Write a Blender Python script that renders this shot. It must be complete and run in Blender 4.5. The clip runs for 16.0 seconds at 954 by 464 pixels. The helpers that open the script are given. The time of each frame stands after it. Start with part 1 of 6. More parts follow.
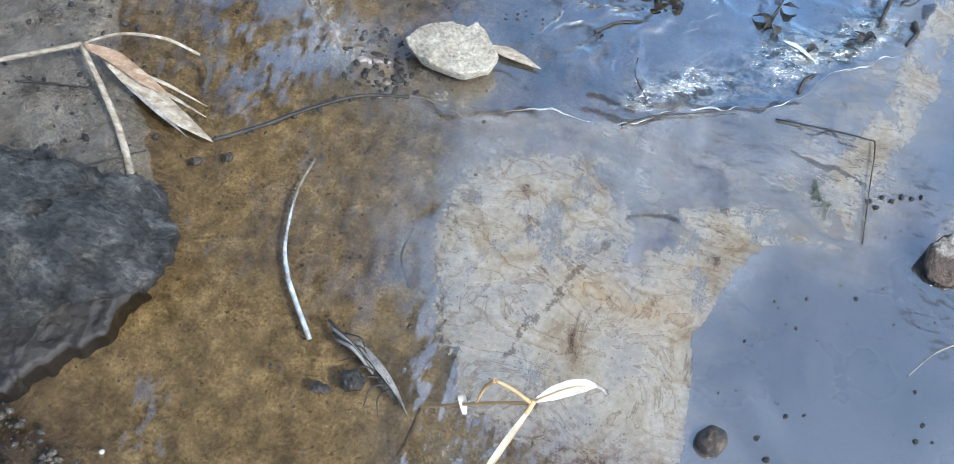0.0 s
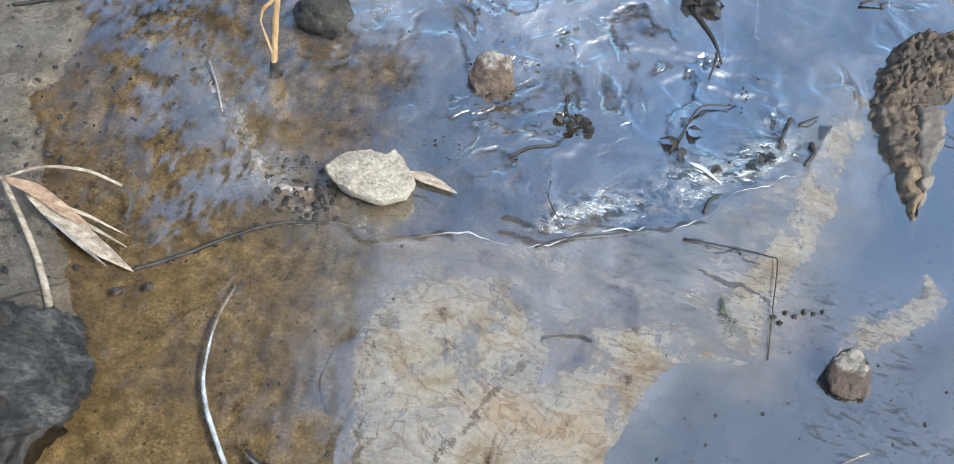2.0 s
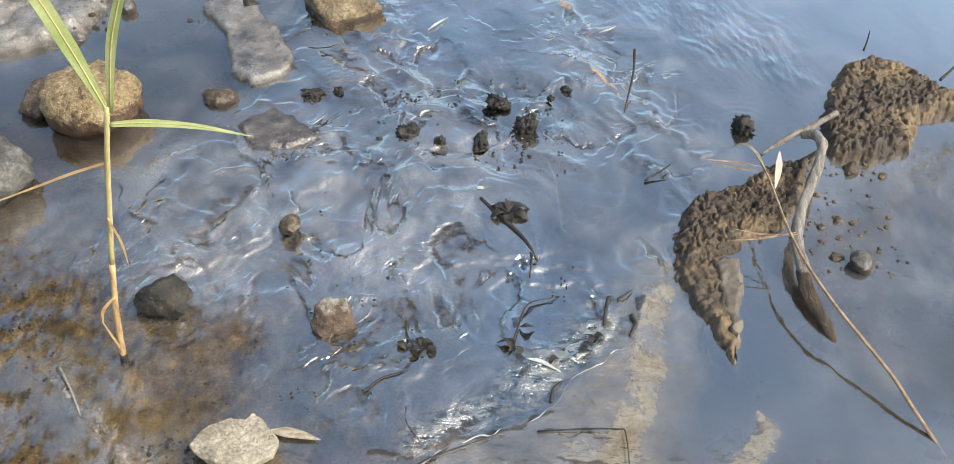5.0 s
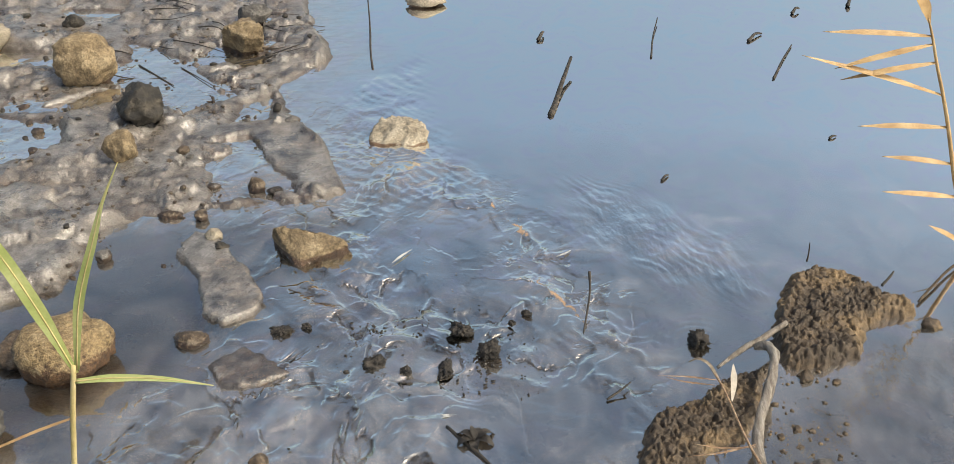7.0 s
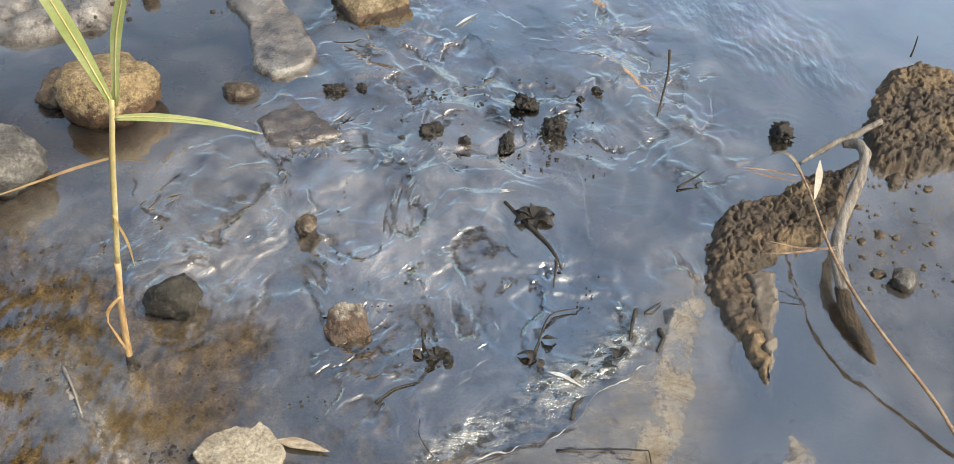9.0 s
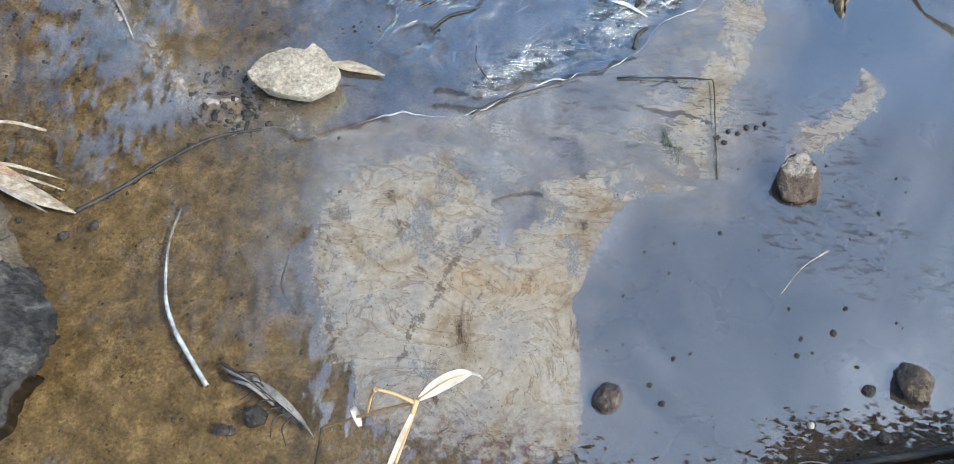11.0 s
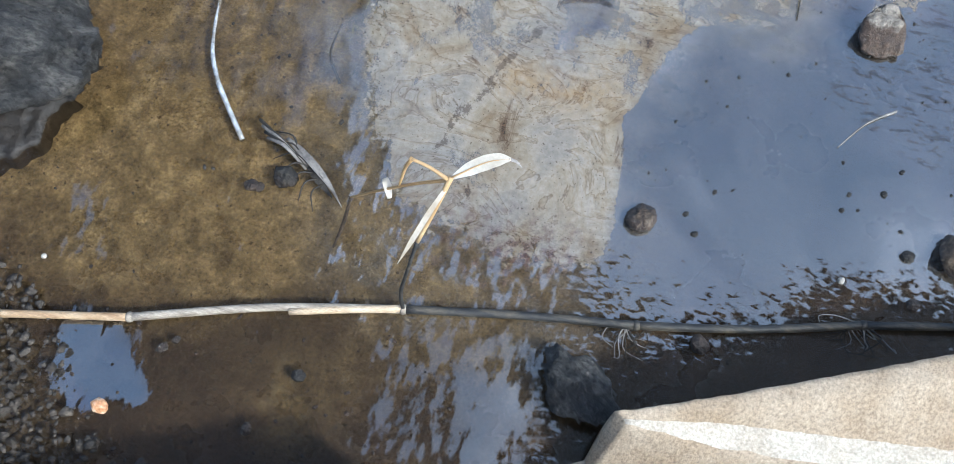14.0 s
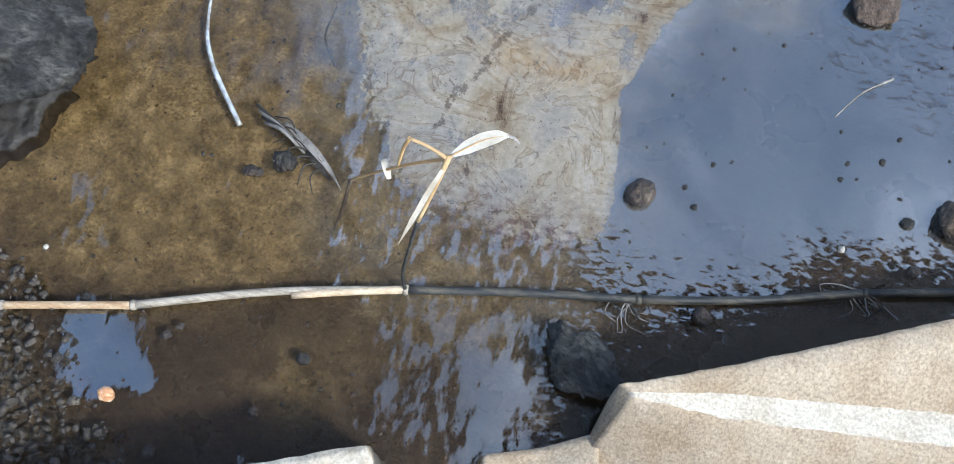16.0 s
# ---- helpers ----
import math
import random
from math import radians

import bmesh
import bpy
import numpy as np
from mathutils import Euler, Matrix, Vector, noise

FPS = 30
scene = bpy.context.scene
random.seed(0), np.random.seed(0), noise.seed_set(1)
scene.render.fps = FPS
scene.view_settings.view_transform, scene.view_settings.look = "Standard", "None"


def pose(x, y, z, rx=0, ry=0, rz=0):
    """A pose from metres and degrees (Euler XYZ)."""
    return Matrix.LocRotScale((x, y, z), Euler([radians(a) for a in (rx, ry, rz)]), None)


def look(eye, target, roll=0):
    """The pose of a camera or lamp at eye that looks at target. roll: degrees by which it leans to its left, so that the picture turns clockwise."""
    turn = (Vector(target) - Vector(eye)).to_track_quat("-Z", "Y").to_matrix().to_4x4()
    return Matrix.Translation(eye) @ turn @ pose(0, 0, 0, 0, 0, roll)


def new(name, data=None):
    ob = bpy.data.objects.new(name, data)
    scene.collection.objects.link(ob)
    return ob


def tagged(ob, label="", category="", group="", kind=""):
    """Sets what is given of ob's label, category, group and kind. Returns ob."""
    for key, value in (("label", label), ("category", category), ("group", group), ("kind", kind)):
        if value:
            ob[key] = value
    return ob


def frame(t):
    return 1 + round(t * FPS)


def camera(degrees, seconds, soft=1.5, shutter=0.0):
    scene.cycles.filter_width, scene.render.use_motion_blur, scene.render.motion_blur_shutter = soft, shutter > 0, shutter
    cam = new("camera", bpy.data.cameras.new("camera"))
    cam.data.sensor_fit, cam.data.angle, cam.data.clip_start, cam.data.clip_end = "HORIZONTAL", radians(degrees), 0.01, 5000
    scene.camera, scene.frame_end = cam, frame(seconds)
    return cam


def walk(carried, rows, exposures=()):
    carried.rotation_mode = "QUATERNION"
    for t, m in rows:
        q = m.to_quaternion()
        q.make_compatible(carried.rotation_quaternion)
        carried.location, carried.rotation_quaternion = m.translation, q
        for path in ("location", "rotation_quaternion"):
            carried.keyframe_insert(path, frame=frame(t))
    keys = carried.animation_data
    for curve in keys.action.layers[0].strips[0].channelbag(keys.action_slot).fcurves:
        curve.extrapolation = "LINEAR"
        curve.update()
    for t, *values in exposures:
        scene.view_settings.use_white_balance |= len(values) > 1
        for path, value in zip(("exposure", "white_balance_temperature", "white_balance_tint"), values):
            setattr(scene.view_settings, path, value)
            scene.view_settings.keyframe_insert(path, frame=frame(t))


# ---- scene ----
cam = camera(51.0, 16.0, soft=0.7)
PATH = [
    (0, (0.005, 0.102, 1.951), (-0.243, 1.044, 0.205), 3.7),
    (0.5, (0.022, 0.145, 1.989), (-0.258, 1.169, 0.294), 4.3),
    (1, (0.044, 0.151, 2.011), (-0.233, 1.228, 0.349), 4.8),
    (1.5, (0.05, 0.156, 2.029), (-0.191, 1.269, 0.385), 6.0),
    (2, (0.069, 0.157, 2.046), (-0.136, 1.273, 0.399), 6.3),
    (2.5, (0.09, 0.149, 2.086), (-0.097, 1.354, 0.501), 5.1),
    (3, (0.104, 0.133, 2.128), (-0.01, 1.391, 0.578), 4.7),
    (3.2, (0.122, 0.126, 2.143), (0.029, 1.405, 0.609), 4.2),
    (5.3, (0.208, 0.128, 2.285), (0.172, 1.609, 0.941), 0.0),
    (5.5, (0.224, 0.117, 2.3), (0.188, 1.639, 1.003), 0.1),
    (6, (0.252, 0.082, 2.363), (0.261, 1.709, 1.2), -0.1),
    (6.5, (0.276, 0.073, 2.373), (0.273, 1.744, 1.275), -1.7),
    (7, (0.271, 0.076, 2.379), (0.269, 1.768, 1.312), -2.2),
    (7.5, (0.259, 0.116, 2.364), (0.251, 1.773, 1.244), -2.0),
    (8, (0.259, 0.197, 2.338), (0.2, 1.81, 1.158), 0.4),
    (8.5, (0.21, 0.273, 2.266), (0.136, 1.791, 0.965), 1.0),
    (9, (0.206, 0.236, 2.193), (0.112, 1.661, 0.793), -0.1),
    (9.5, (0.187, 0.227, 2.159), (0.054, 1.54, 0.656), -1.2),
    (10, (0.14, 0.171, 2.079), (0.019, 1.325, 0.45), -1.8),
    (10.2, (0.151, 0.16, 2.065), (0.021, 1.258, 0.398), -2.5),
    (12.3, (0.172, 0.051, 1.937), (0.03, 0.83, 0.101), -2.7),
    (12.5, (0.173, 0.039, 1.934), (0.028, 0.782, 0.082), -3.4),
    (13, (0.176, 0.039, 1.923), (0.024, 0.747, 0.06), -1.5),
    (13.5, (0.174, 0.053, 1.921), (0.005, 0.729, 0.046), 0.5),
    (14, (0.168, 0.049, 1.918), (0.01, 0.716, 0.039), 2.3),
    (14.5, (0.167, 0.047, 1.914), (0.01, 0.697, 0.029), 1.9),
    (15, (0.164, 0.045, 1.912), (0.017, 0.682, 0.022), 2.0),
    (15.5, (0.168, 0.04, 1.907), (0.019, 0.667, 0.014), 0.7),
    (16, (0.172, 0.035, 1.917), (0.02, 0.676, 0.029), 0.7),
]
EXPOSURES = [(0, 0.84, 5250, 2), (1.5, 0.80, 5500, 2), (3.2, 0.74, 5950, 2), (5.5, 0.60, 6650, 3), (6.5, 0.47, 7050, 5), (7.5, 0.30, 7200, 5), (8.5, 0.36, 7050, 4), (9, 0.52, 6950, 4), (10.2, 0.68, 6100, 3), (12.3, 0.80, 5350, 2), (13, 0.68, 5350, 2), (16, 0.64, 5350, 2)]
walk(cam, [(t, look(eye, target, roll)) for t, eye, target, roll in PATH], EXPOSURES)

# ---------- light ----------
SUN_DIR = Vector((0.58, -0.26, 0.77)).normalized()
world = bpy.data.worlds.new("sky")
scene.world = world
world.use_nodes = True
wn, wl = world.node_tree.nodes, world.node_tree.links
wn.clear()
sky = wn.new("ShaderNodeTexSky")
sky.sky_type, sky.sun_disc = "NISHITA", False
sky.sun_elevation = math.asin(SUN_DIR.z)
sky.sun_rotation = math.atan2(SUN_DIR.x, SUN_DIR.y)
sky.air_density, sky.dust_density, sky.ozone_density = 1.0, 4.6, 0.75
bg = wn.new("ShaderNodeBackground")
bg.inputs["Strength"].default_value = 0.15
wout = wn.new("ShaderNodeOutputWorld")
wl.new(sky.outputs[0], bg.inputs[0])
wl.new(bg.outputs[0], wout.inputs[0])
sun_data = bpy.data.lights.new("sun", "SUN")
sun_data.energy, sun_data.angle, sun_data.color = 2.3, radians(6.0), (1.0, 0.94, 0.85)
sun = new("sun", sun_data)
sun.matrix_world = look(SUN_DIR * 30, (0, 0, 0))


# ---------- numeric helpers ----------
def hash2(ix, iy, seed):
    h = (ix.astype(np.int64) * 374761393 + iy.astype(np.int64) * 668265263 + seed * 974634777) & 0xFFFFFFFF
    h = ((h ^ (h >> 13)) * 1274126177) & 0xFFFFFFFF
    return ((h ^ (h >> 16)) & 0xFFFF) / 65535.0


def vnoise(x, y, seed=0):
    ix, iy = np.floor(x), np.floor(y)
    fx, fy = x - ix, y - iy
    fx, fy = fx * fx * (3 - 2 * fx), fy * fy * (3 - 2 * fy)
    a, b = hash2(ix, iy, seed), hash2(ix + 1, iy, seed)
    c, d = hash2(ix, iy + 1, seed), hash2(ix + 1, iy + 1, seed)
    return (a * (1 - fx) + b * fx) * (1 - fy) + (c * (1 - fx) + d * fx) * fy


def fbm(x, y, seed=0, octaves=4):
    """Smooth noise from -1 to 1."""
    out, amp, total = 0.0, 1.0, 0.0
    for k in range(octaves):
        out = out + amp * (vnoise(x * 2 ** k, y * 2 ** k, seed + k) * 2 - 1)
        total += amp
        amp *= 0.5
    return out / total


def lumps(x, y, size, seed, fill=0.75):
    """Rounded nodules of that size, from 0 to 1."""
    u, v = x / size, y / size
    ix, iy = np.floor(u), np.floor(v)
    best = np.zeros_like(u)
    for dx in (-1, 0, 1):
        for dy in (-1, 0, 1):
            cx, cy = ix + dx, iy + dy
            px, py = cx + 0.15 + 0.7 * hash2(cx, cy, seed), cy + 0.15 + 0.7 * hash2(cx, cy, seed + 7)
            r = 0.34 + 0.28 * hash2(cx, cy, seed + 13)
            tall = 0.35 + 0.65 * hash2(cx, cy, seed + 19)
            d2 = ((u - px) ** 2 + (v - py) ** 2) / (r * r)
            best = np.maximum(best, tall * np.sqrt(np.clip(1 - d2 * fill, 0, 1)))
    return best


def smooth(a, b, v):
    s = np.clip((v - a) / (b - a), 0, 1)
    return s * s * (3 - 2 * s)


def outline(poly, x, y):
    """Signed distance to a polygon, negative within."""
    d = np.full_like(x, 1e9)
    inside = np.zeros(x.shape, bool)
    for (x0, y0), (x1, y1) in zip(poly, poly[1:] + poly[:1]):
        ex, ey = x1 - x0, y1 - y0
        k = np.clip(((x - x0) * ex + (y - y0) * ey) / (ex * ex + ey * ey), 0, 1)
        d = np.minimum(d, np.hypot(x - x0 - k * ex, y - y0 - k * ey))
        cross = ((y0 <= y) != (y1 <= y)) & (x < (y - y0) * ex / (ey if ey else 1e-9) + x0)
        inside ^= cross
    return np.where(inside, -d, d)


def from_line(line, x, y):
    d = np.full_like(x, 1e9)
    for (x0, y0), (x1, y1) in zip(line, line[1:]):
        ex, ey = x1 - x0, y1 - y0
        k = np.clip(((x - x0) * ex + (y - y0) * ey) / (ex * ex + ey * ey), 0, 1)
        d = np.minimum(d, np.hypot(x - x0 - k * ex, y - y0 - k * ey))
    return d


def rnd(a, b):
    return random.uniform(a, b)


# ---------- materials ----------
def ramp(nt, fac, stops):
    r = nt.nodes.new("ShaderNodeValToRGB")
    while len(r.color_ramp.elements) < len(stops):
        r.color_ramp.elements.new(0.5)
    for e, (p, c) in zip(r.color_ramp.elements, stops):
        e.position, e.color = p, (*c, 1) if len(c) == 3 else c
    nt.links.new(fac, r.inputs[0])
    return r.outputs[0]


def noise_node(nt, coords, scale, detail=4.0, rough=0.6, stretch=None, turn=0.0, warp=0.0):
    n = nt.nodes.new("ShaderNodeTexNoise")
    n.inputs["Scale"].default_value, n.inputs["Detail"].default_value = scale, detail
    n.inputs["Roughness"].default_value, n.inputs["Distortion"].default_value = rough, warp
    if stretch:
        m = nt.nodes.new("ShaderNodeMapping")
        m.inputs["Scale"].default_value = stretch
        m.inputs["Rotation"].default_value = (0, 0, radians(turn))
        nt.links.new(coords, m.inputs["Vector"])
        coords = m.outputs[0]
    nt.links.new(coords, n.inputs["Vector"])
    return n.outputs["Fac"]


def mixed(nt, fac, a, b, blend="MIX"):
    m = nt.nodes.new("ShaderNodeMix")
    m.data_type, m.blend_type = "RGBA", blend
    for value, socket in ((fac, m.inputs[0]), (a, m.inputs[6]), (b, m.inputs[7])):
        if isinstance(value, (int, float)):
            socket.default_value = value
        elif isinstance(value, tuple):
            socket.default_value = (*value, 1)
        else:
            nt.links.new(value, socket)
    return m.outputs[2]


def math_node(nt, op, a, b=0.0, clamp=False):
    m = nt.nodes.new("ShaderNodeMath")
    m.operation, m.use_clamp = op, clamp
    for value, socket in ((a, m.inputs[0]), (b, m.inputs[1])):
        if isinstance(value, (int, float)):
            socket.default_value = value
        else:
            nt.links.new(value, socket)
    return m.outputs[0]


def attribute(nt, name):
    a = nt.nodes.new("ShaderNodeAttribute")
    a.attribute_name = name
    return a.outputs["Fac"]


def bump(nt, height, strength, distance, normal=None):
    b = nt.nodes.new("ShaderNodeBump")
    b.inputs["Distance"].default_value = distance
    if isinstance(strength, (int, float)):
        b.inputs["Strength"].default_value = strength
    else:
        nt.links.new(strength, b.inputs["Strength"])
    nt.links.new(height, b.inputs["Height"])
    if normal:
        nt.links.new(normal, b.inputs["Normal"])
    return b.outputs[0]


def plain(name):
    m = bpy.data.materials.new(name)
    m.use_nodes = True
    nt = m.node_tree
    return m, nt, nt.nodes["Principled BSDF"]


def surface(name, dark, mid, light, scale=12.0, fine=90.0, rough=0.8, bumpy=0.4, depth=0.004, wet=0.0, stretch=None, each=0.15, thin=0.0, grit=0.45, waterline=0.0):
    """A natural surface: three tones in broad patches, fine grain, relief, and a little change from thing to thing."""
    m, nt, p = plain(name)
    tc = nt.nodes.new("ShaderNodeTexCoord").outputs["Object"]
    broad = noise_node(nt, tc, scale, 5, 0.65, stretch)
    grain = noise_node(nt, tc, fine, 6, 0.7, stretch)
    col = ramp(nt, broad, [(0.30, dark), (0.5, mid), (0.70, light)])
    tone = ramp(nt, grain, [(0.3, (1 - grit,) * 3), (0.7, (1 + grit * 0.55,) * 3)])
    col = mixed(nt, 1.0, col, tone, "MULTIPLY")
    info = nt.nodes.new("ShaderNodeObjectInfo")
    shade = ramp(nt, info.outputs["Random"], [(0.0, (1 - each,) * 3), (1.0, (1 + each,) * 3)])
    col = mixed(nt, 1.0, col, shade, "MULTIPLY")
    waterline_band = None
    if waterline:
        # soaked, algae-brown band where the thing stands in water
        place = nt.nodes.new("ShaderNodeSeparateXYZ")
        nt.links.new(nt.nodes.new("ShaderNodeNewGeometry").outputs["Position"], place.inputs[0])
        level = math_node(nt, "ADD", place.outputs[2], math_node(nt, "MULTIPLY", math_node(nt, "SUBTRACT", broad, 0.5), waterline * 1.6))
        waterline_band = ramp(nt, math_node(nt, "DIVIDE", level, waterline), [(0.75, (1.0,) * 3), (1.0, (0.0,) * 3)])
        col = mixed(nt, waterline_band, col, mixed(nt, 1.0, col, (0.34, 0.23, 0.16), "MULTIPLY"))
    nt.links.new(col, p.inputs["Base Color"])
    r = nt.nodes.new("ShaderNodeMapRange")
    r.inputs[3].default_value, r.inputs[4].default_value = max(0.05, rough - 0.18), min(1, rough + 0.15)
    nt.links.new(broad, r.inputs[0])
    nt.links.new(r.outputs[0], p.inputs["Roughness"])
    p.inputs["Coat Weight"].default_value, p.inputs["Coat Roughness"].default_value = wet, 0.18
    if waterline_band:
        nt.links.new(math_node(nt, "MAXIMUM", math_node(nt, "MULTIPLY", waterline_band, 0.6), wet), p.inputs["Coat Weight"])
    n1 = bump(nt, broad, bumpy, depth * 3)
    n2 = bump(nt, grain, bumpy, depth, n1)
    nt.links.new(n2, p.inputs["Normal"])
    nt.links.new(n2, p.inputs["Coat Normal"])
    if thin:
        back, mix = nt.nodes.new("ShaderNodeBsdfTranslucent"), nt.nodes.new("ShaderNodeMixShader")
        nt.links.new(col, back.inputs[0])
        mix.inputs[0].default_value = thin
        nt.links.new(p.outputs[0], mix.inputs[1])
        nt.links.new(back.outputs[0], mix.inputs[2])
        nt.links.new(mix.outputs[0], nt.nodes["Material Output"].inputs[0])
    return m


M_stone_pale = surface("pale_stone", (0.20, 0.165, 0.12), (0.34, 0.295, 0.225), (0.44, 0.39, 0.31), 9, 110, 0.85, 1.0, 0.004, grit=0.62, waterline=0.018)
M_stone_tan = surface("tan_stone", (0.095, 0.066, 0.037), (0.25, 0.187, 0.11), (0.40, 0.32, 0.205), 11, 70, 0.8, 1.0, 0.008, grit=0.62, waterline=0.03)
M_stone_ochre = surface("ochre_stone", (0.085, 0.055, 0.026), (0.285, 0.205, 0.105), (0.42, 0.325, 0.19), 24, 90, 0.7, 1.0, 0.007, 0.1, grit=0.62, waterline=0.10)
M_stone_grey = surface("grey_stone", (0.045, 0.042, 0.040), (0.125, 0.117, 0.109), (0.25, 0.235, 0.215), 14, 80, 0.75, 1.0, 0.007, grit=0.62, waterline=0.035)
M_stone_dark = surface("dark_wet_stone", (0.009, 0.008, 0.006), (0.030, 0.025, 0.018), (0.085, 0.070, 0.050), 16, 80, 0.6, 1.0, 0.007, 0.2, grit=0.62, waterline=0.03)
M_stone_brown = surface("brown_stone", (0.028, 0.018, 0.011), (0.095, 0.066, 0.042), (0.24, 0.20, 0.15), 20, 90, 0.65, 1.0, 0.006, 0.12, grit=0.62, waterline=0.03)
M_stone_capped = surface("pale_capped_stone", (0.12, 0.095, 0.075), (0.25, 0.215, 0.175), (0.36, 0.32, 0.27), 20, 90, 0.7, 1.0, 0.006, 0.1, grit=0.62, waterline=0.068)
M_boulder = surface("boulder_stone", (0.012, 0.0115, 0.011), (0.072, 0.069, 0.066), (0.22, 0.203, 0.182), 11, 60, 0.62, 1.0, 0.022, 0.2, (1.0, 1.7, 1.7), grit=0.85)
M_clod = surface("black_mud", (0.008, 0.007, 0.006), (0.022, 0.018, 0.015), (0.06, 0.051, 0.041), 25, 140, 0.7, 0.8, 0.004, 0.04)
M_mound = surface("nodular_mud", (0.026, 0.018, 0.012), (0.092, 0.066, 0.043), (0.255, 0.175, 0.092), 5, 60, 0.7, 1.0, 0.005, 0.10, grit=0.6)
M_spike = surface("smooth_mud", (0.10, 0.08, 0.065), (0.21, 0.175, 0.15), (0.32, 0.275, 0.24), 14, 120, 0.5, 0.4, 0.002, 0.25)
M_flank = surface("smooth_grey_mud", (0.075, 0.058, 0.042), (0.13, 0.105, 0.080), (0.185, 0.155, 0.12), 8, 60, 0.5, 0.6, 0.002, 0.15, grit=0.3)
M_crumbs = surface("mud_crumbs", (0.020, 0.016, 0.012), (0.055, 0.044, 0.034), (0.12, 0.098, 0.076), 20, 120, 0.7, 1.0, 0.004, 0.08, grit=0.6)
M_concrete = surface("weathered_concrete", (0.34, 0.245, 0.15), (0.45, 0.355, 0.25), (0.52, 0.43, 0.325), 6, 170, 0.9, 0.9, 0.0024, stretch=(1, 1, 0.6), grit=0.5)
# pale cement for the tops, lightened to paint the sun they catch
M_concrete_top = surface("sunlit_concrete", (0.42, 0.35, 0.26), (0.55, 0.485, 0.395), (0.64, 0.585, 0.49), 14, 170, 0.9, 0.8, 0.0025, grit=0.45)
M_drift = surface("bleached_driftwood", (0.08, 0.065, 0.052), (0.22, 0.19, 0.16), (0.40, 0.37, 0.33), 9, 60, 0.75, 0.9, 0.004, 0.0, (6, 0.7, 6))
M_bark = surface("brown_bark", (0.025, 0.017, 0.010), (0.07, 0.047, 0.027), (0.15, 0.10, 0.058), 14, 60, 0.75, 1.0, 0.005, 0.0, (5, 0.8, 5))
M_cane_tan = surface("tan_cane", (0.30, 0.18, 0.09), (0.45, 0.31, 0.18), (0.56, 0.43, 0.28), 12, 120, 0.5, 0.3, 0.001, 0.1, (1, 5, 5))
M_cane_grey = surface("grey_cane", (0.14, 0.11, 0.085), (0.31, 0.265, 0.21), (0.48, 0.42, 0.34), 14, 120, 0.65, 0.4, 0.001, 0.0, (1, 6, 6))
M_cane_black = surface("blackened_cane", (0.012, 0.012, 0.012), (0.03, 0.029, 0.028), (0.12, 0.10, 0.07), 9, 100, 0.6, 0.4, 0.001, 0.04, (1, 4, 4))
M_stem_tan = surface("sheathed_stem", (0.30, 0.16, 0.07), (0.50, 0.33, 0.16), (0.66, 0.50, 0.28), 9, 90, 0.6, 0.5, 0.001, 0.0, (6, 6, 1), grit=0.3)
M_cane_cream = surface("peeled_cane", (0.36, 0.25, 0.15), (0.54, 0.41, 0.27), (0.66, 0.56, 0.42), 12, 120, 0.5, 0.3, 0.001, 0.1, (1, 5, 5))
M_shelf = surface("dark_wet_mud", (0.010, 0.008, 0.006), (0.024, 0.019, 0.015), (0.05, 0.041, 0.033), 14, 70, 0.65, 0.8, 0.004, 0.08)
M_husk_brown = surface("brown_husk", (0.17, 0.095, 0.05), (0.31, 0.20, 0.12), (0.46, 0.35, 0.24), 12, 55, 0.7, 0.8, 0.002, 0.0, (2.5, 5, 5), grit=0.3)
M_twig = surface("dark_twig", (0.012, 0.010, 0.008), (0.03, 0.025, 0.02), (0.07, 0.056, 0.043), 25, 150, 0.7, 0.6, 0.002)
M_root = surface("grey_rootlet", (0.10, 0.09, 0.08), (0.22, 0.20, 0.18), (0.34, 0.31, 0.28), 25, 150, 0.7, 0.5, 0.001)
M_stem_orange = surface("orange_reed_stem", (0.42, 0.22, 0.08), (0.66, 0.44, 0.20), (0.74, 0.56, 0.30), 10, 120, 0.5, 0.3, 0.001, 0.1, grit=0.14)
M_stem_green = surface("yellow_green_stem", (0.40, 0.33, 0.13), (0.52, 0.43, 0.20), (0.62, 0.53, 0.30), 10, 120, 0.5, 0.3, 0.001, 0.1, grit=0.14)
M_leaf_green = surface("green_reed_leaf", (0.27, 0.33, 0.10), (0.38, 0.43, 0.17), (0.50, 0.53, 0.27), 8, 140, 0.5, 0.35, 0.001, 0.1, thin=0.15, grit=0.14)
M_weed = surface("green_weed", (0.025, 0.03, 0.015), (0.06, 0.07, 0.035), (0.12, 0.13, 0.07), 20, 120, 0.5, 0.5, 0.001, 0.3)
M_leaf_dry = surface("dry_reed_leaf", (0.30, 0.17, 0.065), (0.46, 0.30, 0.14), (0.60, 0.44, 0.24), 10, 140, 0.6, 0.4, 0.001, grit=0.14)
M_leaf_pale = surface("bleached_leaf", (0.36, 0.29, 0.20), (0.53, 0.47, 0.38), (0.64, 0.59, 0.52), 12, 140, 0.6, 0.4, 0.001, grit=0.14)
M_leaf_husk = surface("weathered_husk", (0.15, 0.11, 0.07), (0.30, 0.245, 0.175), (0.47, 0.41, 0.33), 14, 60, 0.7, 0.8, 0.002, 0.0, (2.5, 5, 5), grit=0.25)
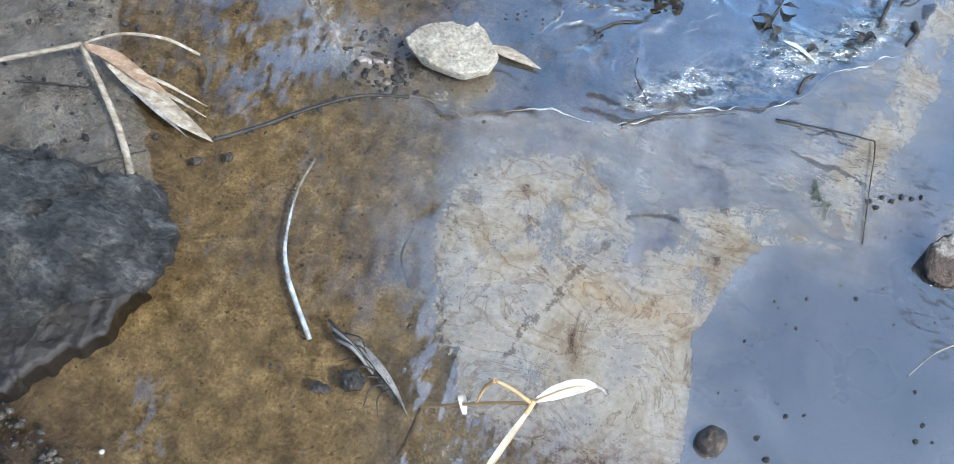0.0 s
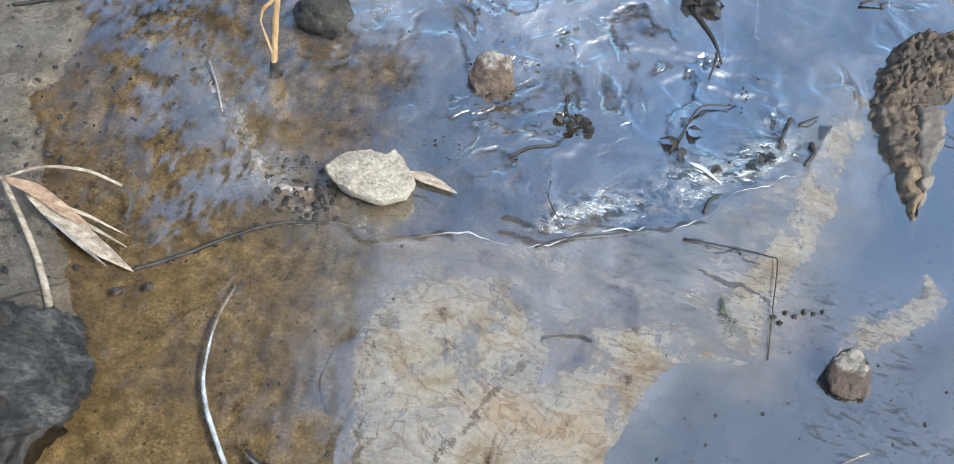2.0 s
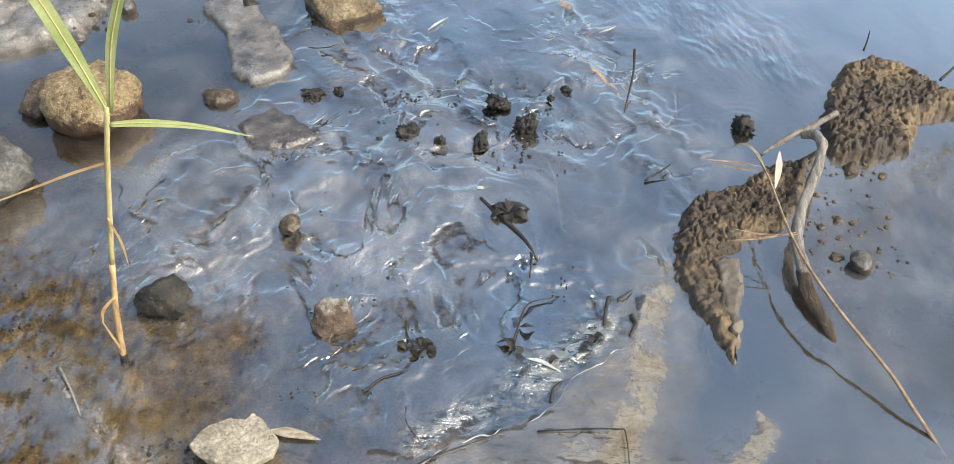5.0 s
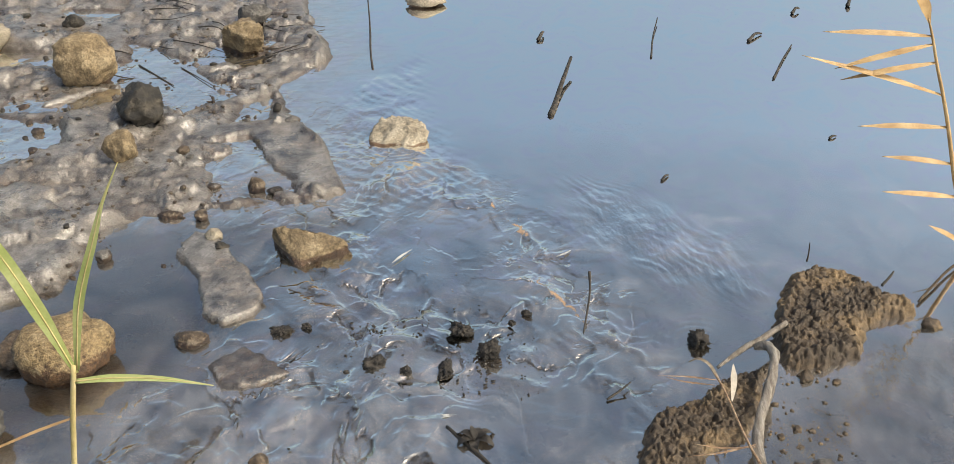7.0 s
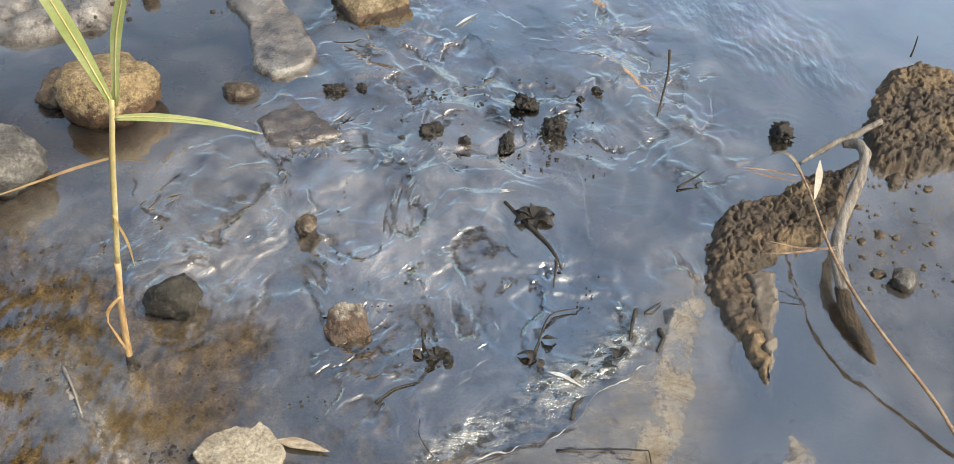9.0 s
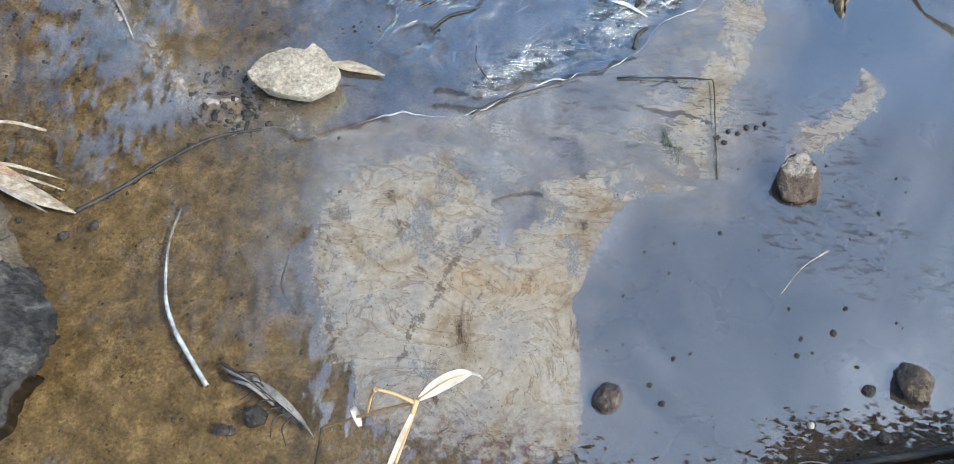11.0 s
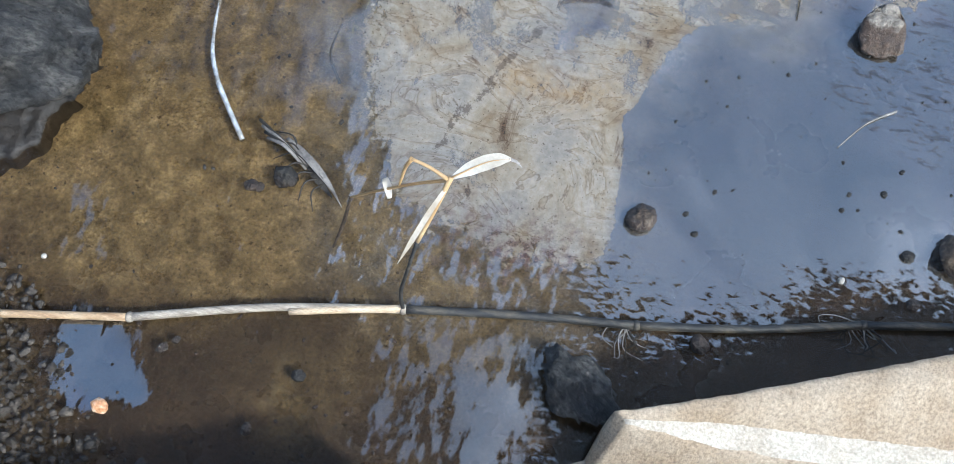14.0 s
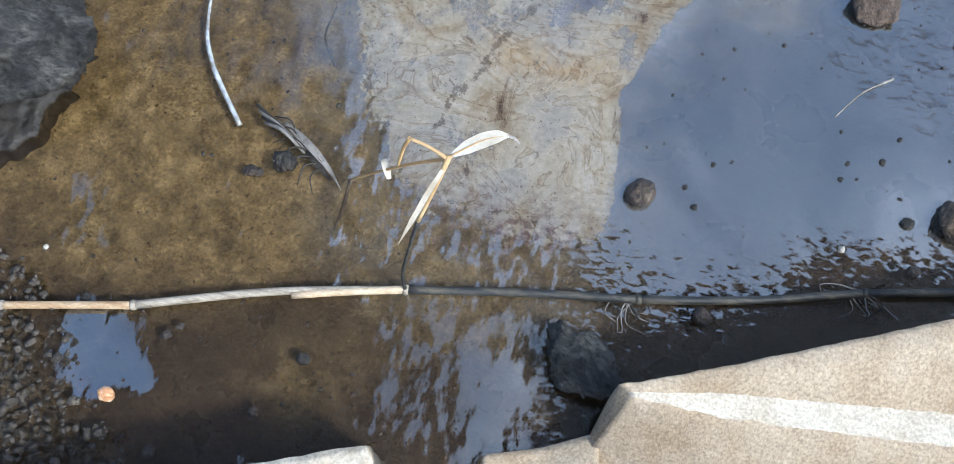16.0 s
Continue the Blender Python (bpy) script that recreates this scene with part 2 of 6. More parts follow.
M_leaf_silver = surface("silvery_leaf", (0.22, 0.22, 0.21), (0.42, 0.42, 0.40), (0.62, 0.62, 0.60), 20, 150, 0.35, 0.4, 0.001)
M_shell = surface("white_shell", (0.3, 0.27, 0.23), (0.45, 0.42, 0.37), (0.6, 0.57, 0.52), 40, 200, 0.4, 0.3, 0.001)
M_shell_orange = surface("orange_shell", (0.4, 0.16, 0.06), (0.6, 0.32, 0.16), (0.75, 0.6, 0.45), 60, 200, 0.4, 0.3, 0.001)
# pale scum, whitened further to paint the highlight along the rim
M_rim = surface("scum_rim", (0.30, 0.29, 0.28), (0.50, 0.49, 0.48), (0.66, 0.66, 0.66), 30, 150, 0.35, 0.4, 0.001, 0.3)
M_sunk_stick = surface("peeled_wet_stick", (0.15, 0.125, 0.095), (0.34, 0.345, 0.35), (0.58, 0.61, 0.65), 16, 120, 0.3, 0.3, 0.001, 0.5)


def bed_material():
    m, nt, p = plain("stream_mud")
    tc = nt.nodes.new("ShaderNodeTexCoord").outputs["Object"]
    broad = noise_node(nt, tc, 3.5, 6, 0.65)
    mottle = noise_node(nt, tc, 22, 6, 0.7)
    grain = noise_node(nt, tc, 140, 4, 0.7)
    ochre, flat = attribute(nt, "ochre"), attribute(nt, "flat")
    deep = ramp(nt, broad, [(0.3, (0.034, 0.024, 0.017)), (0.55, (0.072, 0.052, 0.036)), (0.75, (0.115, 0.085, 0.06))])
    sand = ramp(nt, mottle, [(0.30, (0.10, 0.076, 0.038)), (0.5, (0.225, 0.175, 0.095)), (0.70, (0.40, 0.325, 0.195))])
    mud = ramp(nt, noise_node(nt, tc, 9, 8, 0.7), [(0.36, (0.040, 0.032, 0.025)), (0.47, (0.18, 0.166, 0.15)), (0.66, (0.36, 0.337, 0.31))])
    stain = ramp(nt, broad, [(0.35, (0.78, 0.66, 0.55)), (0.6, (1.1, 1.09, 1.08))])
    mud = mixed(nt, 1.0, mud, stain, "MULTIPLY")
    sand = mixed(nt, 1.0, sand, ramp(nt, noise_node(nt, tc, 13, 7, 0.72, (1.0, 0.7, 1.0), 20, 0.8), [(0.36, (0.62, 0.62, 0.60)), (0.46, (1.02, 1.03, 1.05)), (0.56, (1.20, 1.22, 1.26)), (0.68, (1.5, 1.5, 1.5))]), "MULTIPLY")
    col = mixed(nt, ochre, deep, sand)
    col = mixed(nt, flat, col, mud)
    # soaked brown margin where the mud meets the water, also painting shade of undercut edges
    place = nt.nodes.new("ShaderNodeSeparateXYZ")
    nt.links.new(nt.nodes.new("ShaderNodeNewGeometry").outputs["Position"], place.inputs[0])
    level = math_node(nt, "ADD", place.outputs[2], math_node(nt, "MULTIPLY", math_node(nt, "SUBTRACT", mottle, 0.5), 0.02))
    waterline_band = ramp(nt, math_node(nt, "MULTIPLY", level, 50.0), [(0.45, (1.0,) * 3), (0.85, (0.0,) * 3)])
    col = mixed(nt, math_node(nt, "MULTIPLY", waterline_band, flat), col, mixed(nt, 1.0, col, (0.40, 0.30, 0.22), "MULTIPLY"))
    tone = ramp(nt, grain, [(0.3, (0.48, 0.47, 0.45)), (0.7, (1.4, 1.4, 1.4))])
    speck = ramp(nt, noise_node(nt, tc, 75, 3, 0.6), [(0.30, (0.25, 0.22, 0.18)), (0.36, (1.0, 1.0, 1.0))])
    tone = mixed(nt, 1.0, tone, speck, "MULTIPLY")
    nt.links.new(mixed(nt, 1.0, col, tone, "MULTIPLY"), p.inputs["Base Color"])
    wet = noise_node(nt, tc, 5, 4, 0.6)
    pits = noise_node(nt, tc, 60, 5, 0.65)
    nt.links.new(ramp(nt, wet, [(0.35, (0.22,) * 3), (0.7, (0.5,) * 3)]), p.inputs["Roughness"])
    sheen = attribute(nt, "sheen")
    nt.links.new(math_node(nt, "ADD", 0.06, math_node(nt, "MULTIPLY", sheen, 0.86), True), p.inputs["Coat Weight"])
    p.inputs["Coat Roughness"].default_value, p.inputs["Coat IOR"].default_value = 0.20, 2.0
    n1 = bump(nt, mottle, 1.0, 0.008)
    crust = noise_node(nt, tc, 30, 8, 0.75, None, 0, 0.8)
    n1 = bump(nt, crust, 1.0, 0.014, n1)
    n2 = bump(nt, pits, 1.0, 0.009, n1)
    n3 = bump(nt, grain, 0.7, 0.003, n2)
    nt.links.new(n3, p.inputs["Normal"])
    nt.links.new(bump(nt, pits, 1.0, 0.004, bump(nt, crust, 1.0, 0.004)), p.inputs["Coat Normal"])
    return m


def water_material():
    m, nt, p = plain("stream_water")
    nodes, links = nt.nodes, nt.links
    nodes.remove(p)
    tc = nodes.new("ShaderNodeTexCoord").outputs["Object"]
    film, scum, chop, crinkle, thick, hard = [attribute(nt, a) for a in ("film", "scum", "chop", "crinkle", "thick", "hard")]
    ragged_edge, veil, strokes, crack, side, rust = [attribute(nt, a) for a in ("ragged", "veil", "strokes", "crack", "side", "rust")]
    plate, lapped, blue = [attribute(nt, a) for a in ("plate", "lapped", "blue")]
    tan, purple, vein_line, milky, holes = [attribute(nt, a) for a in ("tan", "purple", "vein_line", "milky", "holes")]

    def times(a, b, clamp=False):
        return math_node(nt, "MULTIPLY", a, b, clamp)

    def plus(a, b, clamp=False):
        return math_node(nt, "ADD", a, b, clamp)

    def less(a, b, clamp=False):
        return math_node(nt, "SUBTRACT", a, b, clamp)

    def grey(fac, stops):
        return ramp(nt, fac, [(at, (v,) * 3) for at, v in stops])

    # fine relief over the folds that the mesh has: slow swell, small ripples, crumpled skin
    swell = noise_node(nt, tc, 7, 1.0, 0.5, (1.0, 0.75, 1.0), -20, 0.5)
    ripple = noise_node(nt, tc, 24, 1.2, 0.5, (1.0, 0.62, 1.0), 25, 0.7)
    rumple = noise_node(nt, tc, 20, 5, 0.62, (1.0, 0.7, 1.0), 40, 0.6)
    skin = noise_node(nt, tc, 85, 4, 0.6)
    pleat = noise_node(nt, tc, 30, 5, 0.66, (0.55, 1.25, 1.0), -20, 0.9)
    streak = noise_node(nt, tc, 38, 2, 0.5, (1.0, 0.38, 1.0), 22)
    n1 = bump(nt, swell, chop, 0.030)
    fold = noise_node(nt, tc, 3.4, 4, 0.52, (1.0, 0.75, 1.0), 25, 0.5)
    broken = times(grey(noise_node(nt, tc, 5.3, 3, 0.6), [(0.40, 0.0), (0.50, 1.0)]), plate)
    n1 = bump(nt, grey(fold, [(0.465, 0.0), (0.495, 1.0), (0.53, 0.8), (0.66, 0.0)]), broken, 0.0085, n1)
    n2 = bump(nt, ripple, chop, 0.0050, n1)
    n2 = bump(nt, streak, lapped, 0.0060, n2)
    n3 = bump(nt, rumple, times(crinkle, 0.9, True), 0.012, n2)
    n3 = bump(nt, pleat, times(crinkle, 0.9, True), 0.010, n3)
    normal = bump(nt, skin, plus(times(chop, 0.3), times(crinkle, 0.6), True), 0.0016, n3)

    # the oily film ends in ragged streaks and is torn along cracks; thinning it also paints dark folds and short dark
    # strokes
    streak_fine = noise_node(nt, tc, 75, 3, 0.6, (1.0, 0.42, 1.0), -28)
    # shapes the rippled edge of the painted dark reflection
    lapping = noise_node(nt, tc, 78, 3, 0.55, (0.58, 1.15, 1.0), -14, 0.5)
    torn_edge = mixed(nt, side, mixed(nt, 0.42, streak, streak_fine), lapping)
    edge = plus(film, times(less(torn_edge, 0.5), ragged_edge))
    crisp = plus(times(less(edge, 0.5), hard), 0.5, True)
    cracked = grey(plus(crack, times(less(mixed(nt, 0.5, skin, rumple), 0.5), 1.3)), [(0.50, 0.0), (0.75, 0.85)])
    # low pleats and fold feet are darkened to paint their shaded side
    dark_pleat = grey(pleat, [(0.40, 1.0), (0.455, 1.0), (0.485, 0.0)])
    dash = noise_node(nt, tc, 1.0, 3, 0.5, (24.0, 78.0, 1.0), -12, 1.3)
    dash = times(grey(dash, [(0.565, 0.0), (0.605, 1.0)]), strokes)
    foot = times(grey(fold, [(0.440, 0.0), (0.456, 1.0), (0.472, 1.0), (0.484, 0.0)]), times(broken, grey(skin, [(0.38, 0.35), (0.55, 1.0)])))
    torn = math_node(nt, "MAXIMUM", math_node(nt, "MAXIMUM", times(dark_pleat, crinkle), dash), math_node(nt, "MAXIMUM", cracked, foot))
    crisp = times(crisp, less(1.0, times(torn, 0.82)), True)
    clear = nodes.new("ShaderNodeBsdfTransparent")
    clear.inputs[0].default_value = (0.88, 0.80, 0.67, 1)
    gloss = nodes.new("ShaderNodeBsdfGlossy")
    links.new(plus(0.04, plus(times(chop, 0.08), times(crinkle, 0.22))), gloss.inputs["Roughness"])
    tint = noise_node(nt, tc, 4.0, 4, 0.6, None, 0, 1.5)
    links.new(mixed(nt, blue, ramp(nt, tint, [(0.3, (0.92, 0.99, 0.97)), (0.5, (1.0, 0.99, 0.94)), (0.62, (1.0, 0.95, 0.96)), (0.75, (0.90, 1.0, 0.97))]), (0.90, 0.97, 0.985)), gloss.inputs["Color"])
    links.new(normal, gloss.inputs["Normal"])
    fres = nodes.new("ShaderNodeFresnel")
    fres.inputs[0].default_value = 1.33
    links.new(normal, fres.inputs[1])
    sheen = plus(0.10, times(fres.outputs[0], 4.0))
    share = plus(fres.outputs[0], times(times(crisp, thick), sheen), True)

    # milky bloom on some plates of the film
    milk = nodes.new("ShaderNodeBsdfDiffuse")
    milk.inputs[0].default_value = (0.34, 0.315, 0.30, 1)
    links.new(n3, milk.inputs["Normal"])
    bloom = times(less(1.0, times(blue, 0.5)), grey(noise_node(nt, tc, 3.0, 5, 0.62, (1.0, 0.8, 1.0), 30, 0.9), [(0.40, 0.0), (0.56, 0.10), (0.68, 0.30)]))
    under = nodes.new("ShaderNodeMixShader")
    links.new(times(plus(bloom, times(milky, grey(mixed(nt, 0.5, swell, rumple), [(0.36, 0.0), (0.66, 0.32)]))), times(crisp, thick), True), under.inputs[0])
    links.new(clear.outputs[0], under.inputs[1])
    links.new(milk.outputs[0], under.inputs[2])
    wet = nodes.new("ShaderNodeMixShader")
    links.new(share, wet.inputs[0])
    links.new(under.outputs[0], wet.inputs[1])
    links.new(gloss.outputs[0], wet.inputs[2])

    # pale scum in ragged patches, stained tan, brown and purple
    pale = nodes.new("ShaderNodeBsdfDiffuse")
    patch = noise_node(nt, tc, 6, 6, 0.66, None, 0, 0.8)
    fleck = noise_node(nt, tc, 75, 5, 0.72)
    blot = noise_node(nt, tc, 38, 6, 0.75)
    vein = noise_node(nt, tc, 11, 6, 0.68, (1.0, 0.6, 1.0), 35, 0.6)
    col = ramp(nt, patch, [(0.30, (0.20, 0.155, 0.10)), (0.42, (0.275, 0.236, 0.18)), (0.50, (0.315, 0.284, 0.237)), (0.60, (0.25, 0.232, 0.21)), (0.72, (0.345, 0.317, 0.275))])
    col = mixed(nt, times(tan, grey(blot, [(0.38, 0.35), (0.62, 1.0)])), col, (0.30, 0.215, 0.115))
    col = mixed(nt, times(purple, grey(blot, [(0.46, 0.05), (0.60, 0.95)])), col, (0.105, 0.058, 0.058))
    lines = plus(vein_line, times(less(blot, 0.5), 3.2))
    col = mixed(nt, times(grey(lines, [(0.75, 0.0), (1.25, 0.7)]), grey(vein_line, [(0.1, 0.0), (0.6, 1.0)])), col, (0.075, 0.060, 0.048))
    tone = ramp(nt, fleck, [(0.3, (0.86, 0.85, 0.83)), (0.62, (1.08, 1.08, 1.08))])
    tone = mixed(nt, 1.0, tone, ramp(nt, noise_node(nt, tc, 130, 3, 0.6), [(0.31, (0.45, 0.40, 0.36)), (0.37, (1.0, 1.0, 1.0))]), "MULTIPLY")
    veined = ramp(nt, vein, [(0.34, (0.42, 0.34, 0.28)), (0.40, (1.0, 1.0, 1.0))])
    col = mixed(nt, 1.0, mixed(nt, 1.0, col, tone, "MULTIPLY"), veined, "MULTIPLY")
    drawn = noise_node(nt, tc, 7, 5, 0.6, (0.6, 1.1, 1.0), 20, 1.8)
    col = mixed(nt, 1.0, col, ramp(nt, drawn, [(0.40, (0.92, 0.91, 0.89)), (0.465, (0.78, 0.73, 0.66)), (0.485, (0.58, 0.52, 0.45)), (0.50, (0.90, 0.88, 0.85)), (0.60, (0.80, 0.78, 0.75)), (0.66, (0.94, 0.93, 0.92))]), "MULTIPLY")
    links.new(mixed(nt, rust, col, (0.42, 0.26, 0.13)), pale.inputs[0])
    links.new(bump(nt, drawn, 1.0, 0.010, n3), pale.inputs["Normal"])
    ragged = plus(scum, times(less(fleck, 0.5), 0.5))
    ragged = plus(ragged, times(less(vein, 0.5), 0.7))
    cover = grey(ragged, [(0.34, 0.0), (0.42, 0.66), (0.75, 0.84), (1.0, 0.92)])
    gap = noise_node(nt, tc, 9, 8, 0.72, (1.0, 0.7, 1.0), 48, 0.15)
    thinned = grey(plus(gap, times(holes, 0.06)), [(0.575, 1.0), (0.62, 0.62), (0.72, 0.35)])
    cover = times(cover, thinned)
    stripe = noise_node(nt, tc, 17, 5, 0.6, (0.45, 1.2, 1.0), 20, 0.6)
    soft_cover = times(veil, plus(grey(mixed(nt, 0.4, patch, vein), [(0.34, 0.16), (0.64, 0.50)]), times(grey(stripe, [(0.47, 0.0), (0.58, 1.0)]), 0.22)))
    cover = math_node(nt, "MAXIMUM", cover, soft_cover)
    cover = math_node(nt, "MAXIMUM", cover, times(purple, grey(blot, [(0.50, 0.0), (0.56, 0.55), (0.66, 0.70)])))
    cover = times(cover, less(1.0, times(math_node(nt, "MAXIMUM", dash, cracked), 0.85)))
    # pale crests on the pleats paint the light they catch
    pale_pleat = times(grey(pleat, [(0.515, 0.0), (0.54, 0.55), (0.60, 0.65), (0.63, 0.2)]), crinkle)
    froth = times(rust, grey(plus(rust, times(less(blot, 0.5), 2.0)), [(0.55, 0.0), (0.75, 0.75)]))
    full = nodes.new("ShaderNodeMixShader")
    links.new(math_node(nt, "MAXIMUM", math_node(nt, "MAXIMUM", cover, pale_pleat), froth), full.inputs[0])
    links.new(wet.outputs[0], full.inputs[1])
    links.new(pale.outputs[0], full.inputs[2])
    links.new(full.outputs[0], nodes["Material Output"].inputs[0])
    return m


# ---------- ground and water ----------
def steps(parts):
    """Grid lines: (from, to, step), joined, with growing steps out to the horizon."""
    mid = np.concatenate([np.arange(a, b, s) for a, b, s in parts])
    grow = np.cumsum(0.08 * 1.28 ** np.arange(25))
    return np.concatenate([(mid[0] - grow)[::-1], mid, mid[-1] + grow])


def sheet(name, xs, ys, z, material, attributes):
    nx, ny = len(xs), len(ys)
    gx, gy = np.meshgrid(xs, ys)
    co = np.column_stack([gx.ravel(), gy.ravel(), z.ravel()]).astype(np.float32)
    i = np.arange(nx * ny).reshape(ny, nx)
    quads = np.stack([i[:-1, :-1], i[:-1, 1:], i[1:, 1:], i[1:, :-1]], -1).reshape(-1, 4)
    me = bpy.data.meshes.new(name)
    me.vertices.add(len(co))
    me.vertices.foreach_set("co", co.ravel())
    me.loops.add(quads.size)
    me.loops.foreach_set("vertex_index", quads.ravel().astype(np.int32))
    me.polygons.add(len(quads))
    me.polygons.foreach_set("loop_start", np.arange(0, quads.size, 4, dtype=np.int32))
    me.polygons.foreach_set("use_smooth", np.ones(len(quads), bool))
    me.update(calc_edges=True)
    for key, values in attributes.items():
        a = me.attributes.new(key, "FLOAT", "POINT")
        a.data.foreach_set("value", values.ravel().astype(np.float32))
    me.materials.append(material)
    return new(name, me)


XS = steps([(-3.6, -1.8, 0.024), (-1.8, 2.1, 0.014), (2.1, 4.6, 0.05)])
YS = steps([(-0.6, 0.0, 0.05), (0.0, 3.6, 0.014), (3.6, 6.0, 0.017), (6.0, 7.6, 0.024)])
GX, GY = np.meshgrid(XS, YS)
WX, WY = GX + 0.05 * fbm(GX * 5, GY * 5, 3), GY + 0.05 * fbm(GX * 5, GY * 5, 9)
FX, FY = GX + 0.02 * fbm(GX * 18, GY * 18, 23), GY + 0.02 * fbm(GX * 18, GY * 18, 29)

BANK = [(-1.6, 2.15), (-1.35, 1.85), (-1.37, 1.57), (-1.22, 1.34), (-1.05, 1.15), (-0.91, 0.94), (-0.91, 0.87), (-1.0, 0.83),
        (-1.3, 0.78), (-2.2, 0.55), (-4.5, 0.1), (-9.0, -1.5), (-9.0, 4.2), (-5.0, 2.9), (-2.6, 2.35)]
CRUMBS = [(-0.90, 0.42), (-0.79, 0.33), (-0.73, 0.27), (-0.67, 0.18), (-0.59, 0.13), (-0.45, 0.06), (-0.4, -0.3), (-1.6, -0.3), (-1.6, 0.5)]
FLAT = [(-3.6, 3.2), (-1.70, 3.43), (-1.49, 3.54), (-1.466, 3.97), (-1.2, 4.11), (-1.0, 4.13), (-0.78, 4.17), (-0.55, 4.2), (-0.38, 4.28), (-0.50, 4.74), (-0.70, 5.05), (-0.85, 5.5),
        (-0.62, 5.95), (-0.74, 6.3), (-0.9, 7.0), (-1.2, 9.0), (-6.0, 11.0), (-7.0, 4.0)]
POOLS = [[(-2.6, 5.3), (-2.03, 5.16), (-1.87, 4.78), (-1.99, 4.65), (-2.6, 4.7)],
         [(-1.96, 6.33), (-1.54, 5.98), (-1.16, 5.40), (-1.35, 5.18), (-1.69, 5.53)],
         [(-2.9, 6.3), (-2.4, 6.2), (-2.3, 5.9), (-2.9, 5.7)],
         [(-1.0, 4.2), (-0.8, 4.24), (-0.70, 4.45), (-0.84, 4.82), (-1.03, 4.6)], [(-1.05, 5.05), (-0.85, 5.1), (-0.9, 5.4), (-1.05, 5.3)]]
SPITS = [([(-1.07, 3.76), (-1.01, 3.92), (-0.90, 3.89), (-0.72, 3.62), (-0.60, 3.40), (-0.63, 3.28), (-0.75, 3.21), (-0.84, 3.29), (-0.92, 3.55)], 0.028),
         ([(-0.93, 4.9), (-0.72, 5.02), (-0.52, 4.72), (-0.38, 4.3), (-0.44, 4.23), (-0.74, 4.49)], 0.03),
         ([(-0.77, 2.98), (-0.63, 3.1), (-0.46, 2.96), (-0.40, 2.94), (-0.56, 2.84), (-0.69, 2.85)], 0.006)]
SHOAL = [(-1.0, 2.3), (-0.5, 1.9), (0.1, 1.75), (0.6, 2.1), (0.75, 2.7), (0.7, 3.3), (0.4, 3.9), (-0.1, 4.4), (-0.5, 4.0), (-0.6, 3.1)]
# the near part leaves off the film to paint a dark overhead reflection
CLEAR = [(-2.2, 2.35), (-1.3, 2.2), (-1.08, 1.88), (-0.95, 1.62), (-0.72, 1.42), (-0.56, 1.1), (-0.42, 0.9), (-0.28, 0.8), (-0.25, 0.6), (-0.1, 0.56),
         (0.1, 0.54), (0.24, 0.56), (0.4, 0.62), (0.62, 0.70), (0.70, 0.80), (0.8, 0.83), (1.3, 0.90), (1.6, 0.3), (0.5, -0.6), (-2.2, -0.6)]
# film patches in the outline of sky reflections within the dark margin
MIRRORS = [[(-0.74, 0.27), (-0.70, 0.33), (-0.62, 0.34), (-0.54, 0.265), (-0.50, 0.215), (-0.63, 0.145)],
           [(0.04, 0.44), (0.15, 0.47), (0.21, 0.40), (0.20, 0.26), (0.10, 0.22), (0.10, 0.33)],
           [(-0.83, 0.62), (-0.78, 0.66), (-0.72, 0.54), (-0.74, 0.46), (-0.80, 0.45)]]
SCUM = [(-0.35, 1.11), (-0.28, 0.98), (-0.246, 0.83), (-0.20, 0.70), (-0.06, 0.64), (0.19, 0.62), (0.26, 0.735), (0.257, 0.93), (0.224, 1.067),
        (0.265, 1.165), (0.34, 1.342), (0.42, 1.40), (0.27, 1.40), (0.06, 1.33), (-0.06, 1.42), (-0.28, 1.36), (-0.34, 1.24)]
BAND = [(0.42, 1.5), (0.52, 1.42), (0.56, 1.55), (0.66, 1.8), (0.73, 2.1), (0.78, 2.3), (0.70, 2.33), (0.60, 2.0), (0.52, 1.75)]
SPOT = [(0.70, 1.46), (0.73, 1.56), (0.86, 1.64), (0.94, 1.77), (0.99, 1.72), (0.90, 1.61), (0.79, 1.50)]
RIM = [(-0.93, 1.184), (-0.838, 1.256), (-0.75, 1.342), (-0.65, 1.415), (-0.51, 1.456), (-0.40, 1.44), (-0.34, 1.472), (-0.213, 1.53), (-0.123, 1.525),
       (0.002, 1.565), (0.075, 1.635), (0.207, 1.677), (0.345, 1.75), (0.42, 1.866), (0.55, 1.96), (0.61, 2.03), (0.643, 2.16)]
HAZE = RIM[5:] + [(0.6, 1.6), (0.5, 1.4), (0.2, 1.3), (-0.3, 1.2)]
LITTER = [(-1.04, 1.86), (-0.93, 1.70), (-0.80, 1.58), (-0.66, 1.47), (-0.55, 1.50), (-0.42, 1.47)]
FOAM = [(-0.1, 4.65), (0.02, 4.56), (0.2, 4.42), (0.29, 4.29), (0.37, 4.03), (0.48, 3.84), (0.56, 3.68), (0.52, 3.43), (0.61, 3.32), (0.69, 3.10), (0.79, 3.0), (0.93, 2.87)]
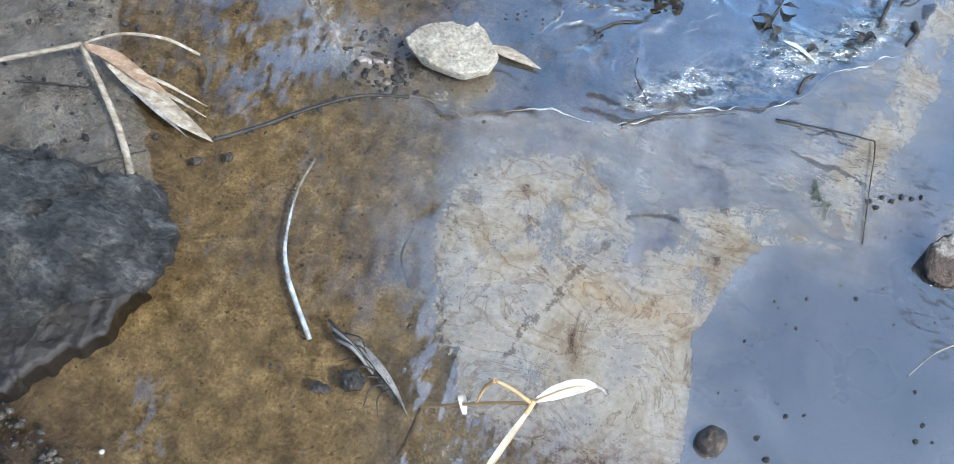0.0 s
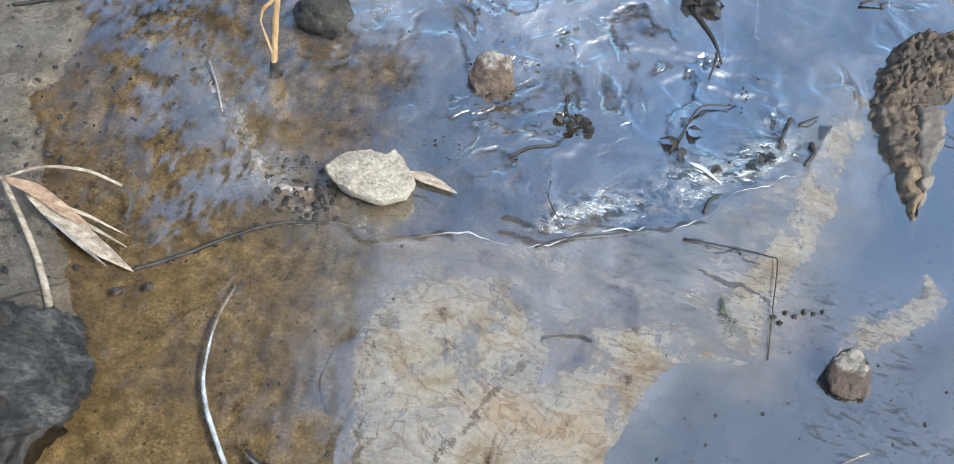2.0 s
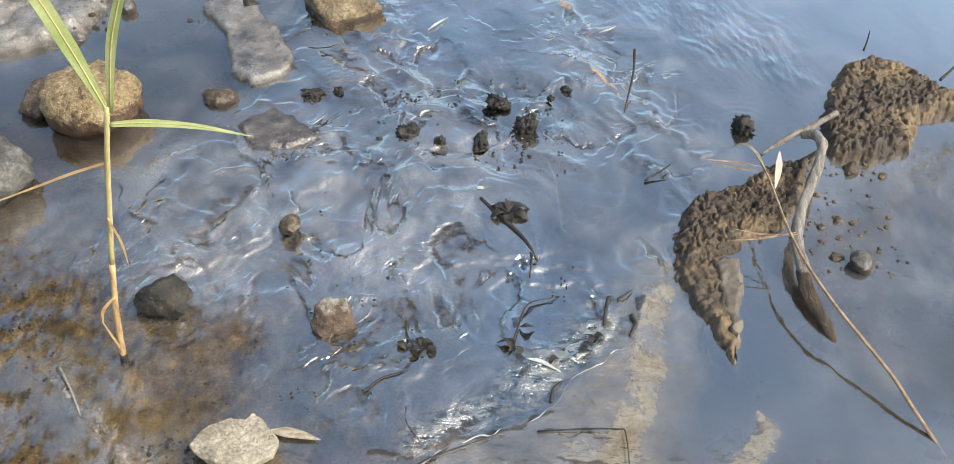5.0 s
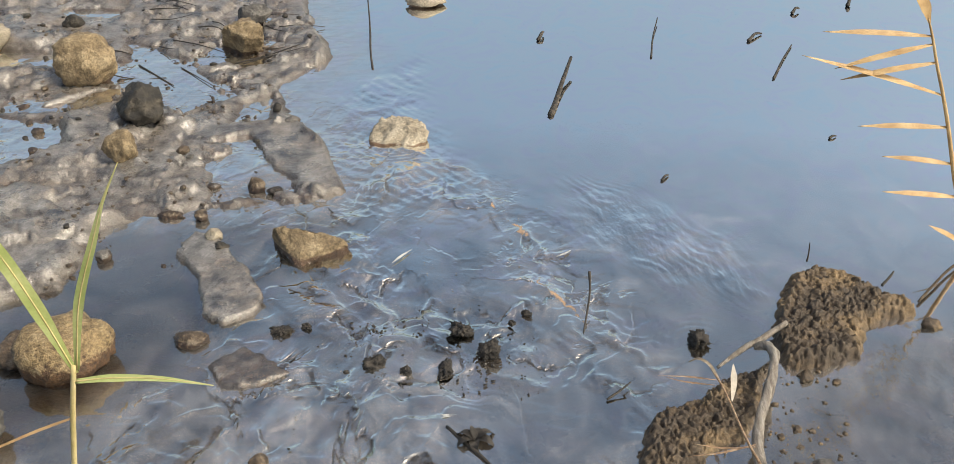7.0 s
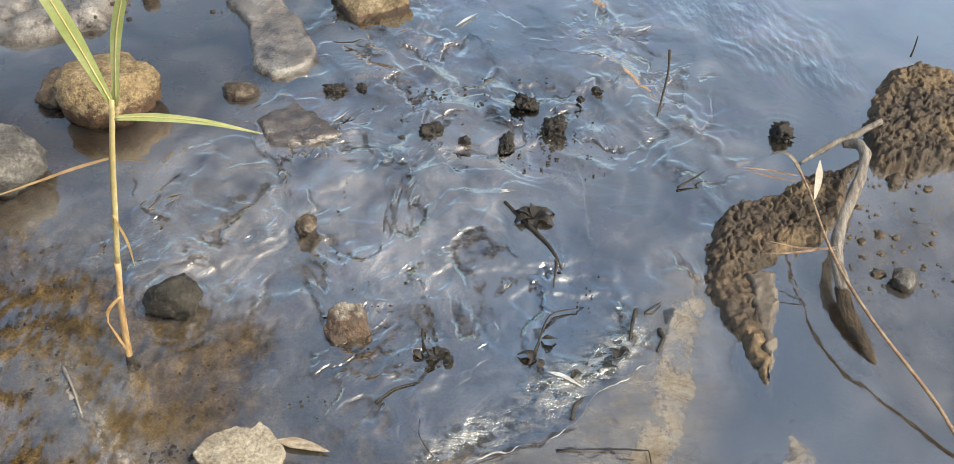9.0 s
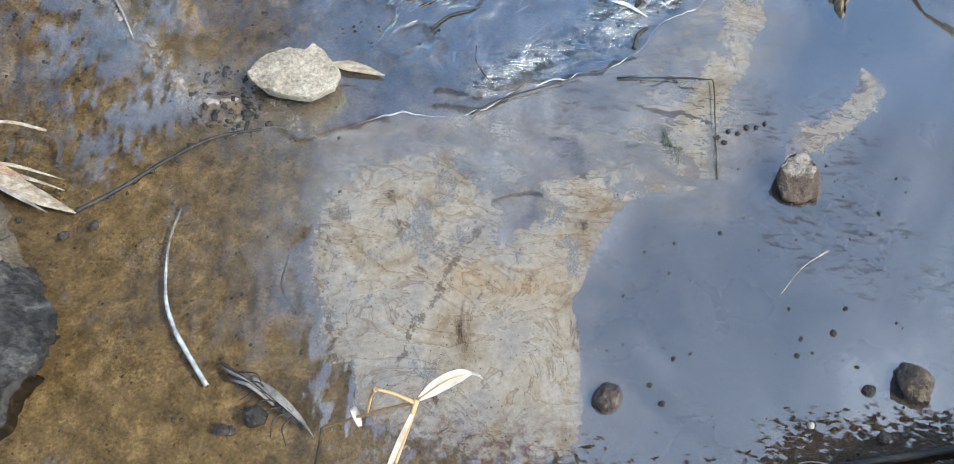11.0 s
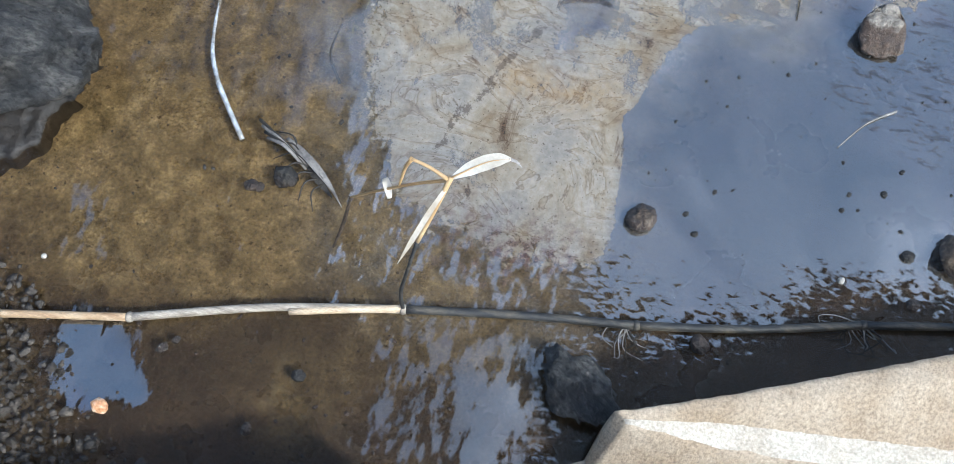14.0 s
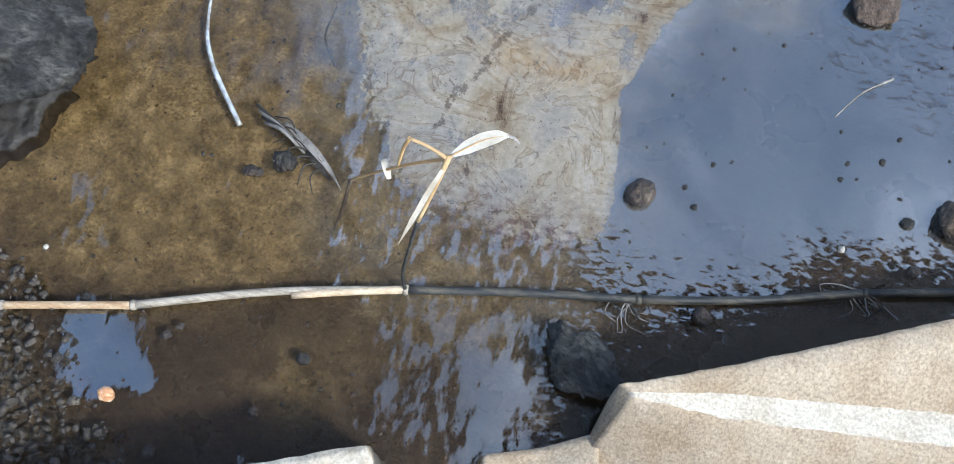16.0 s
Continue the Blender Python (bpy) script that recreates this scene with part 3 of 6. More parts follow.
CRUMPLE = [(-0.10, 1.56), (0.02, 1.60), (0.2, 1.69), (0.36, 1.77), (0.44, 1.90), (0.62, 2.06), (0.5, 2.16), (0.3, 1.96), (0.12, 1.80), (-0.06, 1.68)]

FLECKS = [(-1.40, 2.1), (-1.12, 1.62), (-1.02, 1.40), (-0.90, 1.26), (-0.74, 1.38), (-0.72, 1.52), (-0.95, 1.82), (-1.2, 2.1)]
BROWN = [(-1.9, 2.5), (-1.4, 2.42), (-1.12, 2.30), (-0.72, 2.20), (-0.52, 2.22), (-0.34, 2.05), (-0.22, 1.88), (-0.25, 1.70), (-0.62, 1.50), (-0.9, 1.2), (-1.4, 1.5)]
STILL = [[(0.25, 2.95), (0.75, 2.72), (0.72, 2.4), (0.40, 2.25), (0.20, 2.62)], [(-0.05, 1.72), (0.25, 1.80), (0.22, 2.05), (-0.02, 1.95)], [(0.1, 3.35), (0.45, 3.25), (0.40, 3.8), (-0.1, 4.3), (-0.35, 3.9)],
         [(-1.5, 3.95), (-1.15, 4.0), (-1.0, 3.5), (-0.85, 3.2), (-1.2, 3.3)]]
SLACK = [(-1.9, 2.5), (-1.15, 2.7), (-0.75, 3.15), (-0.6, 3.45), (-0.32, 3.6), (-0.35, 4.15), (-1.2, 4.0), (-1.9, 4.0)]
LEE = [(0.98, 2.3), (1.15, 2.55), (1.38, 2.78), (1.75, 3.0), (2.3, 3.1), (3.2, 2.6), (2.2, 1.7), (1.2, 1.75)]
PLATES = [(-1.15, 2.7), (-0.7, 3.1), (-0.35, 3.0), (0.05, 2.95), (0.25, 2.55), (0.1, 2.2), (-0.25, 2.1), (-0.45, 2.3), (-0.8, 2.25), (-1.1, 2.4)]
LAPPED = [(-0.85, 0.85), (-0.40, 0.80), (-0.32, 1.0), (-0.38, 1.2), (-0.30, 1.42), (-0.55, 1.44), (-0.70, 1.30)]
FAN = [(0.75, 4.25), (1.0, 4.1), (1.35, 3.65), (1.40, 3.3), (1.15, 3.35), (0.90, 3.5), (0.70, 3.9)]
COVE = [(-0.55, 4.3), (-0.05, 4.0), (0.25, 4.35), (0.0, 5.0), (-0.05, 5.9), (-0.40, 5.6), (-0.5, 4.9)]
LIPS = [([(-1.11, 2.67), (-1.03, 2.54), (-0.90, 2.45), (-0.84, 2.36), (-0.75, 2.34), (-0.71, 2.42), (-0.65, 2.48)], 0.006),
        ([(-1.14, 2.75), (-0.94, 2.70), (-0.84, 2.64), (-0.71, 2.745), (-0.52, 2.87), (-0.36, 2.90)], 0.005),
        ([(-0.36, 2.95), (-0.34, 2.85), (-0.25, 2.76), (-0.175, 2.78), (-0.15, 2.84)], 0.006),
        ([(-0.79, 3.05), (-0.69, 3.12), (-0.54, 3.05), (-0.45, 2.95), (-0.36, 2.94)], 0.005),
        ([(-0.43, 2.39), (-0.37, 2.31), (-0.30, 2.265), (-0.23, 2.16), (-0.09, 2.145)], 0.006),
        ([(0.305, 2.905), (0.377, 2.845), (0.478, 2.804)], 0.005), ([(0.684, 2.85), (0.756, 2.745), (0.84, 2.78)], 0.006),
        ([(-0.13, 2.72), (0.0, 2.61), (0.105, 2.53), (0.15, 2.46)], 0.004), ([(0.63, 3.13), (0.68, 3.0), (0.684, 2.85)], 0.005),
        ([(-0.02, 1.66), (-0.044, 1.735), (-0.046, 1.83), (-0.015, 1.94)], 0.005), ([(0.33, 1.92), (0.42, 1.955), (0.51, 2.02)], 0.008),
        ([(0.47, 2.18), (0.51, 2.125), (0.533, 2.04), (0.61, 2.03), (0.634, 2.156), (0.73, 2.23)], 0.006)]
CRACKS = [([(-1.11, 2.66), (-1.03, 2.53), (-0.90, 2.44)], 0.010), ([(-0.93, 2.70), (-0.97, 2.62), (-0.98, 2.55)], 0.008), ([(-0.37, 2.93), (-0.35, 2.84), (-0.26, 2.74), (-0.17, 2.76)], 0.010),
          ([(-0.055, 1.66), (-0.058, 1.83), (-0.03, 1.94)], 0.007), ([(0.236, 1.975), (0.25, 2.086), (0.302, 2.158), (0.372, 2.186)], 0.007), ([(0.47, 2.16), (0.52, 2.06), (0.545, 2.02)], 0.010),
          ([(0.313, 1.682), (0.43, 1.685), (0.53, 1.686)], 0.006), ([(0.185, 1.59), (0.308, 1.597), (0.42, 1.59), (0.523, 1.578)], 0.008), ([(0.004, 1.262), (0.038, 1.312), (0.18, 1.34)], 0.009),
          ([(0.55, 1.54), (0.62, 1.55), (0.70, 1.54)], 0.006), ([(-0.42, 1.62), (-0.25, 1.57), (-0.05, 1.60), (0.10, 1.67)], 0.012)]
RINGS = [(-0.475, 2.445, 0.05, 200), (-0.27, 2.05, 0.07, 10), (-0.27, 2.05, 0.07, 150), (-0.80, 2.10, 0.11, -30), (0.70, 3.2, 0.02, 250), (-0.13, 4.78, 0.17, -120), (1.08, 3.01, 0.06, 120), (-0.87, 1.9, 0.02, -60)]
TAN = [(-0.04, 1.13), (0.03, 1.125), (0.20, 1.115), (0.14, 1.085), (-0.02, 1.07)]
WINDOW = [(-0.02, 1.18), (0.05, 1.29), (0.22, 1.31), (0.25, 1.26), (0.08, 1.15)]
PURPLE = [(-0.10, 0.76), (0.17, 0.79), (0.26, 0.70), (0.20, 0.59), (0.02, 0.58), (-0.12, 0.66)]
VEIN = [(0.02, 1.24), (-0.018, 1.162), (-0.045, 1.096), (-0.065, 1.039), (-0.09, 0.99), (-0.10, 0.945), (-0.13, 0.873)]
VEIN_SIDE = [(-0.40, 1.20), (-0.30, 1.12), (-0.24, 1.16)]

bank = smooth(0.08, -0.10, outline(BANK, FX, FY))
flat = smooth(0.06, -0.05, outline(FLAT, WX, WY))
for pool in POOLS:
    flat = flat * smooth(-0.05, 0.06, outline(pool, WX, WY))
crumb = smooth(0.02, -0.03, outline(CRUMBS, FX, FY))
shoal = smooth(0.12, -0.15, outline(SHOAL, WX, WY))
far_clear = outline(CLEAR, GX + 0.08 * fbm(GX * 9, GY * 4, 41), GY + 0.06 * fbm(GX * 9, GY * 5, 47))
soft_edge = 0.20 + 0.22 * smooth(0.75, 1.0, GY) * smooth(0.1, -0.3, GX)
clear = smooth(soft_edge, -0.16, far_clear)

rough_mud = fbm(GX * 7, GY * 7, 5, 6)
bed = -0.035 + 0.010 * fbm(GX * 3, GY * 3, 11, 5)
plates = fbm(GX * 3.6 + 0.5 * fbm(GX * 6, GY * 6, 171), GY * 3.0, 17, 6)
bed = bed + shoal * (-0.012 + 0.018 * plates + 0.006 * fbm(GX * 20, GY * 14, 19, 4))
lumpy = smooth(0.0, 0.35, fbm(GX * 1.8, GY * 1.8, 77) + 0.35 * smooth(-1.2, -1.9, GX))
lobes = fbm(GX * 2.6 + 0.3 * fbm(GX * 7, GY * 7, 173), GY * 2.6, 5, 6)
terrace = 0.045 * smooth(-0.30, -0.22, lobes) + 0.032 * smooth(0.02, 0.07, lobes) + 0.028 * smooth(0.30, 0.36, lobes) + 0.02 * lobes
fine = 0.006 * fbm(GX * 7, GY * 7, 35, 2) + 0.0035 * fbm(GX * 26, GY * 26, 39, 3)
clods = lumpy * (0.002 * lumps(FX, FY, 0.13, 31) + 0.006 * lumps(FX, FY, 0.05, 37) * smooth(0.1, 0.5, fbm(GX * 5, GY * 5, 213)))
bed = bed * (1 - flat) + flat * (-0.010 + terrace + fine + clods - 0.022 * np.exp(-(fbm(GX * 3, GY * 3, 33, 5) / 0.04) ** 2) - 0.006 * np.exp(-(fbm(GX * 10, GY * 10, 217, 4) / 0.07) ** 2))
bed = bed * (1 - bank) + bank * (0.024 + 0.014 * rough_mud + 0.010 * fbm(GX * 22, GY * 22, 57, 4))
bed = bed * (1 - crumb) + crumb * (-0.02 + 0.008 * rough_mud)
spit = np.zeros_like(bed)
for poly, top in SPITS:
    s = smooth(0.010, -0.016, outline(poly, FX, FY))
    bed = bed * (1 - s) + s * (top * 0.9 + 0.016 * rough_mud + 0.004 * lumps(FX, FY, 0.045, 43) + 0.005 * fbm(GX * 30, GY * 30, 45))
    spit = np.maximum(spit, s)
# the bank behind the outlet, out of view
bed = bed + smooth(-0.5, -2.5, GY) * 0.5 + smooth(14, 40, np.hypot(GX, GY)) * 0.8
# ochre fades to dark bed near the outlet, part of the painted dark reflection
ochre = np.clip(smooth(0.22, 0.58, GY + 0.25 * fbm(GX * 4, GY * 4, 63)) * smooth(0.45, -0.15, GX) * smooth(2.9, 2.3, GY), 0, 1)
soft_bank = smooth(0.12, -0.12, outline(BANK, WX + 0.06 * fbm(GX * 9, GY * 9, 223), WY))
dry = np.clip(flat + soft_bank * (0.14 + 0.24 * smooth(0.78, 1.0, GY + 0.1 * fbm(GX * 5, GY * 5, 203))) + spit + crumb * 0.5 + 0.18 * shoal, 0, 1)
ochre = ochre * (1 - 0.7 * soft_bank)
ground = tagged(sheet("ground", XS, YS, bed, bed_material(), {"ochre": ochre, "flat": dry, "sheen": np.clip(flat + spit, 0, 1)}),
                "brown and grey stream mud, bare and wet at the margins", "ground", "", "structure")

def lie(x, y):
    """The height of the mud or the water at a place, whichever is higher."""
    j, i = min(len(YS) - 1, int(np.searchsorted(YS, y))), min(len(XS) - 1, int(np.searchsorted(XS, x)))
    return max(0.002, float(bed[j - 1:j + 1, i - 1:i + 1].max()))


# ---------- water ----------
# the water has a finer grid of its own, which carries the folds and ripples of the film
WXS = steps([(-3.6, -1.5, 0.03), (-1.5, 1.9, 0.008), (1.9, 4.6, 0.05)])
WYS = steps([(-0.6, 0.0, 0.05), (0.0, 1.1, 0.012), (1.1, 4.8, 0.008), (4.8, 7.6, 0.02)])
GX, GY = np.meshgrid(WXS, WYS)
WX, WY = GX + 0.05 * fbm(GX * 5, GY * 5, 3), GY + 0.05 * fbm(GX * 5, GY * 5, 9)
FX, FY = GX + 0.02 * fbm(GX * 18, GY * 18, 23), GY + 0.02 * fbm(GX * 18, GY * 18, 29)
LX, LY = GX + 0.055 * fbm(GX * 9, GY * 9, 301, 5), GY + 0.055 * fbm(GX * 9, GY * 9, 309, 5)
flat = smooth(0.06, -0.05, outline(FLAT, WX, WY))
for pool in POOLS:
    flat = flat * smooth(-0.05, 0.06, outline(pool, WX, WY))
shoal = smooth(0.12, -0.15, outline(SHOAL, WX, WY))
far_clear = outline(CLEAR, GX + 0.08 * fbm(GX * 9, GY * 4, 41), GY + 0.06 * fbm(GX * 9, GY * 5, 47))
clear = smooth(0.20 + 0.22 * smooth(0.75, 1.0, GY) * smooth(0.1, -0.3, GX), -0.16, far_clear)
in_scum = outline(SCUM, WX, WY)
in_brown = outline(BROWN, WX + 0.05 * fbm(GX * 7, GY * 7, 321), WY)
brown = smooth(0.14, -0.22, in_brown) * (1 - 0.55 * smooth(-0.62, -0.35, GX) * smooth(1.6, 1.75, GY))
wrinkles = smooth(-0.25, 0.20, fbm(GX * 2.4, GY * 2.4, 131, 3))
calm = np.clip(smooth(4.2, 5.6, GY + 0.5 * GX) + smooth(0.1, 0.35, GX) * smooth(1.6, 1.3, GY) + smooth(0.55, 0.45, GY) + smooth(1.1, 1.5, GX) * smooth(3.0, 2.4, GY), 0, 1)
for pool in STILL:
    calm = np.maximum(calm, smooth(0.06, -0.08, outline(pool, WX, WY)))
fan = smooth(0.15, -0.15, outline(FAN, WX, WY))
lee = smooth(0.15, -0.2, outline(LEE, WX, WY)) * smooth(-0.3, 0.2, fbm(GX * 2.5, GY * 2.5, 451))
cove = smooth(0.12, -0.10, outline(COVE, WX, WY))

# the film: whole over the stream, missing over the clear margin to paint a dark reflection, thin over the brown
# shallows
film = 1 - clear
# patches and mottled film painted where the sky is mirrored in the dark margin
for pool in MIRRORS:
    film = np.maximum(film, (0.95 if pool[0][1] < 0.5 else 0.42) * smooth(0.06, -0.05, outline(pool, WX, WY)))
film = np.maximum(film, 0.50 * smooth(-0.2, -0.05, GX) * smooth(0.34, 0.2, GX) * smooth(0.16, 0.3, GY))
flecks = smooth(0.16, -0.08, outline(FLECKS, WX, WY))
film = np.maximum(film, 0.28 * smooth(0.8, 0.95, GY))
film = np.maximum(film, (0.44 + 0.42 * fbm(GX * 6 + 0.4 * fbm(GX * 9, GY * 9, 233), GY * 11, 231, 5)) * flecks)
film = film * (1 - 0.52 * smooth(0.86, 0.72, GY + 0.06 * fbm(GX * 8, GY * 8, 221)) * smooth(0.50, 0.60, GY) * smooth(0.34, 0.22, GX) * smooth(-0.35, -0.2, GX))
# streaks and stripes of film here paint sky reflections on ripples
film = film * (1 - brown) + brown * np.maximum(0.50 + 0.45 * fbm(GX * 4 + 0.6 * fbm(GX * 5, GY * 5, 331, 2), GY * 7, 333, 3), flecks * film)
drawn_out = np.exp(-((GX + 0.36 - 0.12 * (GY - 1.0)) / 0.13) ** 2) * smooth(0.5, 0.7, GY) * smooth(1.75, 1.5, GY)
film = film + 0.9 * drawn_out * fbm(GX * 24 + 1.6 * fbm(GX * 5, GY * 5, 471, 2), GY * 6, 473, 3)
film = np.clip(film, 0, 1.2)

# scum, its stains and the haze of it
wide = 0.028 + 0.14 * smooth(0.10, -0.15, GX) + 0.10 * smooth(0.85, 0.65, GY)
scum = smooth(wide, -wide, in_scum) * (0.92 - 0.46 * smooth(0.95, 0.66, GY + 0.1 * fbm(GX * 6, GY * 6, 153)))
scum = np.maximum(scum, 0.80 * smooth(0.05, -0.06, outline(BAND, WX, WY)))
scum = np.maximum(scum, 0.52 * smooth(0.06, -0.03, outline(SPOT, WX, WY)))
scum = np.maximum(scum, 0.36 * smooth(0.12, 0.0, from_line(LITTER, WX, WY)))
scum = scum * (1 - 0.55 * smooth(0.05, -0.05, outline(WINDOW, WX, WY)))
tan = 0.6 * smooth(0.05, -0.04, outline(TAN, WX, WY)) + 0.35 * smooth(0.12, -0.04, outline(TAN, WX, WY))
purple = smooth(0.07, -0.10, outline(PURPLE, WX, WY))
vein_line = np.exp(-(from_line(VEIN, FX, FY) / 0.015) ** 2) + 0.6 * np.exp(-(from_line(VEIN_SIDE, FX, FY) / 0.012) ** 2)
haze_edge = 0.015 + 0.10 * smooth(0.03, 0.12, from_line(RIM, GX, GY))
veil = np.clip(0.60 * smooth(haze_edge, -haze_edge, outline(HAZE, GX, GY)) + 0.35 * smooth(0.25, 0.0, in_scum) + 0.6 * smooth(0.16, 0.0, outline(BAND, WX, WY)), 0, 1)
veil = np.maximum(veil, 0.35 * smooth(0.22, 0.02, from_line(LITTER, WX, WY)))
# off the mud flat the veil paints the bright sheen of wet ripples
veil = np.maximum(veil, 0.45 * smooth(0.55, 0.0, outline(FLAT, WX, WY)) * smooth(3.4, 4.4, GY))
# dark strokes paint the dark sides of ripples on haze and still water
strokes = np.clip(smooth(0.05, 0.15, GX) * smooth(1.75, 1.6, GY) * smooth(1.2, 1.32, GY) + 0.9 * smooth(0.30, 0.42, GX) * smooth(0.78, 0.88, GY) * smooth(1.32, 1.2, GY), 0, 1)
strokes = 0.6 * strokes * smooth(0.0, 0.25, fbm(GX * 4, GY * 4, 191))

# folds: raised lips along the edges of plates, the frothy ridge, cracks that show the dark mud
foam = np.exp(-(from_line(FOAM, WX, WY) / 0.09) ** 2) * smooth(-0.25, 0.3, fbm(GX * 5, GY * 5, 211))
lips = np.zeros_like(GX)
for line, height in LIPS:
    uneven = 0.35 + 0.65 * smooth(-0.35, 0.25, fbm(GX * 8, GY * 8, 341))
    lips = np.maximum(lips, height * uneven * np.exp(-(from_line(line, LX, LY) / 0.011) ** 2))
froth = np.exp(-(from_line(FOAM, LX, LY) / 0.013) ** 2)
lips = np.maximum(lips, 0.006 * froth * smooth(-0.4, 0.2, fbm(GX * 9, GY * 9, 351)))
crack = np.zeros_like(GX)
# the shifted RIM is no crack: it paints the dark shadow line beside the rim
for line, wide_k in CRACKS + [([(x, y + 0.016) for x, y in RIM[3:]], 0.012)]:
    crack = np.maximum(crack, np.exp(-(from_line(line, LX, LY) / wide_k) ** 2))
crack = np.clip(crack * smooth(-0.5, 0.15, fbm(GX * 10, GY * 10, 361, 3)), 0, 1)
rust = np.clip(froth * smooth(0.0, 0.5, fbm(GX * 7, GY * 7, 371, 3)) * smooth(3.0, 3.2, GY) * smooth(4.7, 4.2, GY), 0, 1)
crinkle = np.clip(0.25 * foam + smooth(0.04, -0.06, outline(CRUMPLE, WX, WY)) + 0.6 * smooth(0.10, 0.0, from_line(LITTER, WX, WY)), 0, 1)
crinkle = crinkle * (0.35 + 0.65 * smooth(-0.5, 0.1, fbm(GX * 4, GY * 4, 119))) * (1 - 0.8 * smooth(0.05, -0.05, in_scum))
streaky = np.exp(-((GX + 0.45) / 0.18) ** 2) * smooth(1.55, 1.4, GY)
ruffled = np.maximum(shoal, 0.7 * smooth(0.35, 0.0, outline(SHOAL, WX, WY)))
beside_flat = smooth(0.6, 0.0, outline(FLAT, WX, WY)) * smooth(3.4, 4.4, GY)
chop = np.clip(0.03 + 0.15 * flat + 0.45 * beside_flat * wrinkles + 0.24 * shoal + 0.60 * ruffled * wrinkles + 0.25 * foam + 0.03 * clear + 0.45 * brown * smooth(1.3, 1.6, GY) + 0.30 * streaky + 0.35 * fan + 0.35 * cove + 0.22 * lee, 0.006, 1)
chop = chop * (1 - 0.82 * calm * (1 - 0.8 * np.maximum(np.maximum(fan, lee), cove)))
near_plate = smooth(-0.25, 0.0, GX) * smooth(1.55, 1.65, GY) * smooth(2.5, 2.15, GY)
chop = chop * (1 - 0.5 * smooth(0.15, 0.35, GX) * smooth(0.85, 0.65, GX) * smooth(1.95, 2.1, GY) * smooth(2.5, 2.3, GY))
chop = chop * (1 - 0.55 * near_plate * smooth(-0.2, 0.15, fbm(GX * 3, GY * 3, 461)))
thick = 1.75 - 0.30 * smooth(0.2, 0.55, GX) * smooth(2.6, 1.8, GY) + 0.40 * smooth(1.5, 1.75, GY) + 0.45 * shoal * fbm(GX * 4, GY * 3, 161, 5) + 0.10 * fbm(GX * 2, GY * 2, 163)
thick = thick * (1 - 0.22 * brown) * (1 - 0.60 * smooth(-0.2, -0.6, GX) * smooth(2.0, 1.5, GY + 0.2 * fbm(GX * 3, GY * 3, 181)))
thick = thick * (1 - 0.5 * smooth(-0.25, -0.1, GX) * smooth(0.4, 0.28, GX) * smooth(0.62, 0.5, GY))
thick = np.maximum(thick, 1.6 * flecks)
thick = thick * (1 - 0.28 * smooth(-0.45, -0.75, GX) * smooth(2.1, 2.3, GY) * smooth(3.1, 2.9, GY))
thick = thick * (1 - 0.50 * smooth(0.15, -0.15, outline(SLACK, WX, WY))) * (1 - 0.42 * smooth(0.15, -0.2, outline(LEE, WX, WY)))
for pool, strength in zip(MIRRORS, (2.0, 1.2, 0.7)):
    thick = np.maximum(thick, strength * smooth(0.08, -0.02, outline(pool, FX, FY)))

# relief of the surface itself
plate = np.clip(ruffled + 0.5 * beside_flat, 0, 1) * (1 - 0.75 * calm) * smooth(0.0, 0.15, outline(HAZE, WX, WY)) * (1 - 0.8 * brown)
creased = (1 - np.abs(fbm(LX * 4.5, LY * 3.8, 401, 2))) ** 7
lobe = fbm(LX * 2.4 + 0.25 * fbm(GX * 5, GY * 5, 405, 2), LY * 2.4, 411, 4)
terraces = sum(smooth(-0.020, 0.020, lobe - level) for level in (-0.32, -0.12, 0.08, 0.30)) - 2
swirl = fbm(GX * 3, GY * 3, 421, 3)
water_z = plate * 0.0062 * terraces + chop * (0.008 * creased * wrinkles + 0.016 * fbm(GX * 3.6, GY * 3.6, 101, 2) + 0.007 * fbm(GX * 10, GY * 8, 105, 2)) + 1.2 * lips
water_z = water_z + fan * 0.0011 * np.sin(2 * math.pi * ((GX + 0.62 * GY) / 0.066 + 2.6 * swirl)) * smooth(-0.2, 0.2, fbm(GX * 4, GY * 4, 431))
water_z = water_z + cove * 0.0014 * np.sin(2 * math.pi * ((GX + 0.9 * GY) / 0.075 + 1.5 * swirl)) * smooth(-0.2, 0.2, fbm(GX * 3, GY * 3, 433))
water_z = water_z + brown * 0.0020 * np.sin(2 * math.pi * ((0.9 * GX + 0.35 * GY) / 0.055 + 2.2 * swirl)) * smooth(-0.1, 0.3, fbm(GX * 4, GY * 4, 435))
for x, y, radius, face in RINGS:
    d = np.hypot(GX - x, GY - y) - radius
    toward = np.cos(np.arctan2(GY - y, GX - x) - radians(face))
    water_z = water_z + 0.0016 * np.cos(2 * math.pi * d / 0.033) * np.exp(-np.maximum(d, 0) / 0.06) * smooth(-0.02, 0.02, d) * smooth(0.0, 0.7, toward)
water_z = water_z + 0.0052 * crinkle * fbm(GX * 24, GY * 20, 141, 4) + 0.0025 * np.exp(-(from_line(RIM, GX, GY) / 0.02) ** 2)
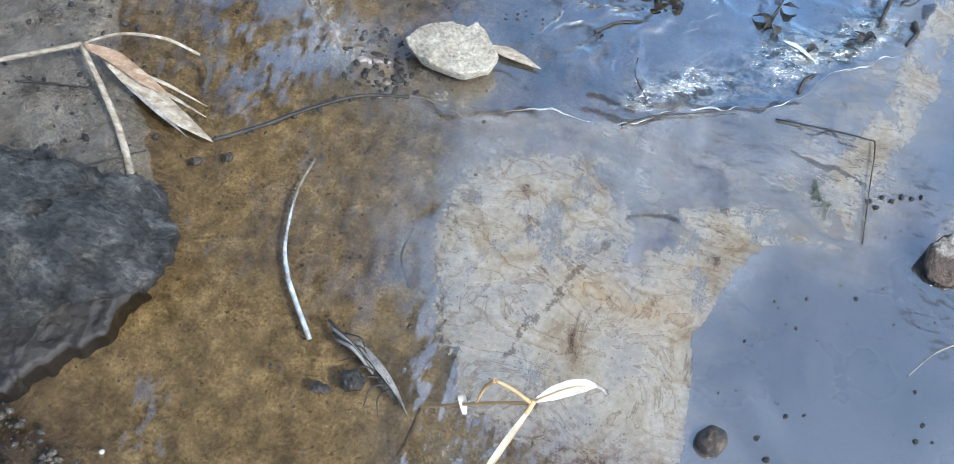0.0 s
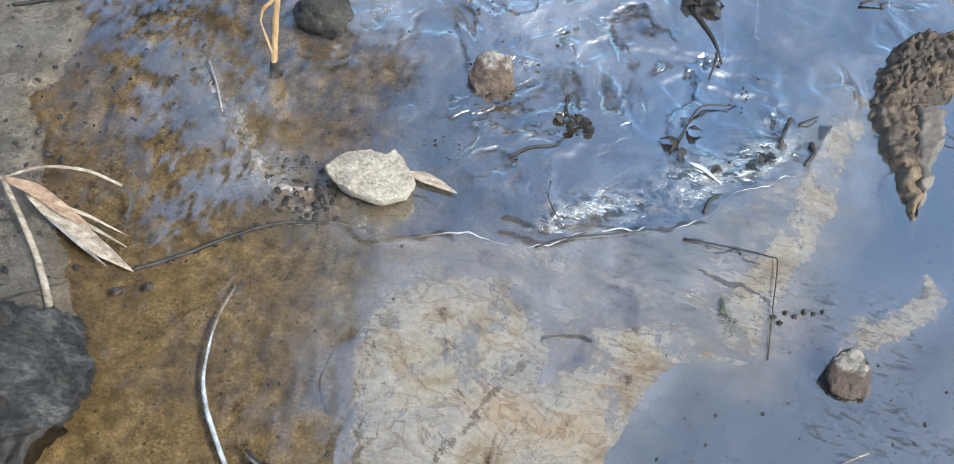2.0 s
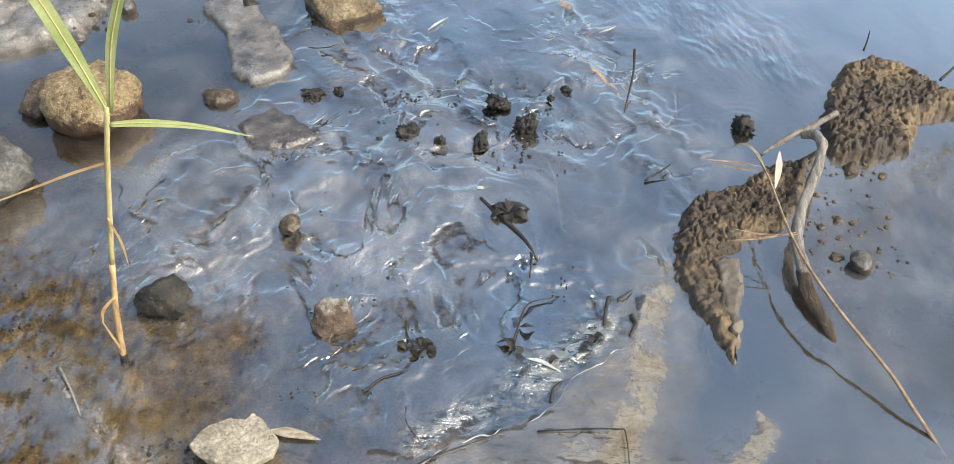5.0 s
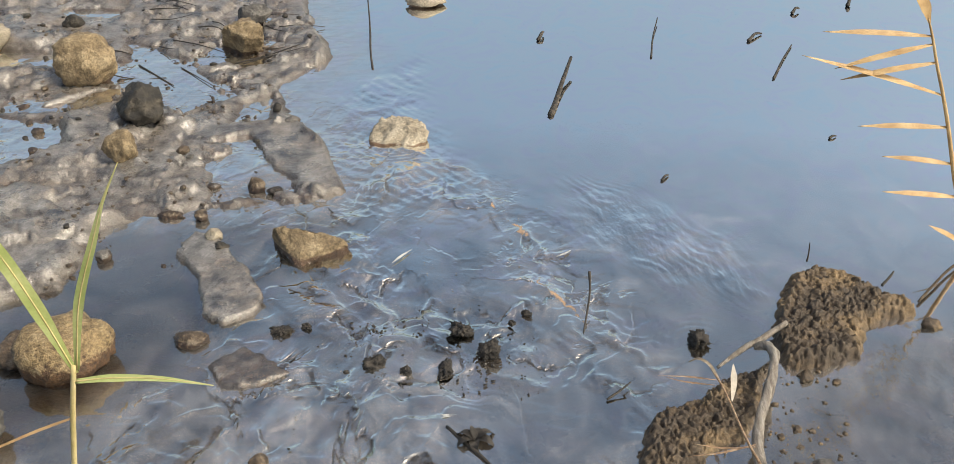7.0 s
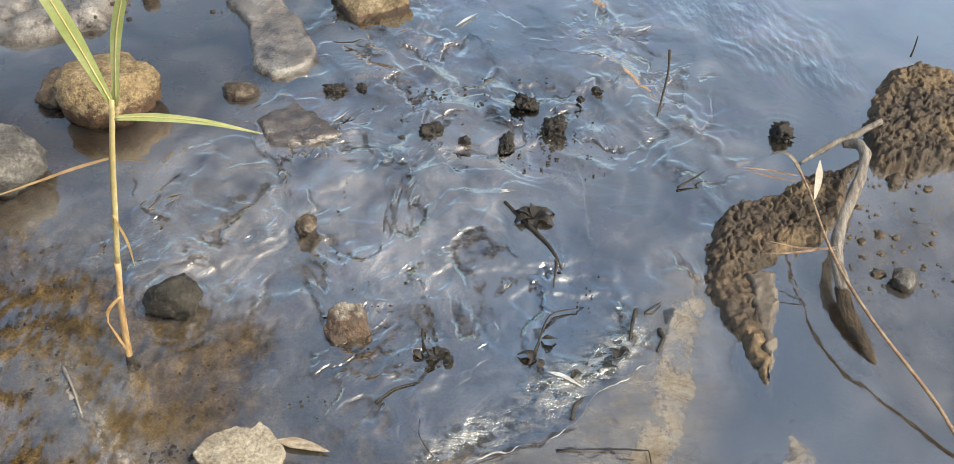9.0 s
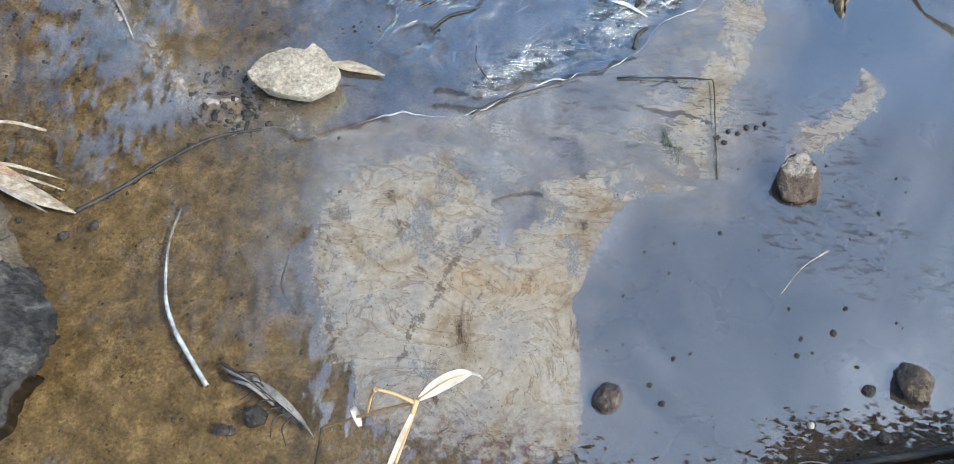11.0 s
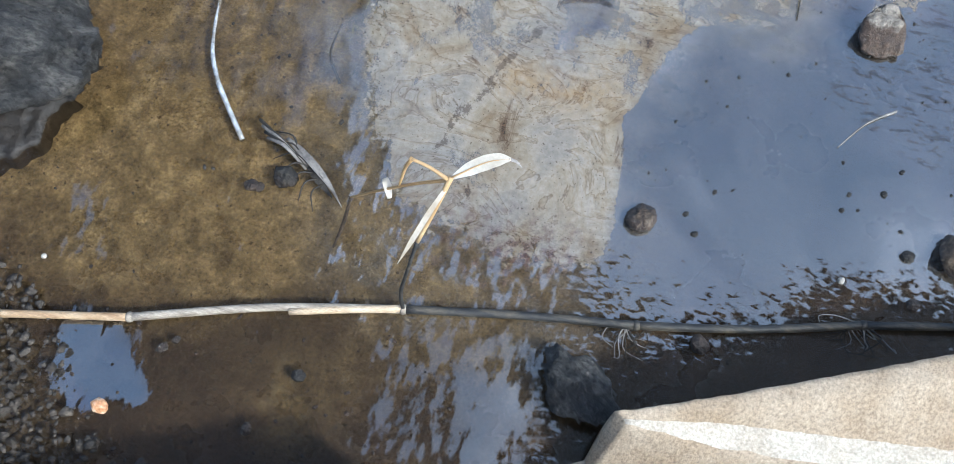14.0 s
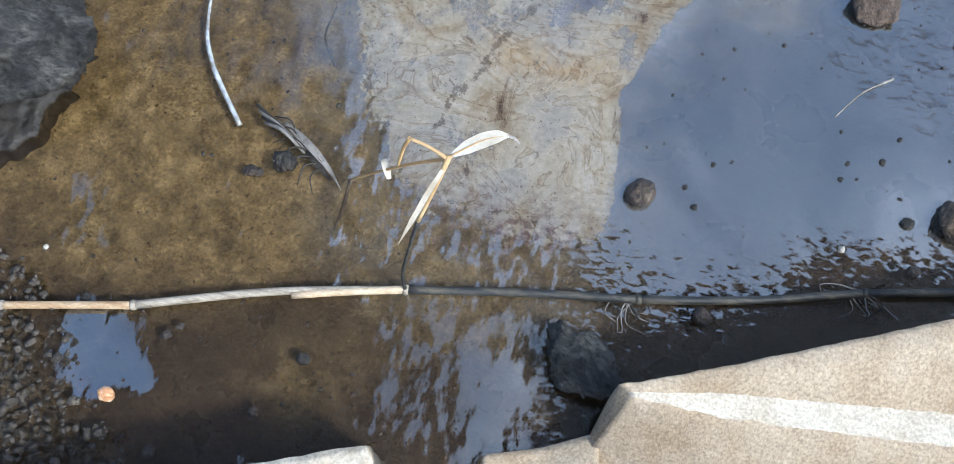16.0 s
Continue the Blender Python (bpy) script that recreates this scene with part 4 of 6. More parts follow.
milky = smooth(0.15, -0.15, outline(PLATES, WX, WY)) + 0.7 * np.exp(-(from_line(FOAM, WX, WY) / 0.12) ** 2) + 0.5 * beside_flat + 0.6 * lee
lapped = np.clip(0.8 * smooth(0.10, -0.10, outline(LAPPED, WX, WY)) + 0.35 * brown + 0.4 * cove + 0.9 * fan + 0.3 * lee, 0, 1)
# tints the gloss where the mirrored sky is bluer, painting that reflection
blue = smooth(1.55, 1.70, GY) * smooth(2.9, 2.1, GY) * smooth(-0.2, 0.15, GX + 0.1 * fbm(GX * 4, GY * 4, 441)) + 0.7 * smooth(0.22, 0.30, GX) * smooth(1.5, 1.35, GY)
thick = thick * (1 - 0.14 * smooth(2.2, 2.5, GY) * smooth(3.7, 3.2, GY))
thick = thick * (1 - 0.12 * smooth(0.06, -0.08, outline(STILL[0], WX, WY)))
thick = thick * (1 + 0.16 * smooth(0.10, 0.30, GX) * smooth(0.85, 0.65, GX) * smooth(1.75, 1.95, GY) * smooth(3.0, 2.6, GY))
hard = np.clip(6.2 - 5.0 * brown * (1 - flecks) - 5.0 * smooth(0.12, -0.06, outline(LAPPED, WX, WY)), 1.2, 7)
ragged = 1.1 + (1.6 - 0.9 * smooth(0.3, 0.5, GX)) * smooth(0.95, 0.75, GY) - 0.3 * flecks + 0.5 * clear * smooth(0.8, 0.95, GY)
side = smooth(0.16, 0.30, GX) * smooth(0.95, 0.85, GY)
water = tagged(sheet("water", WXS, WYS, water_z, water_material(), {
    "film": film, "scum": scum, "chop": chop, "crinkle": crinkle, "thick": thick, "veil": veil, "strokes": strokes, "ragged": ragged, "hard": hard, "crack": crack,
    "side": side, "holes": np.clip(smooth(0.95, 1.25, GY) + 0.6 * smooth(-0.05, -0.25, GX), 0, 1), "lapped": lapped, "blue": np.clip(blue, 0, 1), "plate": plate, "milky": np.clip(milky, 0, 1), "rust": rust, "tan": np.clip(tan, 0, 1), "purple": purple, "vein_line": np.clip(vein_line, 0, 1)}), "shallow slow stream with an oily film and pale scum", "water", "", "structure")

# ---------- builders ----------
def part(name, bm, material, parent=None, label="", flat_shaded=False):
    me = bpy.data.meshes.new(name)
    for f in bm.faces:
        f.smooth = not flat_shaded
    bm.to_mesh(me)
    bm.free()
    me.materials.append(material)
    ob = new(name, me)
    if parent:
        ob.parent = parent
    if label:
        ob["label"] = label
    return ob


def holder(name, label, category, group=""):
    return tagged(new(name), label, category, group)


def along(points, count):
    """Points on a smooth line through the given ones."""
    pts = [Vector(p) for p in points]
    ext = [2 * pts[0] - pts[1], *pts, 2 * pts[-1] - pts[-2]]
    out = []
    for k in range(count):
        u = k / (count - 1) * (len(pts) - 1)
        i = min(int(u), len(pts) - 2)
        t = u - i
        a, b, c, d = ext[i:i + 4]
        out.append(0.5 * ((2 * b) + (c - a) * t + (2 * a - 5 * b + 4 * c - d) * t * t + (3 * b - a - 3 * c + d) * t ** 3))
    return out


def tube(points, radii, count=24, sides=8, wobble=0.0, flatten=1.0, seed=1):
    """A closed round bar along a line; the radii are spread along it."""
    bm = bmesh.new()
    line = along(points, count) if len(points) > 2 or count > 2 else [Vector(p) for p in points]
    rings, side = [], None
    for k, p in enumerate(line):
        d = (line[min(k + 1, len(line) - 1)] - line[max(k - 1, 0)]).normalized()
        side = d.orthogonal().normalized() if side is None else (side - d * side.dot(d)).normalized()
        up = d.cross(side)
        u = k / max(1, len(line) - 1) * (len(radii) - 1)
        i = min(int(u), len(radii) - 2) if len(radii) > 1 else 0
        r = radii[0] if len(radii) == 1 else radii[i] + (radii[i + 1] - radii[i]) * (u - i)
        ring = []
        for j in range(sides):
            a = 2 * math.pi * j / sides
            w = 1 + wobble * noise.noise(Vector((seed * 9.1 + 1.5 * math.cos(a), k * 0.3, seed + 1.5 * math.sin(a))))
            off = side * math.cos(a) * r * w + up * math.sin(a) * r * w
            off.z *= flatten
            ring.append(bm.verts.new(p + off))
        rings.append(ring)
    for a, b in zip(rings, rings[1:]):
        for j in range(sides):
            bm.faces.new((a[j], a[(j + 1) % sides], b[(j + 1) % sides], b[j]))
    bm.faces.new(rings[0][::-1])
    bm.faces.new(rings[-1])
    return bm


def blade(points, widths, face=(0, -0.5, 1), fold=0.25, count=18, thick=0.0008, curl=0.0):
    """A leaf along a line with a folded midrib. face: the way its upper side looks."""
    bm = bmesh.new()
    line, face, rows = along(points, count), Vector(face), []
    for k, p in enumerate(line):
        d = (line[min(k + 1, count - 1)] - line[max(k - 1, 0)]).normalized()
        s = d.cross(face).normalized()
        n = s.cross(d).normalized()
        u = k / (count - 1) * (len(widths) - 1)
        i = min(int(u), len(widths) - 2)
        w = (widths[i] + (widths[i + 1] - widths[i]) * (u - i)) / 2
        s2 = (s * math.cos(curl * k) + n * math.sin(curl * k)).normalized()
        n2 = s2.cross(d).normalized()
        rows.append([bm.verts.new(v) for v in (p + s2 * w + n2 * w * fold, p + n2 * thick, p - s2 * w + n2 * w * fold, p - n2 * thick)])
    for a, b in zip(rows, rows[1:]):
        for j in range(4):
            bm.faces.new((a[j], a[(j + 1) % 4], b[(j + 1) % 4], b[j]))
    bm.faces.new(rows[0][::-1])
    bm.faces.new(rows[-1])
    bmesh.ops.recalc_face_normals(bm, faces=bm.faces)
    for a, b in zip(rows, rows[1:]):
        for j in (0, 2):
            bm.edges.get((a[j], b[j])).smooth = False
    return bm


def stone_mesh(size, seed, facets=9, edge=0.5, rough=0.06, detail=3):
    """A worn stone: a ball cut by planes, with relief. edge: 0 round, 1 sharp."""
    rs = random.Random(seed)
    cuts = []
    for _ in range(facets):
        v = Vector((rs.gauss(0, 1), rs.gauss(0, 1), rs.gauss(0, 1))).normalized()
        cuts.append((v, rs.uniform(0.55, 0.9)))
    bm = bmesh.new()
    bmesh.ops.create_icosphere(bm, subdivisions=detail, radius=1)
    off = Vector((seed * 3.7, seed * 1.9, seed * 0.7))
    for v in bm.verts:
        n = v.co.normalized()
        r = 1.0
        for c, d in cuts:
            k = n.dot(c)
            if k > 0.05:
                r = min(r, d / k)
        r = (1 - edge) * (0.5 + 0.5 * r) + edge * r
        r *= 1 - 0.07 * max(0.0, 1 - abs(noise.noise(n * 2.6 + off * 1.7)) * 9)
        q = n * 1.7 + off
        near = noise.voronoi(q)[1][0]
        r *= 1 + 0.28 * edge * (q - near).dot(noise.noise_vector(near * 3.7))
        r *= 1 + rough * noise.fractal(n * 2.2 + off, 0.9, 2.1, 4) + rough * 0.7 * noise.fractal(n * 6 + off, 0.7, 2.0, 5)
        v.co = Vector((n.x * size[0] / 2, n.y * size[1] / 2, n.z * size[2] / 2)) * r
    return bm


def stone(place, size, material, label, seed, rz=0, facets=9, edge=0.5, rough=0.06, sink=0.3, tilt=(0, 0), group="", name="stone", category="stone", detail=3):
    ob = part(name, stone_mesh(size, seed, facets, edge, rough, detail), material)
    ob.matrix_world = pose(place[0], place[1], (place[2] if len(place) > 2 else 0) + size[2] * (0.5 - sink), tilt[0], tilt[1], rz)
    return tagged(ob, label, category, group)


def slab(name, poly, z0, z1, material, label, seed, tilt=(0, 0), top_noise=0.006, bulge=0.0, category="stone"):
    """A flat stone with the outline poly."""
    cx, cy = sum(p[0] for p in poly) / len(poly), sum(p[1] for p in poly) / len(poly)
    line = [Vector((*p, 0)).lerp(Vector((*q, 0)), k / 6) for p, q in zip(poly, poly[1:] + poly[:1]) for k in range(6)]
    bm = bmesh.new()
    rings = []
    for scale, h in ((0.50, 0.0), (0.66, 0.34), (0.95, 0.62), (0.998, 0.94), (0.982, 1.0), (0.94, 1.0), (0.65, 1.0 + bulge), (0.32, 1.0 + bulge * 1.4)):
        ring = []
        for p in line:
            q = Vector(((p.x - cx) * scale, (p.y - cy) * scale, z0 + (z1 - z0) * h))
            f = noise.fractal(Vector((q.x * 18 + seed, q.y * 18, h * 2 + seed)), 0.9, 2.0, 4)
            q += Vector((f * 0.5, f * 0.4, f if h >= 0.88 else f * 0.6)) * top_noise
            ring.append(bm.verts.new(q))
        rings.append(ring)
    n = len(line)
    for a, b in zip(rings, rings[1:]):
        for j in range(n):
            bm.faces.new((a[j], a[(j + 1) % n], b[(j + 1) % n], b[j]))
    bm.faces.new(rings[0][::-1])
    centre = bm.verts.new(Vector((0, 0, z0 + (z1 - z0) * (1 + bulge * 1.5))))
    for j in range(n):
        bm.faces.new((rings[-1][j], rings[-1][(j + 1) % n], centre))
    ob = part(name, bm, material)
    ob.matrix_world = pose(cx, cy, 0, tilt[0], tilt[1], 0)
    return tagged(ob, label, category)


def hull_stone(name, points, material, label, seed, rough=0.006, rounds=4, relief=0.0, facet=14.0, tilt=0.30):
    """A broken stone with flat faces between the given corners."""
    bm = bmesh.new()
    for p in points:
        bm.verts.new(p)
    bmesh.ops.convex_hull(bm, input=bm.verts)
    bmesh.ops.triangulate(bm, faces=bm.faces)
    for _ in range(rounds):
        bmesh.ops.subdivide_edges(bm, edges=[e for e in bm.edges if e.calc_length() > 0.012], cuts=1, use_grid_fill=True)
        bmesh.ops.triangulate(bm, faces=bm.faces)
    bmesh.ops.smooth_vert(bm, verts=bm.verts, factor=0.5, use_axis_x=True, use_axis_y=True, use_axis_z=True)
    bm.normal_update()
    for v in bm.verts:
        p = v.co
        if relief:
            crack = max(0.0, 1 - abs(noise.noise(Vector((p.x * 5 + seed, p.y * 9 - p.x * 4, p.z * 8)))) * 14)
            p = p + v.normal * relief * (noise.fractal(p * 5, 0.8, 2.0, 4) - 0.8 * crack)
        if facet:
            q = v.co * facet + Vector((seed, 0, 0))
            near = noise.voronoi(q)[1][0]
            p = p + v.normal * tilt * (q - near).dot(noise.noise_vector(near * 3.7)) / facet
        v.co = p + v.normal * rough * (noise.fractal(p * 25 + Vector((seed, 0, 0)), 0.8, 2.0, 4) + 0.4 * noise.noise(p * 120))
    return tagged(part(name, bm, material), label, "stone")


def mound(name, poly, top, nodule, relief, material, label, seed, step=0.0042, slope=0.06, category="mud", parent=None):
    """A heap of mud with rounded nodules over the outline poly."""
    px, py = [p[0] for p in poly], [p[1] for p in poly]
    xs, ys = np.arange(min(px) - 0.06, max(px) + 0.06, step), np.arange(min(py) - 0.06, max(py) + 0.06, step)
    gx, gy = np.meshgrid(xs, ys)
    wx, wy = gx + 0.020 * fbm(gx * 30, gy * 30, seed), gy + 0.020 * fbm(gx * 30, gy * 30, seed + 5)
    d = outline(poly, wx, wy)
    h = smooth(0.012, -slope, d)
    nod = np.maximum(lumps(wx, wy, nodule, seed), 0.8 * lumps(wx, wy, nodule * 0.55, seed + 3))
    z = -0.05 + h * (top - relief * 0.4 + 0.05) * (0.86 + 0.22 * fbm(gx * 6, gy * 6, seed + 11)) + relief * nod * smooth(0.02, -0.02, d) - 0.7 * relief * lumps(wx, wy, nodule * 0.8, seed + 31) * (lumps(wx, wy, nodule * 2.5, seed + 37) > 0.15) * smooth(0.0, -0.03, d) + 0.004 * fbm(gx * 80, gy * 80, seed + 21)
    keep = z > -0.045
    idx = -np.ones(z.shape, int)
    quad = keep[:-1, :-1] | keep[1:, :-1] | keep[:-1, 1:] | keep[1:, 1:]
    used = np.zeros(z.shape, bool)
    for a in (slice(None, -1), slice(1, None)):
        for b in (slice(None, -1), slice(1, None)):
            used[a, b] |= quad
    idx[used] = np.arange(used.sum())
    cx, cy = float(np.mean(px)), float(np.mean(py))
    verts = np.column_stack([gx[used] - cx, gy[used] - cy, z[used]])
    jj, ii = np.nonzero(quad)
    faces = np.stack([idx[jj, ii], idx[jj, ii + 1], idx[jj + 1, ii + 1], idx[jj + 1, ii]], -1)
    me = bpy.data.meshes.new(name)
    me.from_pydata(verts.tolist(), [], faces.tolist())
    me.polygons.foreach_set("use_smooth", np.ones(len(faces), bool))
    me.materials.append(material)
    ob = new(name, me)
    ob.location = (cx, cy, 0)
    if parent:
        ob.location = Vector((cx, cy, 0)) - parent.location
        ob.parent = parent
        return ob
    return tagged(ob, label, category)


def twig(points, radius, label="dark thin twig lying on wet mud", material=None, name="twig", count=12, group="", category="twig", taper=0.5):
    return tagged(part(name, tube(points, [radius, radius * (1 + taper) / 2, radius * taper], count, 6, 0.25, 1, len(points)), material or M_twig), label, category, group)


# ---------- concrete outlet ----------
def loft(sections, cuts, seed, rough, tops=()):
    """A body through matching cross-sections, with a rough cast face."""
    bm = bmesh.new()
    rings = []
    for (a, b), n in zip(zip(sections, sections[1:]), cuts):
        for k in range(n):
            t = k / n
            rings.append([Vector(p).lerp(Vector(q), t) for p, q in zip(a, b)])
    rings.append([Vector(p) for p in sections[-1]])
    dense = []
    for ring in rings:
        row = []
        for p, q in zip(ring, ring[1:] + ring[:1]):
            m = max(2, min(14, int((q - p).length / 0.014)))
            row.append([p.lerp(q, k / m) for k in range(m)])
        dense.append(row)
    widths = [max(len(r[j]) for r in dense) for j in range(len(dense[0]))]
    grid = []
    for ring in rings:
        row = []
        for j, (p, q) in enumerate(zip(ring, ring[1:] + ring[:1])):
            for k in range(widths[j]):
                c = p.lerp(q, k / widths[j])
                f = noise.fractal(c * 22 + Vector((seed, 0, 0)), 0.8, 2.1, 4)
                g = noise.noise(c * 90)
                row.append(bm.verts.new(c + Vector((f * 0.4, f * 0.5, f * 0.6)) * rough + Vector((g, g, g)) * rough * 0.35))
        grid.append(row)
    n = len(grid[0])
    side = [j for j, w in enumerate(widths) for _ in range(w)]
    for a, b in zip(grid, grid[1:]):
        for j in range(n):
            f = bm.faces.new((a[j], a[(j + 1) % n], b[(j + 1) % n], b[j]))
            f.material_index = 1 if side[j] in tops else 0
    bm.faces.new(grid[0][::-1])
    bm.faces.new(grid[-1])
    bmesh.ops.recalc_face_normals(bm, faces=bm.faces)
    return bm


def section(outer, inner, foot, ledge, front, low=-0.12):
    return [(outer[0] + 0.01, outer[1] + 0.015, low), outer, inner, foot, ledge, front]


def cast(ob):
    ob.data.materials.append(M_concrete_top)
    return ob


wing = holder("concrete_wing_wall", "weathered beige concrete outlet wing with a raised far kerb", "concrete wall")
cast(part("wing_body", loft([
    section((0.335, 0.400, 0.226), (0.342, 0.396, 0.226), (0.350, 0.391, 0.225), (0.358, 0.385, 0.222), (0.300, 0.250, -0.12)),
    section((0.515, 0.480, 0.226), (0.520, 0.452, 0.222), (0.530, 0.440, 0.195), (0.545, 0.400, 0.180), (0.440, 0.150, -0.12)),
    section((0.879, 0.655, 0.226), (0.895, 0.620, 0.224), (0.930, 0.512, 0.135), (0.940, 0.455, 0.130), (0.800, 0.060, -0.12)),
    section((1.75, 1.07, 0.226), (1.77, 1.02, 0.224), (1.83, 0.86, 0.08), (1.88, 0.74, 0.08), (1.66, 0.20, -0.12)),
], (14, 28, 24), 3, 0.006, (3,)), M_concrete, wing))
cast(part("apron", loft([
    [(0.12, 0.262, -0.06), (0.14, 0.258, 0.004), (0.15, 0.10, 0.004), (0.12, 0.10, -0.06)],
    [(0.24, 0.300, -0.06), (0.24, 0.295, 0.012), (0.26, 0.10, 0.010), (0.24, 0.10, -0.06)],
    [(0.34, 0.350, -0.06), (0.338, 0.345, 0.05), (0.37, 0.10, 0.06), (0.36, 0.10, -0.06)],
], (10, 10), 5, 0.003), M_concrete, wing))
tagged(cast(part("concrete_wall_end", loft([
    [(-0.030, 0.190, -0.12), (-0.050, 0.202, 0.226), (-0.035, 0.175, 0.226), (0.020, 0.02, 0.226), (0.03, 0.02, -0.12)],
    [(-0.22, 0.115, -0.12), (-0.222, 0.127, 0.226), (-0.21, 0.10, 0.226), (-0.15, -0.08, 0.226), (-0.14, -0.08, -0.12)],
    [(-1.4, -0.38, -0.12), (-1.4, -0.37, 0.226), (-1.39, -0.40, 0.226), (-1.3, -0.60, 0.226), (-1.3, -0.60, -0.12)],
], (12, 40), 8, 0.008, (1, 2)), M_concrete)), "bright weathered concrete wall end above dark water", "concrete wall")

# ---------- mounds of mud ----------
mound("mud_mound", [(1.43, 3.25), (1.53, 3.42), (1.645, 3.47), (1.775, 3.41), (1.85, 3.28), (1.96, 3.2), (1.96, 3.1), (1.754, 3.07), (1.658, 2.87),
                    (1.484, 2.81), (1.355, 2.82), (1.329, 2.93), (1.345, 3.07)], 0.075, 0.027, 0.026, M_mound, "brown knobbly mud heap rising from the stream", 401)
near_mound = mound("mud_mound", [(0.78, 2.56), (0.86, 2.66), (1.0, 2.70), (1.15, 2.84), (1.33, 2.86), (1.27, 2.7), (1.17, 2.49), (1.0, 2.40), (0.94, 2.33),
                    (0.80, 2.26), (0.725, 2.27), (0.745, 2.44)], 0.060, 0.025, 0.026, M_mound, "brown knobbly mud heap under a bleached branch", 433)
mound("tongue", [(0.956, 2.36), (0.935, 2.15), (0.892, 1.91), (0.866, 1.905), (0.827, 2.034), (0.774, 2.165), (0.735, 2.27), (0.8, 2.36)],
      0.040, 0.036, 0.016, M_mound, "", 461, 0.005, 0.03, "mud", near_mound)
mound("smooth_flank", [(0.85, 2.33), (0.967, 2.34), (0.945, 2.16), (0.912, 2.0), (0.890, 1.885), (0.878, 2.0), (0.864, 2.14)],
      0.060, 0.05, 0.002, M_flank, "", 467, 0.005, 0.022, "mud", near_mound)
mound("mud_crumbs", [(-0.88, 0.38), (-0.79, 0.33), (-0.74, 0.27), (-0.69, 0.18), (-0.61, 0.13), (-0.47, 0.06), (-0.42, -0.1), (-1.2, -0.1), (-1.2, 0.42)],
      0.012, 0.016, 0.018, M_crumbs, "crumbly dark wet mud at the water's edge", 499, 0.004, 0.05)

mound("mud_ridge", [(-1.07, 1.88), (-1.0, 1.86), (-0.94, 1.76), (-0.86, 1.66), (-0.76, 1.60), (-0.66, 1.565), (-0.60, 1.575), (-0.57, 1.51), (-0.68, 1.48), (-0.80, 1.54), (-0.92, 1.64), (-1.0, 1.74)],
      0.016, 0.030, 0.012, M_spike, "low pinkish grey mud ridge breaking the surface", 477, 0.005, 0.04)

# ---------- stones ----------
hull_stone("boulder", [(-1.55, 0.66, 0.10), (-1.50, 0.92, 0.16), (-1.24, 0.87, 0.16), (-1.17, 0.92, 0.15), (-1.10, 0.96, 0.18), (-1.06, 0.93, 0.15), (-0.965, 0.965, 0.11), (-0.893, 0.915, 0.10),
                       (-0.85, 0.83, 0.11), (-0.845, 0.795, 0.105), (-0.91, 0.735, 0.10), (-1.0, 0.68, 0.10), (-1.10, 0.615, 0.10), (-1.40, 0.50, 0.08), (-0.90, 0.85, -0.02), (-0.94, 0.78, -0.02), (-1.08, 0.68, -0.02),
                       (-1.4, 0.60, -0.02), (-1.0, 1.0, -0.02), (-1.5, 1.0, -0.02), (-1.20, 0.72, 0.17)], M_boulder, "large grey boulder with a cracked brown-streaked top on the bank", 11, 0.011, 7, 0.022, 8.0, 0.75)
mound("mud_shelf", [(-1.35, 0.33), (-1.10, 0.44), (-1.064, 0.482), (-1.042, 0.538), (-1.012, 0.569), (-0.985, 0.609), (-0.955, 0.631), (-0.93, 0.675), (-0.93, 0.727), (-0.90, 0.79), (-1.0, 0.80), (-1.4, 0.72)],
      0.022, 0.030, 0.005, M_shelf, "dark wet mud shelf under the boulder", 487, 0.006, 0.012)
slab("flat_stone", [(-0.595, 1.585), (-0.572, 1.628), (-0.50, 1.672), (-0.462, 1.658), (-0.445, 1.682), (-0.42, 1.67), (-0.362, 1.605), (-0.372, 1.565), (-0.43, 1.528), (-0.515, 1.535), (-0.57, 1.56)],
     -0.03, 0.062, M_stone_pale, "pale beige flat stone lying in shallow water", 2, (5, 0), 0.010, 0.02)
hull_stone("wedge_stone", [(-0.624, 3.790, 0.105), (-0.634, 3.800, 0.03), (-0.632, 3.800, -0.03), (-0.500, 3.612, 0.0), (-0.492, 3.618, -0.03), (-0.485, 3.640, 0.035), (-0.560, 3.775, 0.108), (-0.480, 3.755, 0.100),
                           (-0.403, 3.750, 0.088), (-0.325, 3.735, 0.066), (-0.298, 3.730, 0.045), (-0.300, 3.735, 0.01), (-0.33, 3.718, -0.03), (-0.60, 3.86, 0.05), (-0.33, 3.80, 0.0)],
           M_stone_tan, "tan wedge-shaped stone half out of the water", 7, 0.005, 5, 0.008, 14.0, 0.12)
hull_stone("notched_stone", [(-0.285, 4.787, 0.03), (-0.232, 4.868, 0.08), (-0.126, 4.898, 0.09), (-0.07, 4.77, 0.085), (-0.012, 4.836, 0.09), (0.03, 4.75, 0.06), (0.009, 4.697, -0.03),
                             (-0.106, 4.652, -0.03), (-0.25, 4.697, -0.03), (-0.27, 4.75, -0.03), (-0.12, 4.94, 0.0), (0.02, 4.86, 0.0)],
           M_stone_pale, "pale notched stone standing in the water", 9, 0.012)
